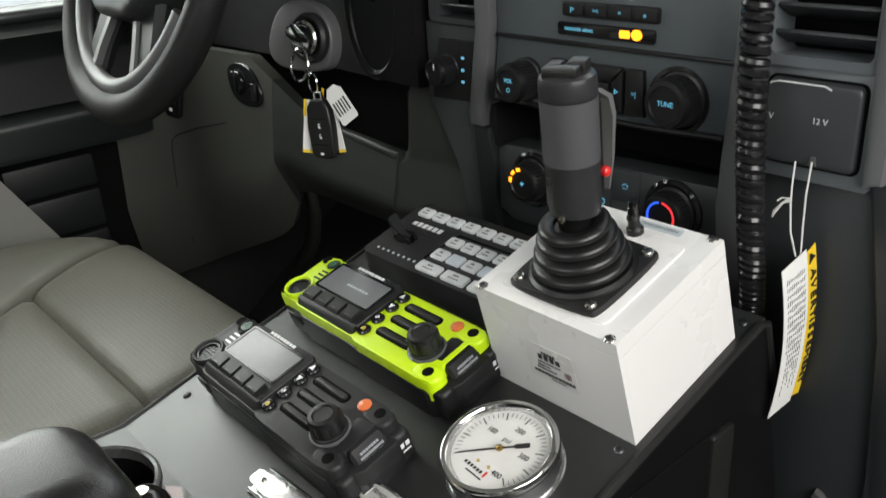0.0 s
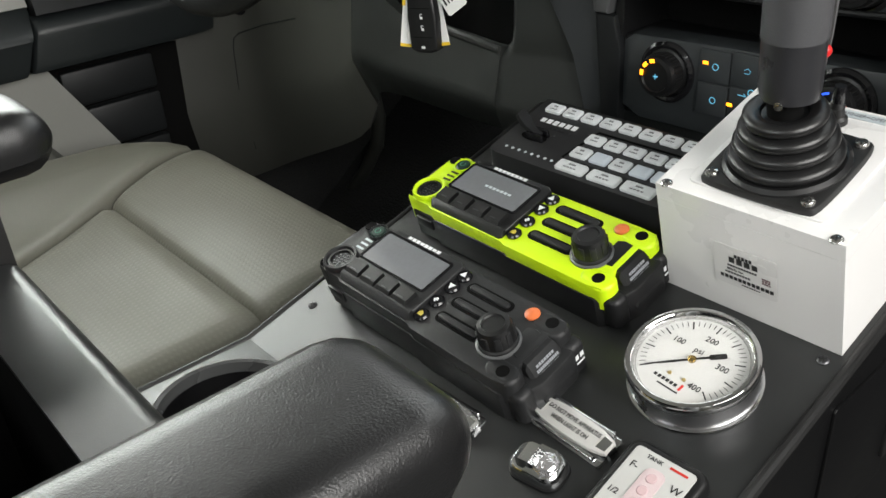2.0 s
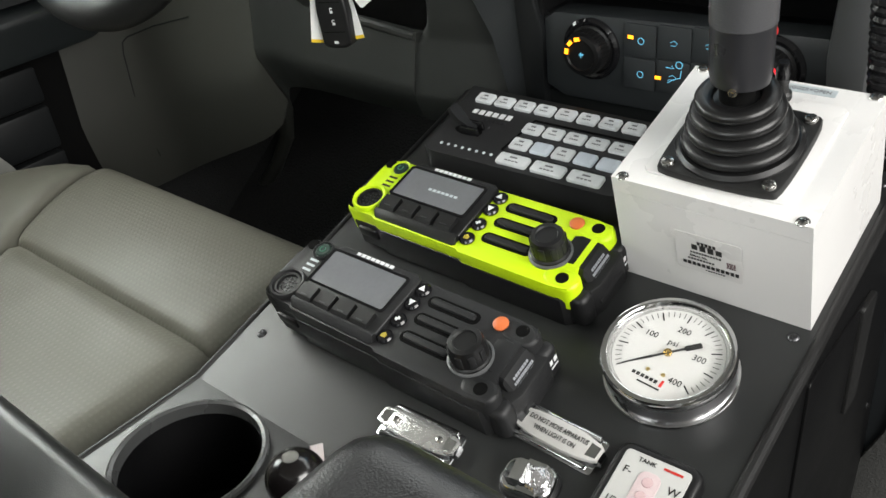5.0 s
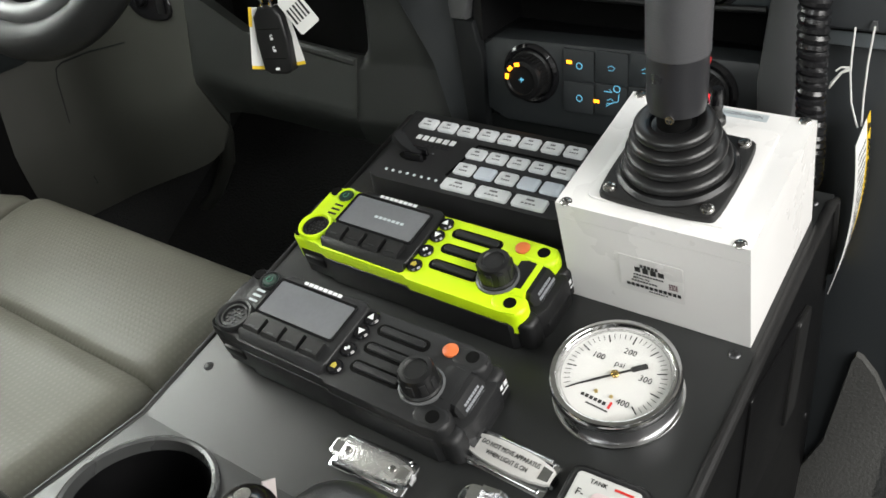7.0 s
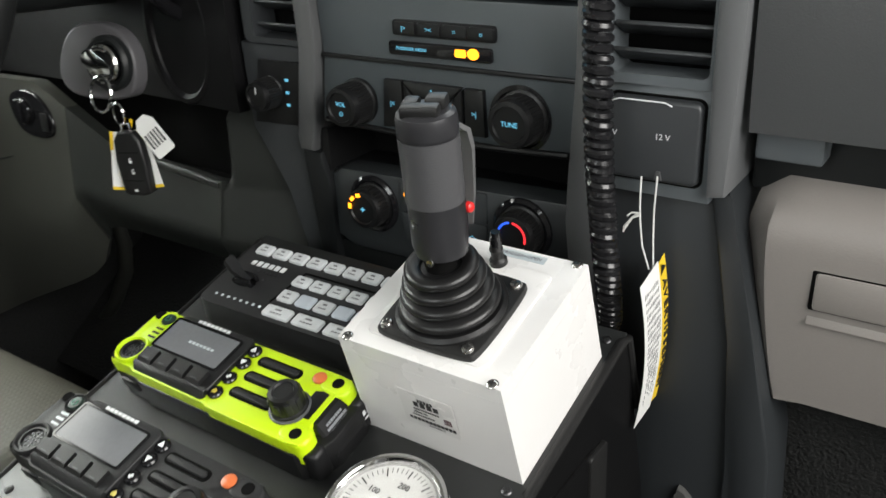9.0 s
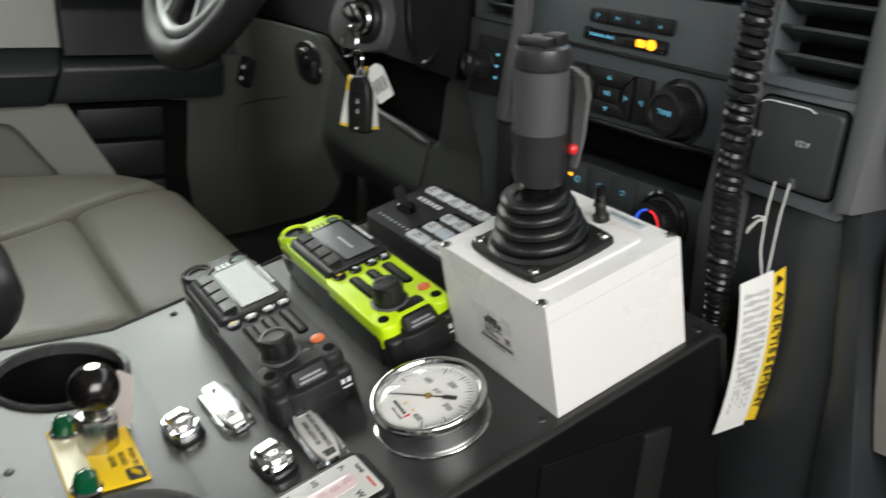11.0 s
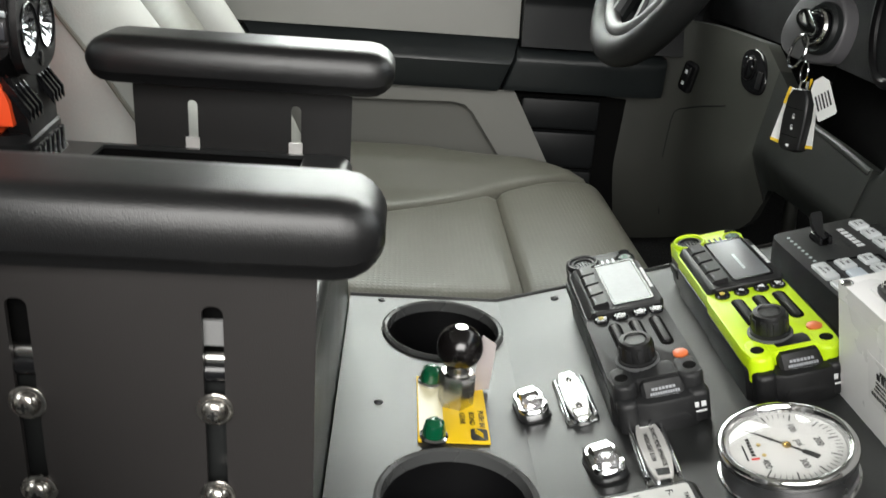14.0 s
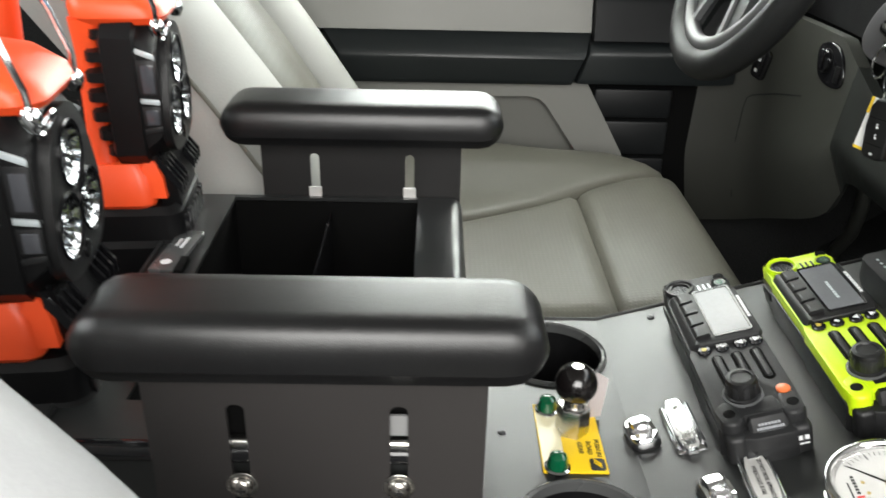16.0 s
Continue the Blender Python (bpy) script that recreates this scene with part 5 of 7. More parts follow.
# indicator lamps (unlit) and clip-on lenses
def pilot(x, v, rz, label):
    p = thing("pilot_lamp", deck(x, v, 0, rz), label, "indicator lamp", "console pilot lamps")
    part("base", prism(rrect(0.0385, 0.0270, 0.0095, 6), 0.0003, 0.0022, 0.0008), M_BLACK, p, "thin black gasket")
    part("housing", loft([[(a, b, z) for a, b in rrect(0.0365 * k, 0.0250 * k, 0.0092 * k, 6)] for k, z in ((1.0, 0.0020), (1.0, 0.0066), (0.955, 0.0092), (0.86, 0.0108))]), M_CHROME, p)
    part("hood", bevel(loft([[(x0, b, z) for b, z in ((-0.0100 * k, 0.0085), (0.0100 * k, 0.0085), (0.0066 * k, zt), (-0.0066 * k, zt))] for x0, k, zt in ((-0.0152, 0.70, 0.0108), (-0.0095, 1.0, 0.0158), (-0.0015, 1.0, 0.0162), (0.0030, 0.92, 0.0122))]), 0.0009, 2), M_CHROME, p)
    part("lens", lathe([(0.0094, 0.0095), (0.0090, 0.0122), (0.0072, 0.0146), (0.0034, 0.0160), (0, 0.0161)], 9, (0.0066, 0, 0)), mat("clear_faceted_lens", (0.62, 0.61, 0.62), 0.07, 0.8, 260, 0.6, 0.3, 80, dist=0.002), p, "clear faceted lens", 4)
    for sy in (-1, 1):
        part("side_facet", bevel(loft([[(xx, sy * y0, z) for xx, z in ((-0.006, 0.0075), (0.012, 0.0075), (0.009, 0.0118), (-0.003, 0.0128))] for y0 in (0.0075, 0.0112)]), 0.0007, 1), M_CHROME, p)
    return p


pilot(0.0055, 0.0085, 8, "small chrome indicator lamp, unlit, on the console")
pilot(0.0925, 0.0497, 8, "small chrome flasher lamp, unlit, beside the warning plate")


M_TEXPLATE = mat("textured_bright_plate", (0.72, 0.72, 0.71), 0.24, 0.85, 700, 0.4, 0.08, 60, dist=0.0005)


def labelled(x, v, rz, text, label):
    p = thing("warning_light_cover", deck(x, v, 0, rz), label, "warning light", "console light covers")
    part("base", loft([[(a, b, z) for a, b in rrect(0.063 * k, 0.0262 * k, 0.0022, 3)] for k, z in ((1.0, 0.0003), (0.985, 0.0016), (0.84, 0.0030))]), M_CHROME, p, "flared chrome tray")
    for sy in (-1, 1):
        part("side_rail", moved(prism(rrect(0.054, 0.0034, 0.0012), 0, 0.0052, 0.001), pose(0, sy * 0.0095, 0.0020, sy * -26, 0, 0)), M_CHROME, p)
    for sx in (-1, 1):
        part("end_clip", bevel(loft([[(sx * x0, b, z) for b, z in ((-w, 0.001), (w, 0.001), (w * 0.8, zt), (-w * 0.8, zt))] for x0, w, zt in ((0.0240, 0.0060, 0.0092), (0.0310, 0.0050, 0.0090), (0.0345, 0.0040, 0.0040))]), 0.0008, 2), M_CHROME, p)
    ell = [(sx * a, sy * b) for sx, sy, row in ((1, 1, ((0.0325, 0.0048), (0.0300, 0.0064), (0.0200, 0.0086), (0.0080, 0.0095))), (-1, 1, ((0.0080, 0.0095), (0.0200, 0.0086), (0.0300, 0.0064), (0.0325, 0.0048))), (-1, -1, ((0.0325, 0.0048), (0.0300, 0.0064), (0.0200, 0.0086), (0.0080, 0.0095))), (1, -1, ((0.0080, 0.0095), (0.0200, 0.0086), (0.0300, 0.0064), (0.0325, 0.0048)))) for a, b in row]
    top = part("label_plate", prism(ell, 0.0060, 0.0090, 0.0008), M_PLATE if text else M_TEXPLATE, p, "engraved tapered plate" if text else "bright textured tapered plate")
    if text:
        for i, row in enumerate(text):
            words(row, 0.0050, pose(0, 0.0030 - 0.0060 * i, 0.0092), top, M_INK, squeeze=0.70)
    else:
        for sx in (-0.019, 0.019):
            screw(p, pose(sx, 0, 0.0090), 0.0026, M_STEEL)
    return p


labelled(0.0912, 0.0855, -2, ("DO NOT MOVE APPARATUS", "WHEN LIGHT IS ON"), "chrome cover with engraved warning plate on the console")
labelled(0.0058, 0.0440, 2, None, "chrome cover with plain textured plate on the console")

# tank level gauge
tank = thing("tank_gauge", deck(0.1595, 0.0640, 0, 1.5), "white-faced tank level display in a black housing", "gauge")
part("housing", prism(rrect(0.054, 0.076, 0.008, 5), 0.0003, 0.0120, 0.004, 3), M_BLACK, tank)
tf = part("face", prism(rrect(0.042, 0.064, 0.003), 0.0118, 0.0130, 0.0005), M_DIAL, tank, "white printed face")
words("TANK", 0.0042, pose(-0.006, 0.0275, 0.0132), tf, M_INK)
bars([(0.0105, 0.0278, 0.012, 0.0016)], pose(0, 0, 0.0132), tf, M_REDINK, "brand_print")
words("F-", 0.0068, pose(-0.0145, 0.018, 0.0132), tf, M_INK)
words("1/2", 0.0058, pose(-0.0150, -0.003, 0.0132), tf, M_INK)
words("E-", 0.0068, pose(-0.0145, -0.024, 0.0132), tf, M_INK)
for i, ch in enumerate("WATER"):
    words(ch, 0.0072, pose(0.0155, 0.016 - i * 0.0095, 0.0132), tf, M_INK, "letter")
part("level_window", prism(rrect(0.014, 0.050, 0.005, cx=0.0, cy=-0.003), 0.0129, 0.0140, 0.0005), mat("pale_pink_lens", (0.58, 0.47, 0.48), 0.15), tank, "pale level window")
for i in range(5):
    part("level_led", lathe([(0.0036, 0.0138), (0.003, 0.0146), (0, 0.0148)], 16, (0, 0.015 - i * 0.0095, 0)), mat("dull_pink_lens", (0.55, 0.40, 0.41), 0.2), tank)

# pressure gauge
G = deck(0.1300, 0.1640, -0.0022, -1)
gauge = thing("pressure_gauge", G, "round chrome pressure gauge with white dial", "gauge")
part("flange", lathe([(0.0424, 0.0023), (0.0443, 0.0024), (0.0446, 0.0030), (0.0442, 0.0037), (0.0426, 0.0040)], 64, cap=False), M_BEZEL, gauge)
part("case", lathe([(0.0424, 0.0005), (0.0424, 0.0194), (0.0380, 0.0186), (0, 0.0186)], 72), M_BRUSHED, gauge, "brushed steel case wall")
part("bezel", lathe([(0.0424, 0.0188), (0.0434, 0.0196), (0.0437, 0.0222), (0.0433, 0.0252), (0.0422, 0.0266), (0.0404, 0.0270), (0.0388, 0.0266), (0.0376, 0.0252), (0.0370, 0.0230), (0.0362, 0.0205), (0.0357, 0.0192)], 72, cap=False), M_BEZEL, gauge, "polished bezel ring")
dial = part("dial", lathe([(0.0357, 0.0190), (0.0357, 0.0196), (0, 0.0196)], 56), M_DIAL, gauge)


def dialpt(val, r):
    """Zero at lower left, 400 at lower right."""
    a = radians(221 - val / 400 * 262)
    return r * math.cos(a), r * math.sin(a), a


ticks = []
for k in range(0, 405, 10):
    x, y, a = dialpt(k, 0.0315 if k % 50 else 0.0300)
    ticks.append(moved(box(0.0042 if k % 50 else 0.0066, 0.00042 if k % 50 else 0.0009, 0.0002), pose(x, y, 0.0198, 0, 0, math.degrees(a))))
part("ticks", joined(*ticks), M_INK, gauge)
for txt, x, y in (("100", -0.0165, 0.0095), ("200", 0.0015, 0.0200), ("300", 0.0195, 0.0040), ("400", 0.0140, -0.0180)):
    words(txt, 0.0066, pose(x, y, 0.0198, 0, 0, 0), gauge, M_INK, squeeze=0.92)
words("psi", 0.0064, pose(-0.0005, 0.0085, 0.0198), gauge, M_INK)
bars(blocks(-0.003, -0.0225, 0.019, 0.0026, 6), pose(0, 0, 0.0198, 0, 0, -4), gauge, M_INK, "maker_print")
bars([(0.0090, -0.0222, 0.0018, 0.0052)], pose(0, 0, 0.0199, 0, 0, -4), gauge, M_REDINK, "maker_print")
bars([(0.002, -0.0270, 0.016, 0.0012)], pose(0, 0, 0.0198, 0, 0, -4), gauge, M_INK, "print")
needle = part("needle", joined(prism([(-0.0300, -0.0003), (-0.010, -0.0010), (-0.010, 0.0010), (-0.0300, 0.0003)][::1], 0.0204, 0.0210), box(0.030, 0.0016, 0.0006, 0, (0, 0, 0.0207)), prism(rrect(0.011, 0.0042, 0.001, cx=0.0165), 0.0204, 0.0210)), M_INK, gauge, at=pose(0, 0, 0, 0, 0, 41))
part("needle_hub", lathe([(0.0028, 0.0196), (0.0028, 0.0222), (0.0015, 0.0228), (0, 0.0228)], 20), mat("brass", (0.55, 0.38, 0.14), 0.25, 1), gauge, "brass hub")
for x in (-0.0054, 0.0054):
    part("stop_pin", lathe([(0.0014, 0.0196), (0.0014, 0.0205), (0, 0.0206)], 14, (x, -0.0165, 0)), mat("brass_pin", (0.55, 0.42, 0.18), 0.3, 0.8), gauge)
glass = part("glass", lathe([(0.0362, 0.0236), (0.030, 0.0243), (0.015, 0.0247), (0, 0.0248)], 48, cap=False), M_CLEAR, gauge, "clear glass")
glass.visible_shadow = False

# ---------------------------------------------------------------- handheld radio control heads
def control_head(m, shell, label):
    """A rugged radio control head lying on its back; long axis along x."""
    r = thing("radio_control_head", m, label, "radio", "radio control heads on the console")
    base = [(-0.113, -0.020), (-0.106, -0.0315), (-0.082, -0.0320), (-0.076, -0.0345), (0.004, -0.0345), (0.010, -0.0360), (0.098, -0.0370), (0.112, -0.026), (0.117, -0.012), (0.117, 0.018), (0.110, 0.030), (0.098, 0.0335), (0.0, 0.0335), (-0.080, 0.0330), (-0.106, 0.0320), (-0.113, 0.020)]
    part("lower_body", prism(base, 0.0005, 0.0285, 0.003, 2), M_RADIO if shell is M_RADIO else M_BLACK, r, "dark rubberised lower body")
    up = [(-0.111, -0.021), (-0.106, -0.0290), (-0.098, -0.0310), (-0.082, -0.0310), (-0.077, -0.0330), (0.006, -0.0330), (0.010, -0.0350), (0.092, -0.0355), (0.104, -0.0335), (0.108, -0.024), (0.101, -0.0155), (0.101, 0.0185), (0.108, 0.024), (0.104, 0.0315), (0.092, 0.0325), (-0.098, 0.0320), (-0.107, 0.0295), (-0.111, 0.021)]
    holes = [oval(0.0052, 0.0052, 20, *c) for c in ((0.0960, 0.0248), (0.0960, -0.0262), (-0.1055, 0.0255), (-0.1060, -0.0245))]
    part("upper_shell", bevel(prism(up, 0.024, 0.0402, 0, holes=holes), 0.0014, 2, 60), shell, r)
    for cx, cy in ((0.0940, 0.0235), (0.0940, -0.0255)):
        part("corner_bumper", prism(rrect(0.0290, 0.0190, 0.0085, 5, cx, cy), 0.019, 0.0408, 0.004, 4), shell, r)
    for cx, cy in ((-0.1020, 0.0250), (-0.1020, -0.0235)):
        part("corner_bumper", prism(rrect(0.0215, 0.0150, 0.0065, 4, cx, cy), 0.016, 0.0396, 0.003, 3), shell if shell is not M_RADIO else M_BLACK, r)
    for c in ((0.0960, 0.0248), (0.0960, -0.0262), (-0.1055, 0.0255), (-0.1060, -0.0245)):
        part("screw_well", lathe([(0.0050, 0.0405), (0.0048, 0.0411), (0, 0.0411)], 20, (*c, 0), cap=False), M_SHADE, r)
    bez = part("screen_bezel", prism([(-0.079, -0.027), (0.0015, -0.028), (0.0045, -0.024), (0.0045, 0.030), (0.0, 0.0335), (-0.074, 0.0325), (-0.080, 0.028)], 0.038, 0.0450, 0.0018, 3), M_BLACK if shell is not M_RADIO else M_RADIO, r, "raised screen bezel")
    part("lcd", prism(rrect(0.0730, 0.0310, 0.002, cx=-0.0412, cy=0.0095), 0.0449, 0.0454), M_LCD, bez, "grey glossy screen")
    if shell is M_LIME:
        bars(blocks(-0.035, 0.0085, 0.030, 0.0026, 7), pose(0, 0, 0.0455), bez, M_STRIPE, "screen_print")
    part("lcd_frame", prism(rrect(0.0775, 0.0350, 0.003, cx=-0.0412, cy=0.0095), 0.0448, 0.0460, 0, holes=[rrect(0.0735, 0.0315, 0.002, cx=-0.0412, cy=0.0095)]), M_GLOSS, bez)
    bars(blocks(-0.0405, 0.0300, 0.0380, 0.0029, 8, 0.20), pose(0, 0, 0.0453), bez, M_TEXT, "maker_print")
    part("bezel_skirt", bevel(loft([[(x, -0.0245, 0.038), (x, -0.0245, 0.0458), (x, -0.0275, 0.0452), (x, -0.0312 + dy, 0.0412), (x, -0.0312 + dy, 0.038)] for x, dy in ((-0.0795, 0.002), (-0.0770, 0), (0.0015, -0.0008), (0.0040, 0.0012))]), 0.0010, 2), M_BLACK if shell is not M_RADIO else M_RADIO, bez)
    for u in (-0.0690, -0.0500, -0.0310, -0.0120):
        k = part("soft_key", bevel(loft([[(x, -0.0068, 0.0442), (x, -0.0068, 0.0462), (x, -0.0045, 0.0482), (x, 0.0062, 0.0492), (x, 0.0066, 0.0442)] for x in (-0.0077, 0.0077)]), 0.0012, 2), M_BLACK, r, at=pose(u, -0.0180, 0))
        part("key_mark", box(0.006, 0.0009, 0.0002, 0, (0, 0, 0.0489)), M_METALTAB, k, at=pose(0, 0.001, 0, 5))
    for w, mark in ((0.0245, "up"), (0.0110, "down"), (-0.0055, "sun"), (-0.0215, "house")):
        b = part("round_key", lathe([(0.0062, 0.0398), (0.0062, 0.0415), (0.0050, 0.0428), (0, 0.0430)], 24, (0.0095, w, 0)), M_GLOSS, r)
        if mark in ("up", "down"):
            s = 1 if mark == "up" else -1
            part("key_mark", prism([(-0.0028, -0.0018), (0.0028, -0.0018), (0, 0.0032)], 0, 0.0002), M_TEXT, b, at=pose(0.0095, w, 0.0430, 0, 0, 0 if s > 0 else 180))
        elif mark == "sun":
            part("key_mark", joined(box(0.0042, 0.0009, 0.0002), box(0.0009, 0.0042, 0.0002), moved(box(0.0042, 0.0009, 0.0002), pose(0, 0, 0, 0, 0, 45))), M_TEXT, b, at=pose(0.0095, w, 0.0431))
        else:
            part("key_mark", prism([(-0.0022, -0.002), (0.0022, -0.002), (0.0022, 0.0008), (0, 0.0026), (-0.0022, 0.0008)], 0, 0.0002), M_OLIVE, b, "yellow home icon", at=pose(0.0095, w, 0.0430))
    for w in (0.0195, 0.0030, -0.0140):
        part("speaker_slot", prism(rrect(0.0450, 0.0104, 0.0050, 6, cx=0.0410, cy=w), 0.0399, 0.0406, 0.0003), M_SHADE, r)
        part("slot_bar", prism(rrect(0.0390, 0.0056, 0.0027, 6, cx=0.0410, cy=w), 0.0404, 0.0424, 0.0010, 3), M_RADIO, r)
    kn = part("volume_knob", lathe([(0.0146, 0.040), (0.0146, 0.0435), (0.0132, 0.0445), (0.0126, 0.0565), (0.0116, 0.0592), (0.0084, 0.0598), (0.0076, 0.0586), (0, 0.0584)], 36, (0.0760, -0.0085, 0)), M_BLACK, r, "black ribbed volume knob")
    part("knob_rib", joined(*[moved(box(0.0018, 0.0046, 0.0110, 0.0006), pose(0.0760 + 0.0126 * math.cos(a), -0.0085 + 0.0126 * math.sin(a), 0.0508, 0, 0, math.degrees(a))) for a in [2 * math.pi * i / 9 for i in range(9)]]), M_RADIO, kn)
    part("knob_seat", lathe([(0.0164, 0.0398), (0.0164, 0.0416), (0.0148, 0.0424)], 36, (0.0760, -0.0085, 0), cap=False), M_TRIM, r, "grey knob collar")
    part("alarm_button", lathe([(0.0057, 0.0398), (0.0057, 0.0416), (0.0044, 0.0424), (0, 0.0426)], 24, (0.0790, 0.0235, 0)), M_ORANGE, r, "orange emergency button")
    part("power_key", lathe([(0.0066, 0.0398), (0.0066, 0.0412), (0.0054, 0.0422), (0, 0.0422)], 24, (-0.0930, 0.0235, 0)), mat("dark_green_key", (0.008, 0.026, 0.019), 0.35), r, "dark green power key")
    part("power_mark", tube([(-0.0930 + 0.0025 * math.cos(a), 0.0235 + 0.0025 * math.sin(a), 0.0424) for a in [radians(120 + 300 * i / 12) for i in range(13)]], 0.0004, 5), mat("green_mark", (0.06, 0.20, 0.13), 0.4), r)
    part("key_guard", lathe([(0.0090, 0.0396), (0.0090, 0.0414), (0.0082, 0.0420), (0.0074, 0.0414), (0.0072, 0.0398)], 28, (-0.0930, 0.0235, 0), cap=False), shell, r)
    part("mic_collar", lathe([(0.0148, 0.0380), (0.0150, 0.0428), (0.0140, 0.0444), (0.0122, 0.0440), (0.0112, 0.0408)], 36, (-0.0955, -0.0160, 0), cap=False), shell, r)
    mic = part("microphone", lathe([(0.0108, 0.0396), (0.0108, 0.0425), (0.0090, 0.0425), (0.0086, 0.0405), (0, 0.0405)], 32, (-0.0955, -0.0160, 0)), M_BLACK, r, "round microphone grille")
    part("grille_dots", joined(*[lathe([(0.0010, 0.0405), (0.0008, 0.0412), (0, 0.0412)], 8, (-0.0955 + rr * math.cos(a), -0.0160 + rr * math.sin(a), 0)) for rr, cnt in ((0.0, 1), (0.0034, 6), (0.0062, 10)) for a in [2 * math.pi * i / cnt for i in range(cnt)]]), M_METALTAB, mic)
    for i in range(3):
        part("status_bar", box(0.0085, 0.0020, 0.0006, 0, (-0.0930, 0.0125 - i * 0.0050, 0.0402)), M_RADIO if shell is not M_RADIO else M_STRIPE, r, at=pose(0, 0, 0))
    cap = part("end_cap", bevel(loft([[(x0, -0.0135 * k, 0.010), (x0, -0.0140 * k, zt - 0.004), (x0, -0.0115 * k, zt), (x0, 0.0135 * k, zt), (x0, 0.0165 * k, zt - 0.004), (x0, 0.0165 * k, 0.010)] for x0, zt, k in ((0.084, 0.0405, 0.90), (0.090, 0.0416, 1.0), (0.1045, 0.0385, 1.04), (0.1175, 0.0150, 1.04))]), 0.0012, 2), M_RADIO if shell is M_RADIO else M_BLACK, r, "rubber end cap")
    rows_ = []
    for i, (w_, n_) in enumerate(((0.018, 7), (0.022, 12), (0.020, 9), (0.022, 13), (0.016, 6), (0.021, 11))):
        rows_ += blocks(0.0005 * (i % 2), 0.0085 - i * 0.0034, w_, 0.0021, n_, 0.22)
    bars(rows_, pose(0.1118, 0.0015, 0.0262, 61, 0, 90), cap, mat("faded_label_print", (0.24, 0.25, 0.27), 0.5))
    part("lower_lobe", prism(rrect(0.016, 0.0165, 0.006, 5, 0.1075, 0.0255), 0.004, 0.030, 0.005, 4), M_RADIO if shell is M_RADIO else M_BLACK, r)
    part("lower_lobe", prism(rrect(0.016, 0.0165, 0.006, 5, 0.1075, -0.0260), 0.004, 0.030, 0.005, 4), M_RADIO if shell is M_RADIO else M_BLACK, r)
    bars([(-0.003, 0.002, 0.003, 0.0045), (0.002, 0.002, 0.0035, 0.0045), (0.0, -0.004, 0.008, 0.0016)], pose(0.1157, 0.0255, 0.0170, 90, 0, 90), cap, M_TEXT, "approval_mark")
    part("side_tab", box(0.006, 0.030, 0.012, 0.0022, (-0.1135, 0.002, 0.0320)), M_BLACK, r)
    part("side_button", box(0.020, 0.0035, 0.010, 0.0012, (-0.092, -0.0325, 0.018)), M_BLACK, r)
    return r


control_head(deck(-0.0518, 0.1025, 0.001) @ pose(0, 0, 0, 0, 1.4, 0.3), M_RADIO, "charcoal grey radio control head with orange button on the console")
control_head(deck(-0.0515, 0.2040, 0.001) @ pose(0, 0, 0, 0, 1.0, 0.2), M_LIME, "lime green radio control head with black bezel on the console")

# ---------------------------------------------------------------- siren and light controller
siren = thing("siren_controller", deck(-0.060, 0.3120, 0, 0.8), "black warning light controller with pale backlit keys", "controller")
part("body", bevel(loft([[(x * xw, y0 + y * yw, z) for x, y in rrect(2, 2, 0.16, 5)] for xw, yw, y0, z in ((0.1000, 0.0450, -0.0010, 0.0005), (0.1000, 0.0455, -0.0015, 0.008), (0.0985, 0.0428, -0.0005, 0.0300))]), 0.0035, 3), mat("soft_black_plastic", (0.018, 0.018, 0.019), 0.40, 0, 1200, 0.2, 0.1, 20), siren)
part("key_well", prism([(-0.024, -0.0235), (0.090, -0.0235), (0.090, 0.018), (-0.016, 0.018)], 0.0298, 0.0306), M_KEYEDGE, siren)
part("well_edge", tube([(-0.024, -0.0235, 0.0306), (-0.016, 0.018, 0.0306), (0.090, 0.018, 0.0306)], 0.0012, 8), M_SHADE, siren)




def keycap(x, y, w, h, blank=False):
    k = part("key", prism(rrect(w, h, 0.0022, 4), 0.0300, 0.0330, 0.0012, 3), M_KEYCAP2 if blank else M_KEYCAP, siren, at=pose(x, y, 0))
    if not blank:
        bars(blocks(0, -h * 0.20, w * 0.46, h * 0.12, 4) + [(0, h * 0.14, w * 0.24, h * 0.14)], pose(0, 0, 0.0331), k, M_LEGEND, "legend")


for i in range(8):
    keycap(-0.0785 + 0.0213 * i, 0.0325, 0.0180, 0.0125)
for i in range(5):
    keycap(-0.0112 + 0.0209 * i, 0.0068, 0.0180, 0.0125)
    keycap(-0.0112 + 0.0209 * i, -0.0133, 0.0180, 0.0135, i in (1, 3, 4))
for i in range(3):
    keycap(-0.0063 + 0.0345 * i, -0.0330, 0.0300, 0.0125)
bars(blocks(-0.0600, 0.0150, 0.0440, 0.0062, 6), pose(0, 0, 0.0303), siren, M_TEXT, "maker_print")
bars([(-0.0650 + 0.0048 * i, 0.0065, 0.0026, 0.0022) for i in range(6)], pose(0, 0, 0.0303), siren, M_METALTAB, "model_print")
for i in range(8):
    part("level_dot", lathe([(0.0016, 0.0300), (0.0012, 0.0306), (0, 0.0306)], 10, (-0.0840 + 0.0077 * i, -0.0315, 0)), M_STRIPE, siren)
for i in range(4):
    part("level_dot", lathe([(0.0014, 0.0300), (0.0011, 0.0305), (0, 0.0305)], 10, (-0.080 + 0.0090 * i, -0.0015, 0)), M_METALTAB, siren)
part("slide_slot", prism(oval(0.0145, 0.0060, 24), 0.0299, 0.0304), M_SHADE, siren, at=pose(-0.0690, -0.0100, 0, 0, 0, 0))
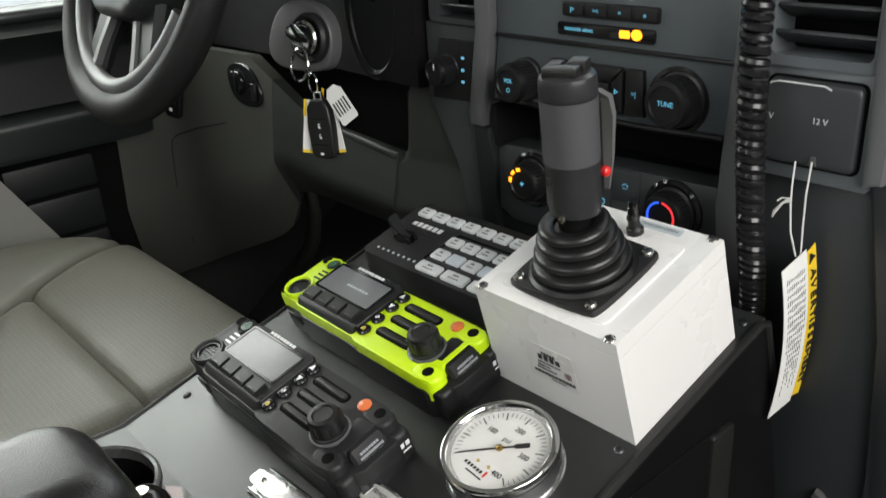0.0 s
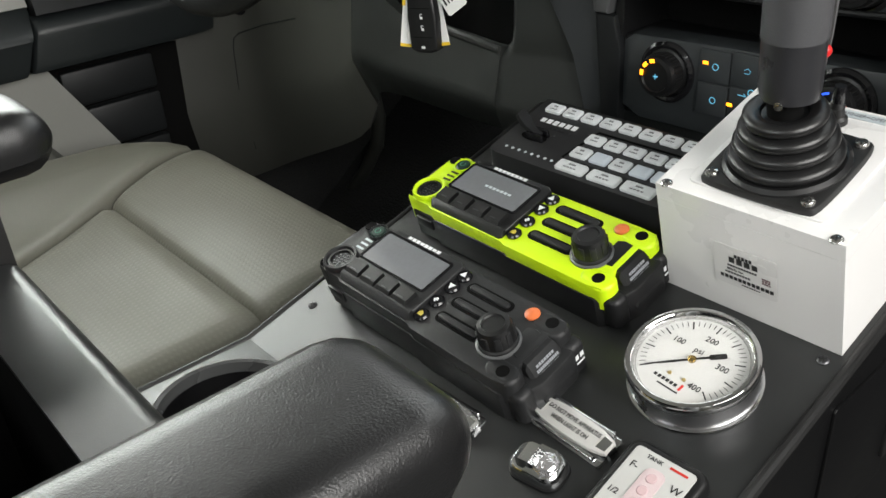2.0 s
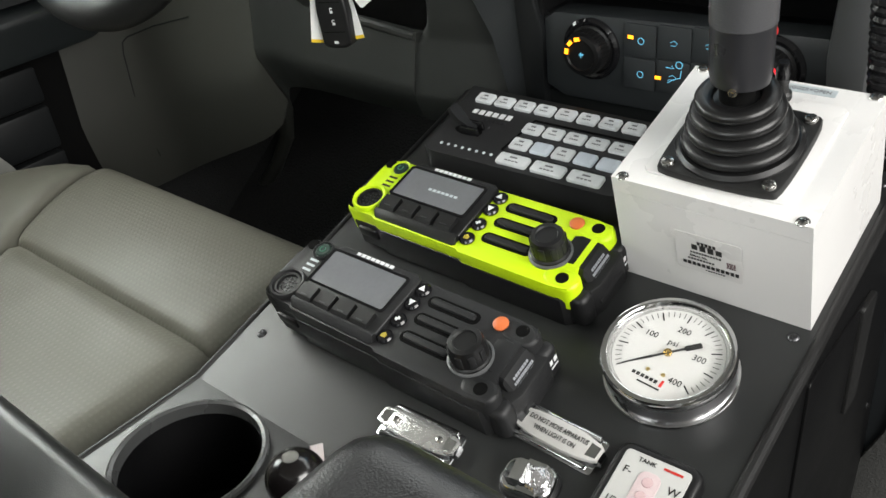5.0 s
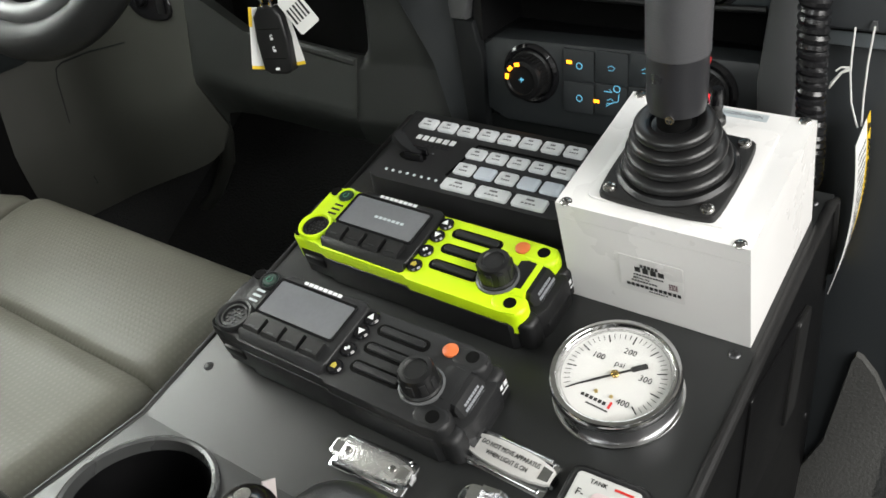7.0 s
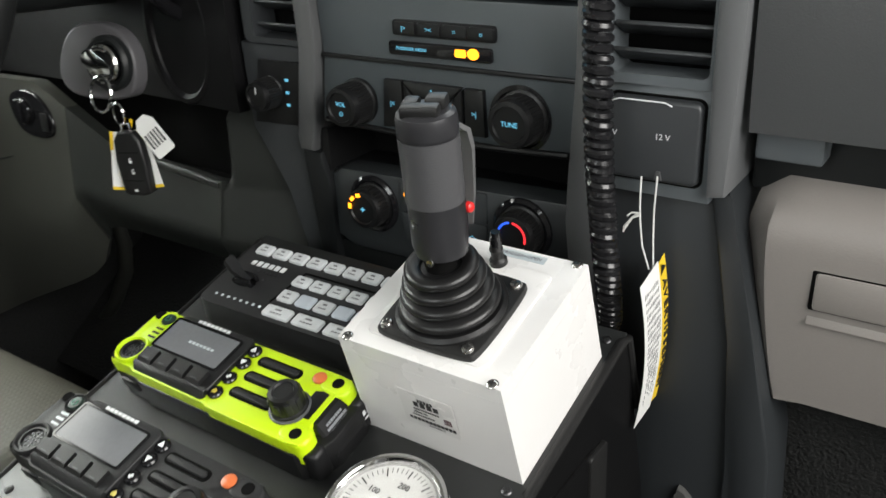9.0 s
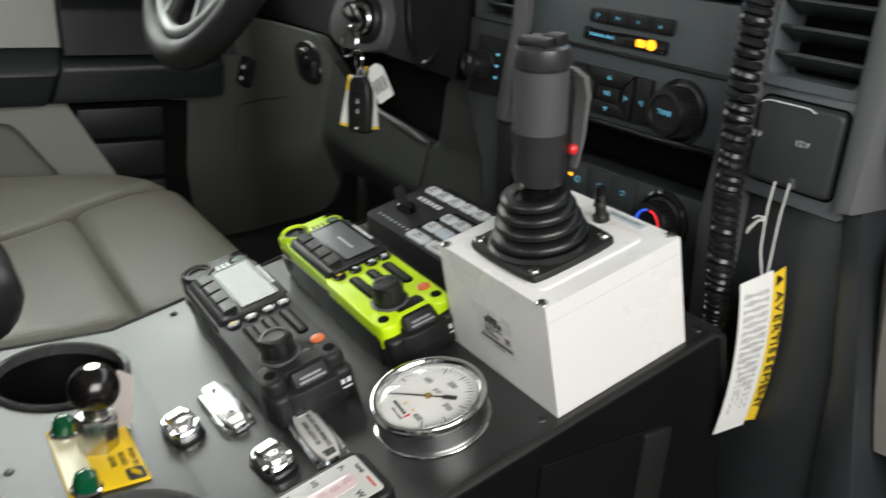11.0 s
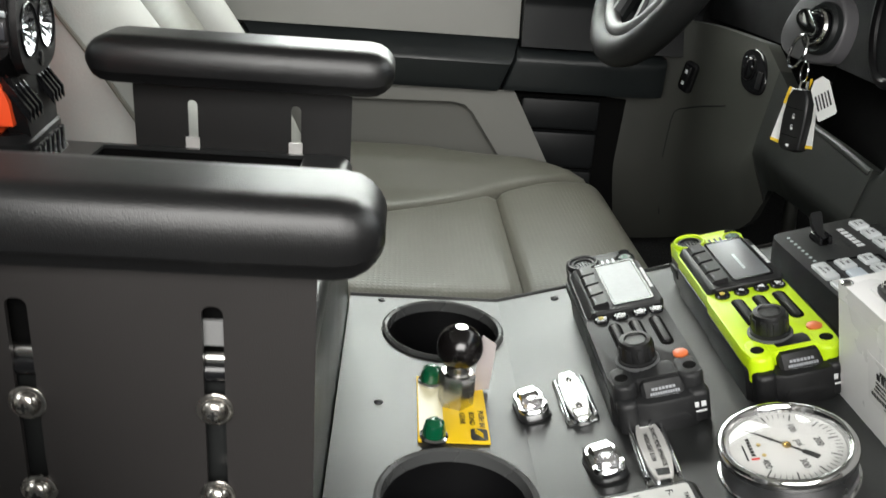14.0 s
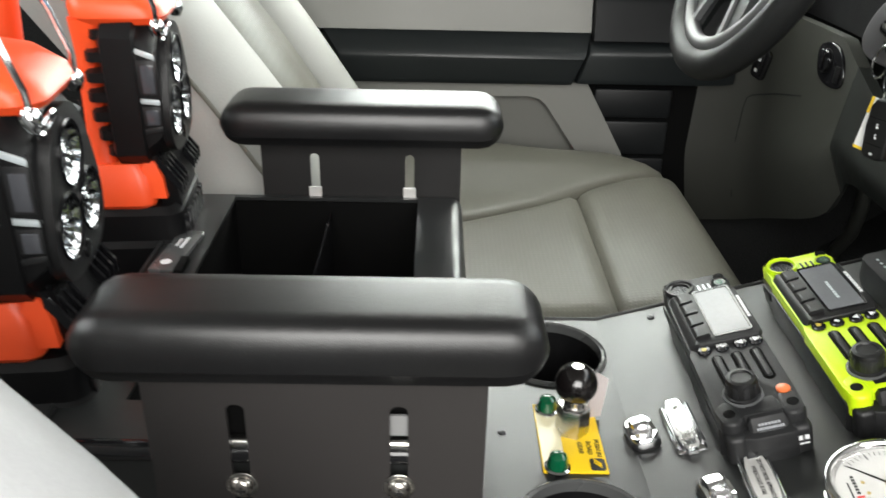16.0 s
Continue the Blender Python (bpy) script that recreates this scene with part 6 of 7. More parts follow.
part("lever_saddle", joined(box(0.0190, 0.0035, 0.0085, 0.0012, (-0.0645, -0.0050, 0.0335)), box(0.0190, 0.0035, 0.0085, 0.0012, (-0.0645, -0.0135, 0.0335))), M_GLOSS, siren, "glossy lever saddle")
part("slide_lever", bevel(loft([[(x + a * k, y + b * w, z + a * k * 0.9) for a, b in ((-0.0024, -1), (-0.0024, 1), (0.0024, 1), (0.0024, -1))] for x, y, z, w, k in ((-0.0620, -0.0092, 0.0325, 0.0034, 1.0), (-0.0700, -0.0088, 0.0365, 0.0032, 0.9), (-0.0770, -0.0075, 0.0415, 0.0050, 0.9), (-0.0845, -0.0050, 0.0475, 0.0052, 0.9), (-0.0865, -0.0044, 0.0492, 0.0038, 0.6))]), 0.0012, 2), M_RADIO, siren, "flat grey paddle lever")

# ---------------------------------------------------------------- joystick on its white box
jb = thing("joystick_box", deck(0.1285, 0.2945, 0), "white plastic enclosure with a label, screwed to the console", "enclosure")
BW, BD, BH = 0.1345, 0.1285, 0.0945
part("body", bevel(loft([[(x * k, y * k, z) for x, y in ((-BW / 2, -BD / 2), (BW / 2, -BD / 2), (BW / 2, BD / 2), (-BW / 2, BD / 2))] for k, z in ((1.0, 0.0004), (0.985, BH - 0.013))]), 0.0060, 5), M_WHITE, jb)
part("lid", bevel(loft([[(x * k, y * k, z) for x, y in ((-BW / 2, -BD / 2), (BW / 2, -BD / 2), (BW / 2, BD / 2), (-BW / 2, BD / 2))] for k, z in ((0.986, BH - 0.0126), (0.984, BH))]), 0.0040, 4), M_WHITE, jb)
part("lid_panel", prism(rrect(0.098, 0.096, 0.006, 5, cy=-0.004), BH - 0.0002, BH + 0.0017, 0.0006), M_WHITE, jb)
for sx in (-1, 1):
    for sy in (-1, 1):
        screw(jb, pose(sx * 0.0590, sy * 0.0605, BH, 0, 0, 30 * sx + 10 * sy), 0.0042, M_STEEL)
lab = part("label", prism(rrect(0.046, 0.036, 0.002), 0, 0.0004), mat("pale_label", (0.66, 0.65, 0.64), 0.3, 0, 600, 0.03, 0.03), jb, "pale printed label", at=pose(0.0000, -BD / 2 * 0.9895 - 0.0008, 0.0440, 90.6, 0, 0))
bars(blocks(-0.001, 0.0105, 0.0135, 0.0030, 5) + blocks(-0.001, 0.0062, 0.0225, 0.0052, 4) + blocks(-0.002, 0.0008, 0.0220, 0.0016, 11) + blocks(-0.0055, -0.0058, 0.0190, 0.0016, 9) + blocks(0.001, -0.0105, 0.0400, 0.0032, 12) + blocks(0.004, -0.0142, 0.014, 0.0010, 8), pose(0, 0, 0.0006), lab, M_INK, "label_print")
words("SERIAL No.", 0.0026, pose(-0.007, -0.0026, 0.0006), lab, M_INK)
bars(blocks(0.0155, -0.0050, 0.0065, 0.0014, 4) + blocks(0.0155, -0.0030, 0.0065, 0.0014, 3) + blocks(0.0155, -0.0010, 0.0065, 0.0014, 4), pose(0, 0, 0.0006), lab, mat("dark_red_print", (0.10, 0.04, 0.05), 0.5), "label_print")
strip = part("trigger_label", prism(rrect(0.040, 0.0075, 0.001), 0, 0.0003), M_STRIPE, jb, "silver label strip", at=pose(0.0160, 0.0565, BH + 0.0001))
words("TRIGGER=OPEN", 0.0046, pose(0, 0, 0.0004), strip, M_LEGEND)

joy = thing("joystick", deck(0.1285, 0.2815, BH + 0.0018, 0), "black joystick with ribbed rubber boot and trigger", "joystick")
fl = [(-0.0415, -0.034), (-0.035, -0.0405), (0.035, -0.0405), (0.0415, -0.034), (0.0415, 0.034), (0.035, 0.0405), (-0.035, 0.0405), (-0.0415, 0.034)]
part("flange", prism(softened(fl, 2), 0.0002, 0.0055, 0.0018, 2), M_RUBBER, joy)
for sx in (-1, 1):
    for sy in (-1, 1):
        screw(joy, pose(sx * 0.0330, sy * 0.0325, 0.0055, 0, 0, 20 * sx), 0.0046, M_STEEL, 0.0028)
prof = [(0.0400, 0.005), (0.0396, 0.0068), (0.0370, 0.0090)]
for rr, zc in ((0.0358, 0.0125), (0.0326, 0.0225), (0.0292, 0.0322), (0.0258, 0.0415)):
    prof += [(rr - 0.0070, zc - 0.0042)] + [(rr - 0.0048 + 0.0048 * math.cos(a), zc + 0.0042 * math.sin(a)) for a in [radians(-70 + 23 * i) for i in range(7)]]
prof += [(0.0190, 0.0455), (0.0150, 0.0440), (0.0140, 0.0420)]
part("boot", lathe(prof, 48), mat("satin_rubber", (0.0075, 0.0075, 0.0078), 0.34, 0, 700, 0.15, 0.2, 12), joy, "bellows rubber boot")
part("pivot", lathe([(0.0110, 0.040), (0.0105, 0.052)], 20), M_SHADE, joy)
# the grip leans back from the slope, almost plumb
GRIP = pose(0.001, 0.001, 0.044, -9.9, 0.5, 0)
grip = part("grip", loft([[(a * k, b * k * 1.05 + dy, z) for a, b in oval(0.0187, 0.0176, 40)] for k, z, dy in ((0.74, 0.006, 0.003), (0.94, 0.0085, 0.001), (1.0, 0.016, 0.0), (1.0, 0.030, 0.0), (1.0, 0.0905, 0.0), (1.03, 0.0913, 0.0), (1.04, 0.093, 0.0), (1.03, 0.102, 0.0), (0.99, 0.1050, 0.0), (0.86, 0.1068, 0.0))]), M_ALU, joy, "black grip", at=GRIP)
sleeve = []
for i in range(26):
    sleeve += [(0.02184, 0.0465 + i * 0.0017), (0.02196, 0.0470 + i * 0.0017), (0.02196, 0.0478 + i * 0.0017)]
part("grip_sleeve", lathe(sleeve, 48), mat("ribbed_grip", (0.085, 0.085, 0.090), 0.34, 0.3), grip, "fine ribbed grip sleeve", at=Matrix.Diagonal((0.880, 0.872, 1, 1)))
part("top_rocker", box(0.024, 0.011, 0.008, 0.002, (-0.001, -0.008, 0.1085)), M_RUBBER, grip, at=pose(0, 0, 0, 0, 0, 20))
part("top_rocker", box(0.013, 0.013, 0.010, 0.002, (0.006, 0.006, 0.1085)), M_RUBBER, grip, at=pose(0, 0, 0, 0, 0, 20))
part("top_rocker", box(0.010, 0.015, 0.006, 0.002, (-0.011, 0.007, 0.1075)), M_RUBBER, grip, at=pose(0, 0, 0, 0, 0, 20))
part("trigger", bevel(loft([[(x, y0 + dy, z) for x, dy in ((-0.006, 0), (0.006, 0), (0.005, d), (-0.005, d))] for z, y0, d in ((0.014, 0.0300, 0.003), (0.034, 0.0345, 0.004), (0.066, 0.0370, 0.005), (0.080, 0.0330, 0.006), (0.088, 0.022, 0.006))]), 0.0012, 2), mat("grey_trigger", (0.11, 0.11, 0.112), 0.40), grip, "grey trigger lever")
part("trigger_housing", box(0.014, 0.012, 0.070, 0.003, (0, 0.020, 0.047)), M_BLACK, grip)
part("red_button", lathe([(0.0040, 0), (0.0037, 0.003), (0.0022, 0.0044), (0, 0.0048)], 18, (0.0065, 0.0250, 0.030), "x"), mat("red_button_plastic", (0.60, 0.02, 0.02), 0.3), grip, "small red button")
part("set_screw", lathe([(0.0028, 0), (0.0028, 0.0012), (0.0014, 0.0012), (0, 0.0006)], 14, (0.003, -0.0170, 0.009), "y"), M_STEEL, grip)
tg = thing("toggle_switch", deck(0.1335, 0.3370, BH + 0.0016), "small black booted toggle switch on the white box", "switch")
part("boot", lathe([(0.0066, 0.0), (0.0066, 0.004), (0.0048, 0.006), (0.0044, 0.011), (0.0052, 0.0135), (0.0040, 0.017)], 20), M_RUBBER, tg)
part("lever", tube([(0, 0, 0.011), (0.0004, 0.001, 0.020), (0.001, 0.002, 0.028)], [0.0042, 0.0047, 0.0036], 12), M_GLOSS, tg)

# ---------------------------------------------------------------- arm rests on slotted plates, storage bin
BIN0, BIN1, BINZ = -0.176, 0.203, 0.150
bin_ = thing("storage_bin", pose(0, 0, 0), "black steel storage bin with two compartments behind the console", "storage bin")
# painted darker than the rim, as this wall faces away from the light
part("front_wall", span(BIN0, BIN1, -0.0385, -0.0355, -0.40, BINZ - 0.012), M_SIDE_SHADE, bin_)
part("front_bend", tube([(BIN0, -0.0475, BINZ - 0.0120), (BIN1, -0.0475, BINZ - 0.0120)], 0.0120, 28), M_CONSOLE, bin_)
part("side_wall", span(BIN1 - 0.003, BIN1, -0.46, -0.040, -0.40, BINZ - 0.003), M_CONSOLE, bin_)
part("side_wall", span(BIN0, BIN0 + 0.003, -0.46, -0.040, -0.40, BINZ - 0.003), M_CONSOLE, bin_)
part("rear_wall", span(BIN0, BIN1, -0.463, -0.460, -0.40, BINZ - 0.003), M_CONSOLE, bin_)
part("top_rim", prism([(BIN0, -0.300), (BIN1, -0.300), (BIN1, -0.0475), (BIN0, -0.0475)], BINZ - 0.003, BINZ + 0.0002, holes=[[(BIN0 + 0.006, -0.258), (BIN0 + 0.006, -0.079), (BIN1 - 0.045, -0.079), (BIN1 - 0.045, -0.258)]]), M_CONSOLE, bin_)
# shade under the lanterns is put into this deck's colour
part("rear_deck", span(BIN0, BIN1, -0.460, -0.3005, 0.118, 0.121), M_SIDE_SHADE, bin_)
part("deck_riser", span(BIN0 + 0.004, BIN1 - 0.004, -0.3035, -0.3005, 0.119, BINZ - 0.0005), M_CONSOLE, bin_)
# inside of the bin in near black, so its depth shade is painted
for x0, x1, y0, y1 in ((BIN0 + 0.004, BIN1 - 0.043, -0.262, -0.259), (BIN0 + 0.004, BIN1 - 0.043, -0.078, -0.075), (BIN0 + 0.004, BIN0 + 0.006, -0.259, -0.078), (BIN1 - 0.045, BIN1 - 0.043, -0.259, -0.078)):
    part("well_wall", span(x0, x1, y0, y1, -0.12, BINZ - 0.004), M_SHADE, bin_)
part("well_floor", span(BIN0 + 0.004, BIN1 - 0.043, -0.262, -0.075, -0.123, -0.120), M_SHADE, bin_)
part("side_bend", tube([(BIN1 + 0.001, -0.300, BINZ - 0.0015), (BIN1 + 0.001, -0.050, BINZ - 0.0015)], 0.0065, 16), M_GLOSS, bin_)
part("rear_rail", tube([(BIN0, -0.300, 0.1505), (BIN1, -0.300, 0.1505)], 0.002, 8), M_CONSOLE, bin_)
part("divider", span(BIN0 + 0.006, BIN1 - 0.046, -0.1660, -0.1640, -0.115, 0.135), M_GLOSS, bin_)
card = thing("adapter_card", pose(-0.045, -0.280, BINZ), "grey plastic adapter lying on the bin rim", "adapter")
part("body", box(0.075, 0.022, 0.005, 0.0015, (0, 0, 0.003), 2), M_RING, card, at=pose(0, 0, 0, 0, 0, -6))
part("sticker", lathe([(0.0045, 0), (0.0045, 0.0003), (0, 0.0003)], 20, (0.024, -0.003, 0.0056)), M_TEXT, card)
bars([(-0.012, 0.002, 0.020, 0.003), (-0.012, -0.003, 0.014, 0.002)], pose(0, 0, 0.0057, 0, 0, -6), card, M_TEXT)
part("slot", box(0.026, 0.007, 0.006, 0.001, (0.026, 0.010, 0.003)), M_SHADE, card)


M_ZINC = mat("bronze_zinc", (0.58, 0.55, 0.51), 0.24, 1, 500, 0.12, 0.12, 90)
HALF = [(0.018, 0.0195), (0.0262, 0.0190), (0.0318, 0.0165), (0.0355, 0.0115), (0.0378, 0.0040), (0.0382, -0.0040), (0.0376, -0.0100), (0.0362, -0.0112), (0.0336, -0.0184), (0.0300, -0.0196), (0.0040, -0.0198)]
PAD = HALF + [(-x, z) for x, z in HALF[::-1]]


def arm_rest(x, outer, label, inset, wide, top):
    """A padded arm rest on a plate with two slots; outer: which way the bolts face."""
    a = thing("arm_rest", pose(x, 0, 0), label, "arm rest", "console arm rests")
    z0, z1 = 0.056, 0.2125
    back = 0.0 if outer > 0 else -0.0055
    rows = (-0.082 + back, -0.1745 + back)
    slots = [rrect(0.0105 if outer > 0 else 0.0090, 0.128, 0.0045, 5, cx=y, cy=0.124 - back) for y in rows]
    # the driver-side plate is painted darker, as the shaded one of the pair
    part("plate", moved(prism([(-0.226 + back, z0), (-0.032 + back, z0), (-0.032 + back, z1), (-0.226 + back, z1)], -0.0015, 0.0015, holes=slots), YZ), M_SHEET if outer > 0 else M_SHEET_SHADE, a, "black slotted plate")
    rings = []
    ends = [(-math.cos(radians(q)), math.sin(radians(q))) for q in (8, 20, 34, 50, 68, 90)]
    for y, k in [(-0.2385 + 0.0230 * c, sn) for c, sn in ends] + [(-0.14, 1.0)] + [(-0.0230 - 0.0230 * c, sn) for c, sn in ends[::-1]]:
        rings.append([(px * wide * (0.58 + 0.42 * k) + inset, y, top + pz * k) for px, pz in PAD])
    part("pad", loft(rings), M_PAD, a, "black grained vinyl pad", 32)
    for y in rows:
        for z in (0.130, 0.076):
            b = part("bolt", moved(lathe([(0.0094, 0), (0.0094, 0.0010), (0.0086, 0.0015), (0.0070, 0.0016), (0.0069, 0.0026), (0.0058, 0.0046), (0.0034, 0.0060), (0, 0.0064)], 32), pose(outer * 0.0015, y, z, 0, 90 * outer, 0)), M_ZINC, a, "zinc bolt and washer")
            part("cross_slot", joined(box(0.0008, 0.0054, 0.0012, 0, (outer * 0.0077, y, z)), box(0.0008, 0.0012, 0.0054, 0, (outer * 0.0078, y, z))), M_INK, b, at=pose(0, 0, 0))
        if outer < 0:
            part("slot_bracket", span(0.003, 0.005, y - 0.0062, y + 0.0062, 0.143, 0.160), M_PLATE, a, "bright bracket behind the slot")
        else:
            part("slot_roller", moved(lathe([(0.0045, -0.008), (0.0045, 0.008)], 16, axis="y"), pose(-0.0062, y, 0.1555)), M_STEEL, a, "bright roller")
            # added near-black strip that makes the slot look shaded
            part("slot_shade", span(-0.0125, -0.0110, y - 0.010, y + 0.010, 0.062, 0.190), M_SHADE, a)
            if y > -0.1:
                part("slot_bracket", span(-0.005, -0.003, y - 0.0062, y + 0.0062, 0.164, 0.178), M_DULL, a, "dull grey bracket behind the slot")
    return a


arm_rest(0.2100, 1, "black vinyl padded arm rest on a slotted steel plate, passenger side", -0.020, 0.9, 0.2275)
arm_rest(-0.1800, -1, "black vinyl padded arm rest on a slotted steel plate, driver's side", 0.004, 1.0, 0.2325)


# ---------------------------------------------------------------- lanterns in their chargers
def octagon(w, h, fw, fh):
    return [(w, -fh), (w, fh), (fw, h), (-fw, h), (-w, fh), (-w, -fh), (-fw, -h), (fw, -h)]


M_REFLECT = mat("faceted_reflector", (0.78, 0.79, 0.81), 0.14, 1, 220, 0.5, 0.2, 130, dist=0.002)


def lantern(x, label):
    l = thing("lantern", pose(x, -0.3365, 0.1215, 0, 0, 5.5), label, "flashlight", "lanterns on the rear deck")
    base = part("charger_base", bevel(loft([[(a, b - 0.004, z) for a, b in rrect(w, d, 0.014, 3)] for w, d, z in ((0.116, 0.124, 0.0), (0.116, 0.124, 0.026), (0.106, 0.112, 0.031), (0.104, 0.110, 0.054), (0.094, 0.100, 0.060))]), 0.001, 1), M_LBLACK, l, "black charger base")
    part("charger_rib", joined(*[span(-0.034 + i * 0.0135, -0.027 + i * 0.0135, 0.042, 0.0550, 0.028, 0.050, 0.001) for i in range(6)]), M_GLOSS, base)
    part("foot", bevel(loft([[(a, b + y0, z) for a, b in rrect(w, d, 0.010, 3)] for w, d, y0, z in ((0.094, 0.050, 0.002, 0.058), (0.102, 0.054, 0.003, 0.063), (0.100, 0.052, 0.002, 0.086), (0.088, 0.044, 0.000, 0.098))]), 0.0015, 1), M_ORANGE2, l, "orange base")
    for s in (-1, 1):
        part("toe", bevel(loft([[(s * 0.040 + a * k, 0.028 + b * k, z) for a, b in ((-0.007, -0.012), (0.007, -0.012), (0.007, 0.012), (-0.007, 0.012))] for z, k in ((0.068, 1.0), (0.086, 0.85), (0.100, 0.35))]), 0.0012, 1), M_ORANGE2, l, "orange front toe")
    Z = 0.157
    head = part("head", bevel(loft([[(a, y, Z + b) for a, b in octagon(*o)] for y, o in ((0.002, (0.046, 0.053, 0.038, 0.044)), (0.005, (0.051, 0.058, 0.043, 0.049)), (0.029, (0.052, 0.059, 0.042, 0.048)), (0.0305, (0.0495, 0.0565, 0.037, 0.043)), (0.0425, (0.0490, 0.0540, 0.024, 0.034)), (0.0445, (0.0475, 0.0520, 0.020, 0.029)))]), 0.0012, 2), M_LBLACK, l, "black octagonal lamp head")
    part("head_core", loft([[(a, y, Z + b) for a, b in octagon(0.018, 0.046, 0.010, 0.038)] for y in (-0.016, 0.012)]), M_SHADE, head)
    for i in range(7):
        z = -0.052 + i * 0.0162
        w = 0.0505 - 0.0085 * max(0, (abs(z + 0.004) - 0.030) / 0.020)
        tip = -0.0120 + 0.0075 * abs(z / 0.052) ** 2
        part("cooling_fin", bevel(loft([[(sx * w * k, y, Z + z + dz) for sx, dz in ((-1, 0), (1, 0), (1, 0.0078), (-1, 0.0078))] for y, k in ((tip, 0.86), (tip + 0.004, 0.97), (0.0135, 1.0))]), 0.0008, 1), M_LBLACK, head)
    LENSES = ((0.0, 0.0205), (0.0222, -0.0185), (-0.0222, -0.0185))
    outline = softened([(0.049, -0.038), (0.049, -0.004), (0.025, 0.051), (-0.025, 0.051), (-0.049, -0.004), (-0.049, -0.038), (-0.028, -0.055), (0.028, -0.055)], 2)
    part("front_face", moved(prism([(a, -b) for a, b in outline[::-1]], 0, 0.0075, 0, holes=[oval(0.0199, 0.0199, 32, a, -b) for a, b in LENSES]), pose(0, 0.0440, Z, -90, 0, 0)), M_BLACK, head, "black front face round the lenses")
    for a, b in LENSES:
        part("lens_rim", moved(lathe([(0.0199, 0.0060), (0.0212, 0.0064), (0.0211, 0.0088), (0.0203, 0.0092), (0.0197, 0.0080)], 32, cap=False), pose(a, 0.0440, Z + b, -90, 0, 0)), M_GLOSS, head)
        part("reflector", moved(petals(0.0198, 0.0060), pose(a, 0.0512, Z + b, -90, 0, 0)), M_REFLECT, head, "bright faceted reflector", 4)
    part("face_badge", moved(lathe([(0.0060, 0), (0.0060, 0.0010), (0.0050, 0.0014), (0, 0.0014)], 20), pose(0, 0.0515, Z - 0.0440, -90, 0, 0)), M_GLOSS, head)
    for s in (-1, 1):
        for z, tilt in ((0.0355, -22), (-0.0030, -6), (-0.0270, 10)):
            part("silver_stripe" if z > -0.02 else "side_rung", box(0.0022, 0.0165, 0.0042, 0.0005), M_STRIPE if z > -0.02 else M_RADIO, head, at=pose(s * 0.0497, 0.0380, Z + z, 0, 0, 0) @ pose(0, 0, 0, tilt, 0, 0))
        for z, hgt in ((0.0165, 0.029), (-0.0150, 0.016)):
            part("side_panel", box(0.0020, 0.0150, hgt, 0.0006), M_RADIO, head, at=pose(s * 0.0494, 0.0375, Z + z))
            part("panel_window", box(0.0020, 0.0100, hgt * 0.80, 0.0006), mat("dark_smoke_window", (0.060, 0.062, 0.070), 0.18, 0, 600, 0.02, 0.1), head, at=pose(s * 0.0502, 0.0382, Z + z - 0.001))
        for y in (0.0298, 0.0455):
            part("panel_edge", box(0.0016, 0.0016, 0.074, 0.0003), M_LBLACK, head, at=pose(s * 0.0500, y, Z + 0.001))
        for i in range(4):
            part("lower_rib", bevel(loft([[(s * (0.046 - i * 0.0095) + a, y, z0 + b) for a, b in ((-0.0016, 0), (0.0016, 0), (0.0016, 0.010), (-0.0016, 0.010))] for y, z0 in ((0.036, Z - 0.060), (0.054, Z - 0.086))]), 0.0005, 1), M_GLOSS, head)
    part("front_latch", bevel(loft([[(a, y0 + b, z) for a, b in ((-w, 0), (w, 0), (w, 0.016), (-w, 0.016))] for w, y0, z in ((0.034, 0.034, 0.046), (0.040, 0.032, 0.075), (0.040, 0.024, 0.104))]), 0.002, 2), M_LBLACK, l, "black front latch")
    part("spine", bevel(loft([[(a, b - 0.013 + y0, z) for a, b in rrect(w, d, 0.008, 3)] for w, d, y0, z in ((0.090, 0.026, 0.004, 0.078), (0.072, 0.020, 0.0, 0.112), (0.066, 0.018, 0.0, 0.186), (0.080, 0.026, 0.004, 0.218))]), 0.001, 1), M_ORANGE2, l, "orange back spine")
    part("top_shell", bevel(loft([[(a, y0 + b * d / 0.10, z) for a, b in rrect(w, 0.10, 0.022, 5)] for w, y0, d, z in ((0.076, 0.016, 0.068, 0.213), (0.086, 0.016, 0.076, 0.219), (0.086, 0.014, 0.074, 0.226), (0.074, 0.007, 0.058, 0.237), (0.050, -0.002, 0.036, 0.243))]), 0.001, 1), M_ORANGE2, l, "orange top shell")
    part("handle", tube([(0, -0.020, 0.236), (0, -0.034, 0.252), (0, -0.060, 0.254), (0, -0.082, 0.238), (0, -0.086, 0.190), (0, -0.078, 0.120), (0, -0.050, 0.092), (0, -0.016, 0.088)], [0.017, 0.017, 0.016, 0.016, 0.016, 0.016, 0.016, 0.017], 14), M_ORANGE2, l, "orange carrying handle")
    bail = [(0.040, 0.048, 0.214), (0.043, 0.048, 0.228), (0.043, 0.040, 0.254), (0.036, 0.032, 0.278), (0.018, 0.028, 0.290), (0.0, 0.027, 0.292), (-0.018, 0.028, 0.290), (-0.036, 0.032, 0.278), (-0.043, 0.040, 0.254), (-0.043, 0.048, 0.228), (-0.040, 0.048, 0.214)]
    part("wire_bail", tube(bail, 0.0020, 8), M_CHROME, l, "bright steel wire bail")
    for s in (-1, 1):
        part("bail_lug", lathe([(0.0040, -0.002), (0.0064, 0.003), (0.0064, 0.007), (0.0040, 0.011), (0, 0.012)], 16, (s * 0.041, 0.048, 0.207)), M_CHROME, l)
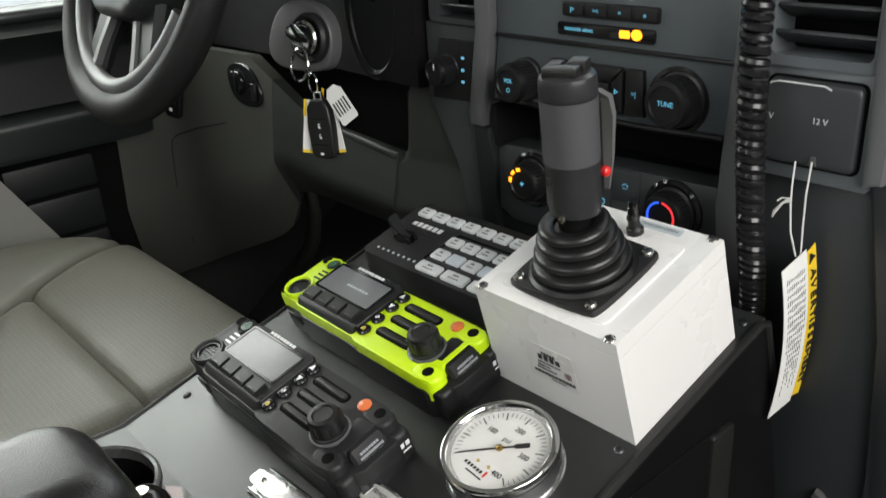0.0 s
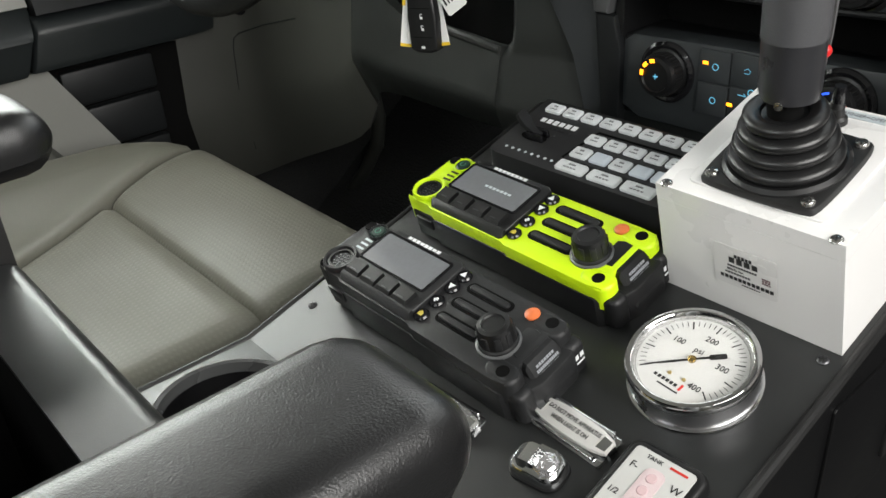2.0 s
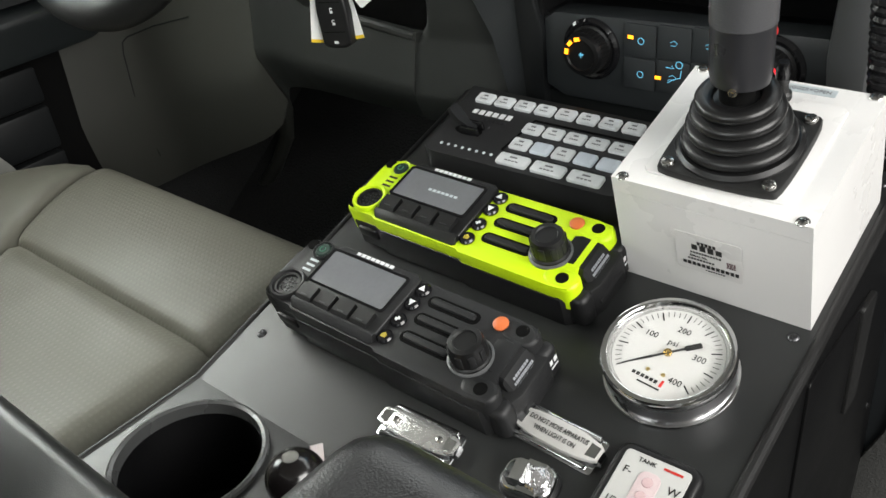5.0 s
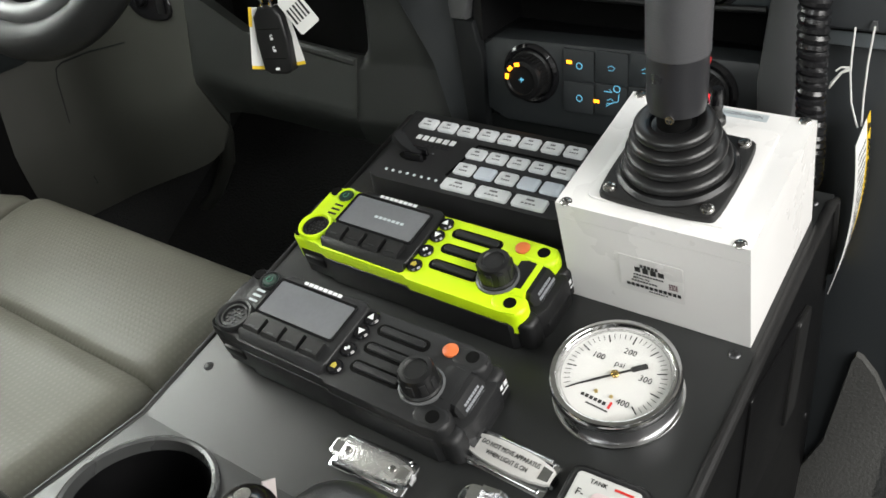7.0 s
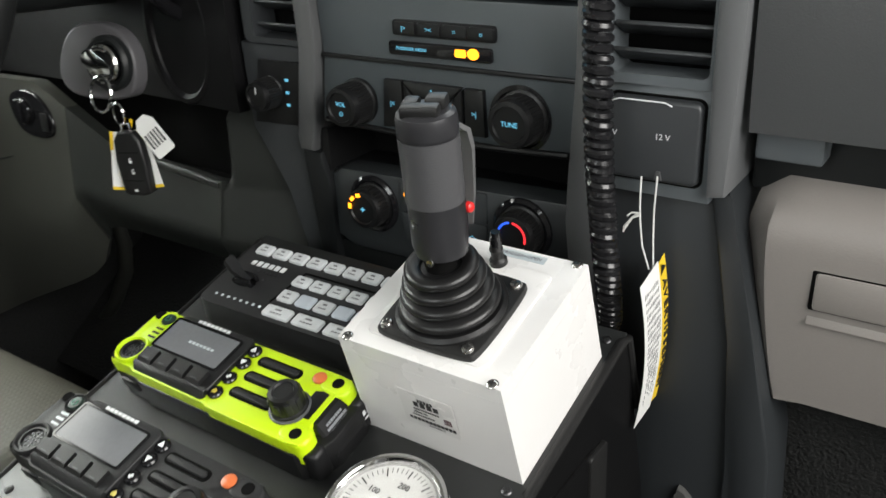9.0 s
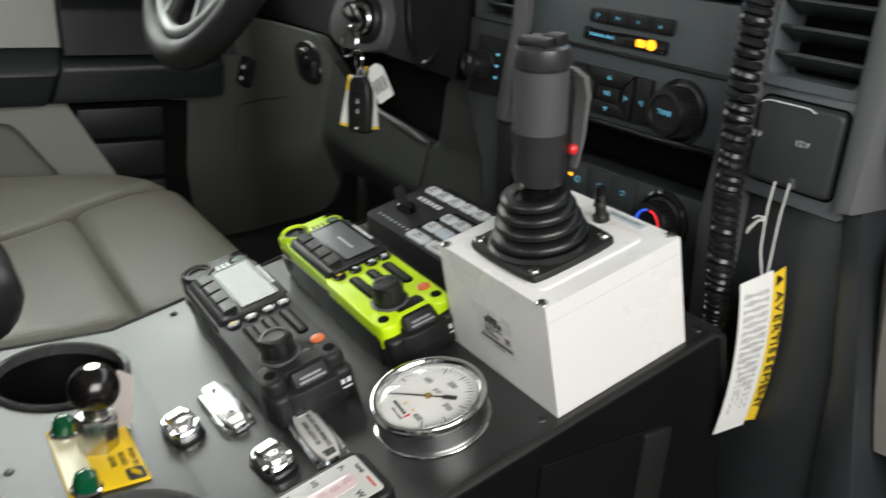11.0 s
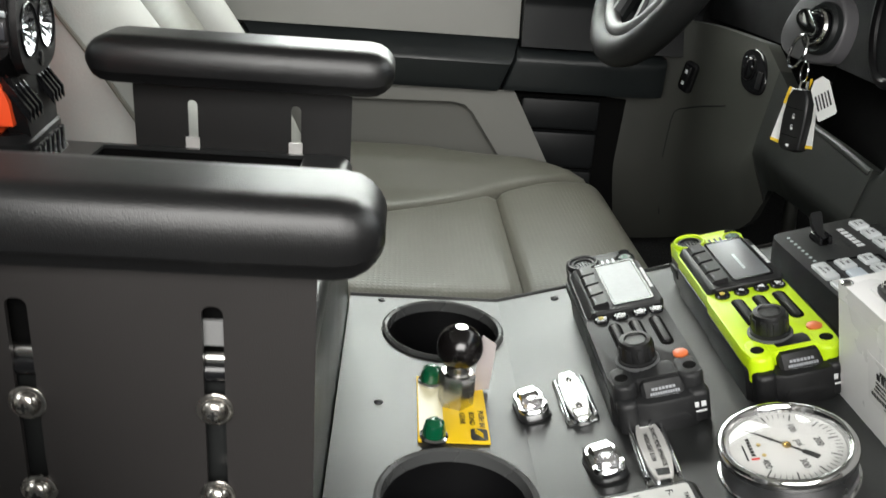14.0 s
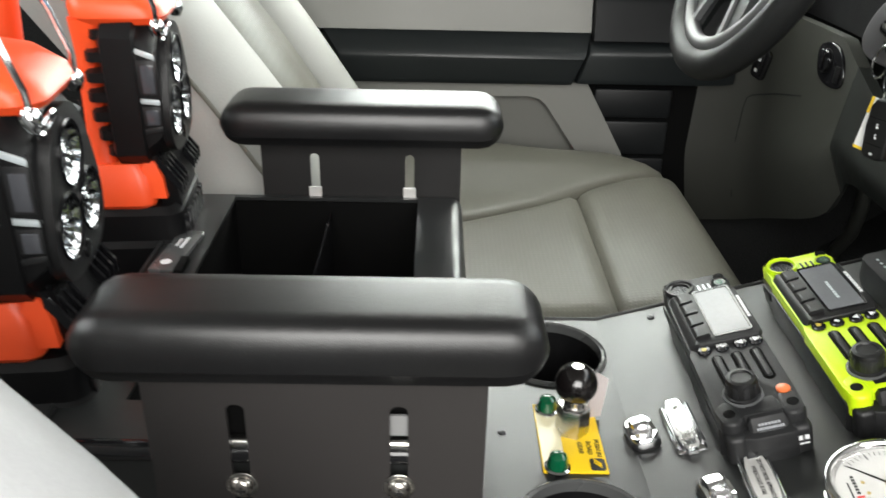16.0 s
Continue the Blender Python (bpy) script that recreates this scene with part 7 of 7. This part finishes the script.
    part("split_ring", tube([(0.030 + 0.013 * math.cos(a), 0.052 + 0.004 * math.sin(a), 0.206 + 0.007 * math.sin(a)) for a in [2 * math.pi * i / 22 for i in range(22)]], 0.0012, 6, True), M_CHROME, l)
    return l


lantern(0.1160, "orange and black rechargeable lantern on its charger, passenger side")
lantern(-0.1160, "orange and black rechargeable lantern on its charger, driver's side")
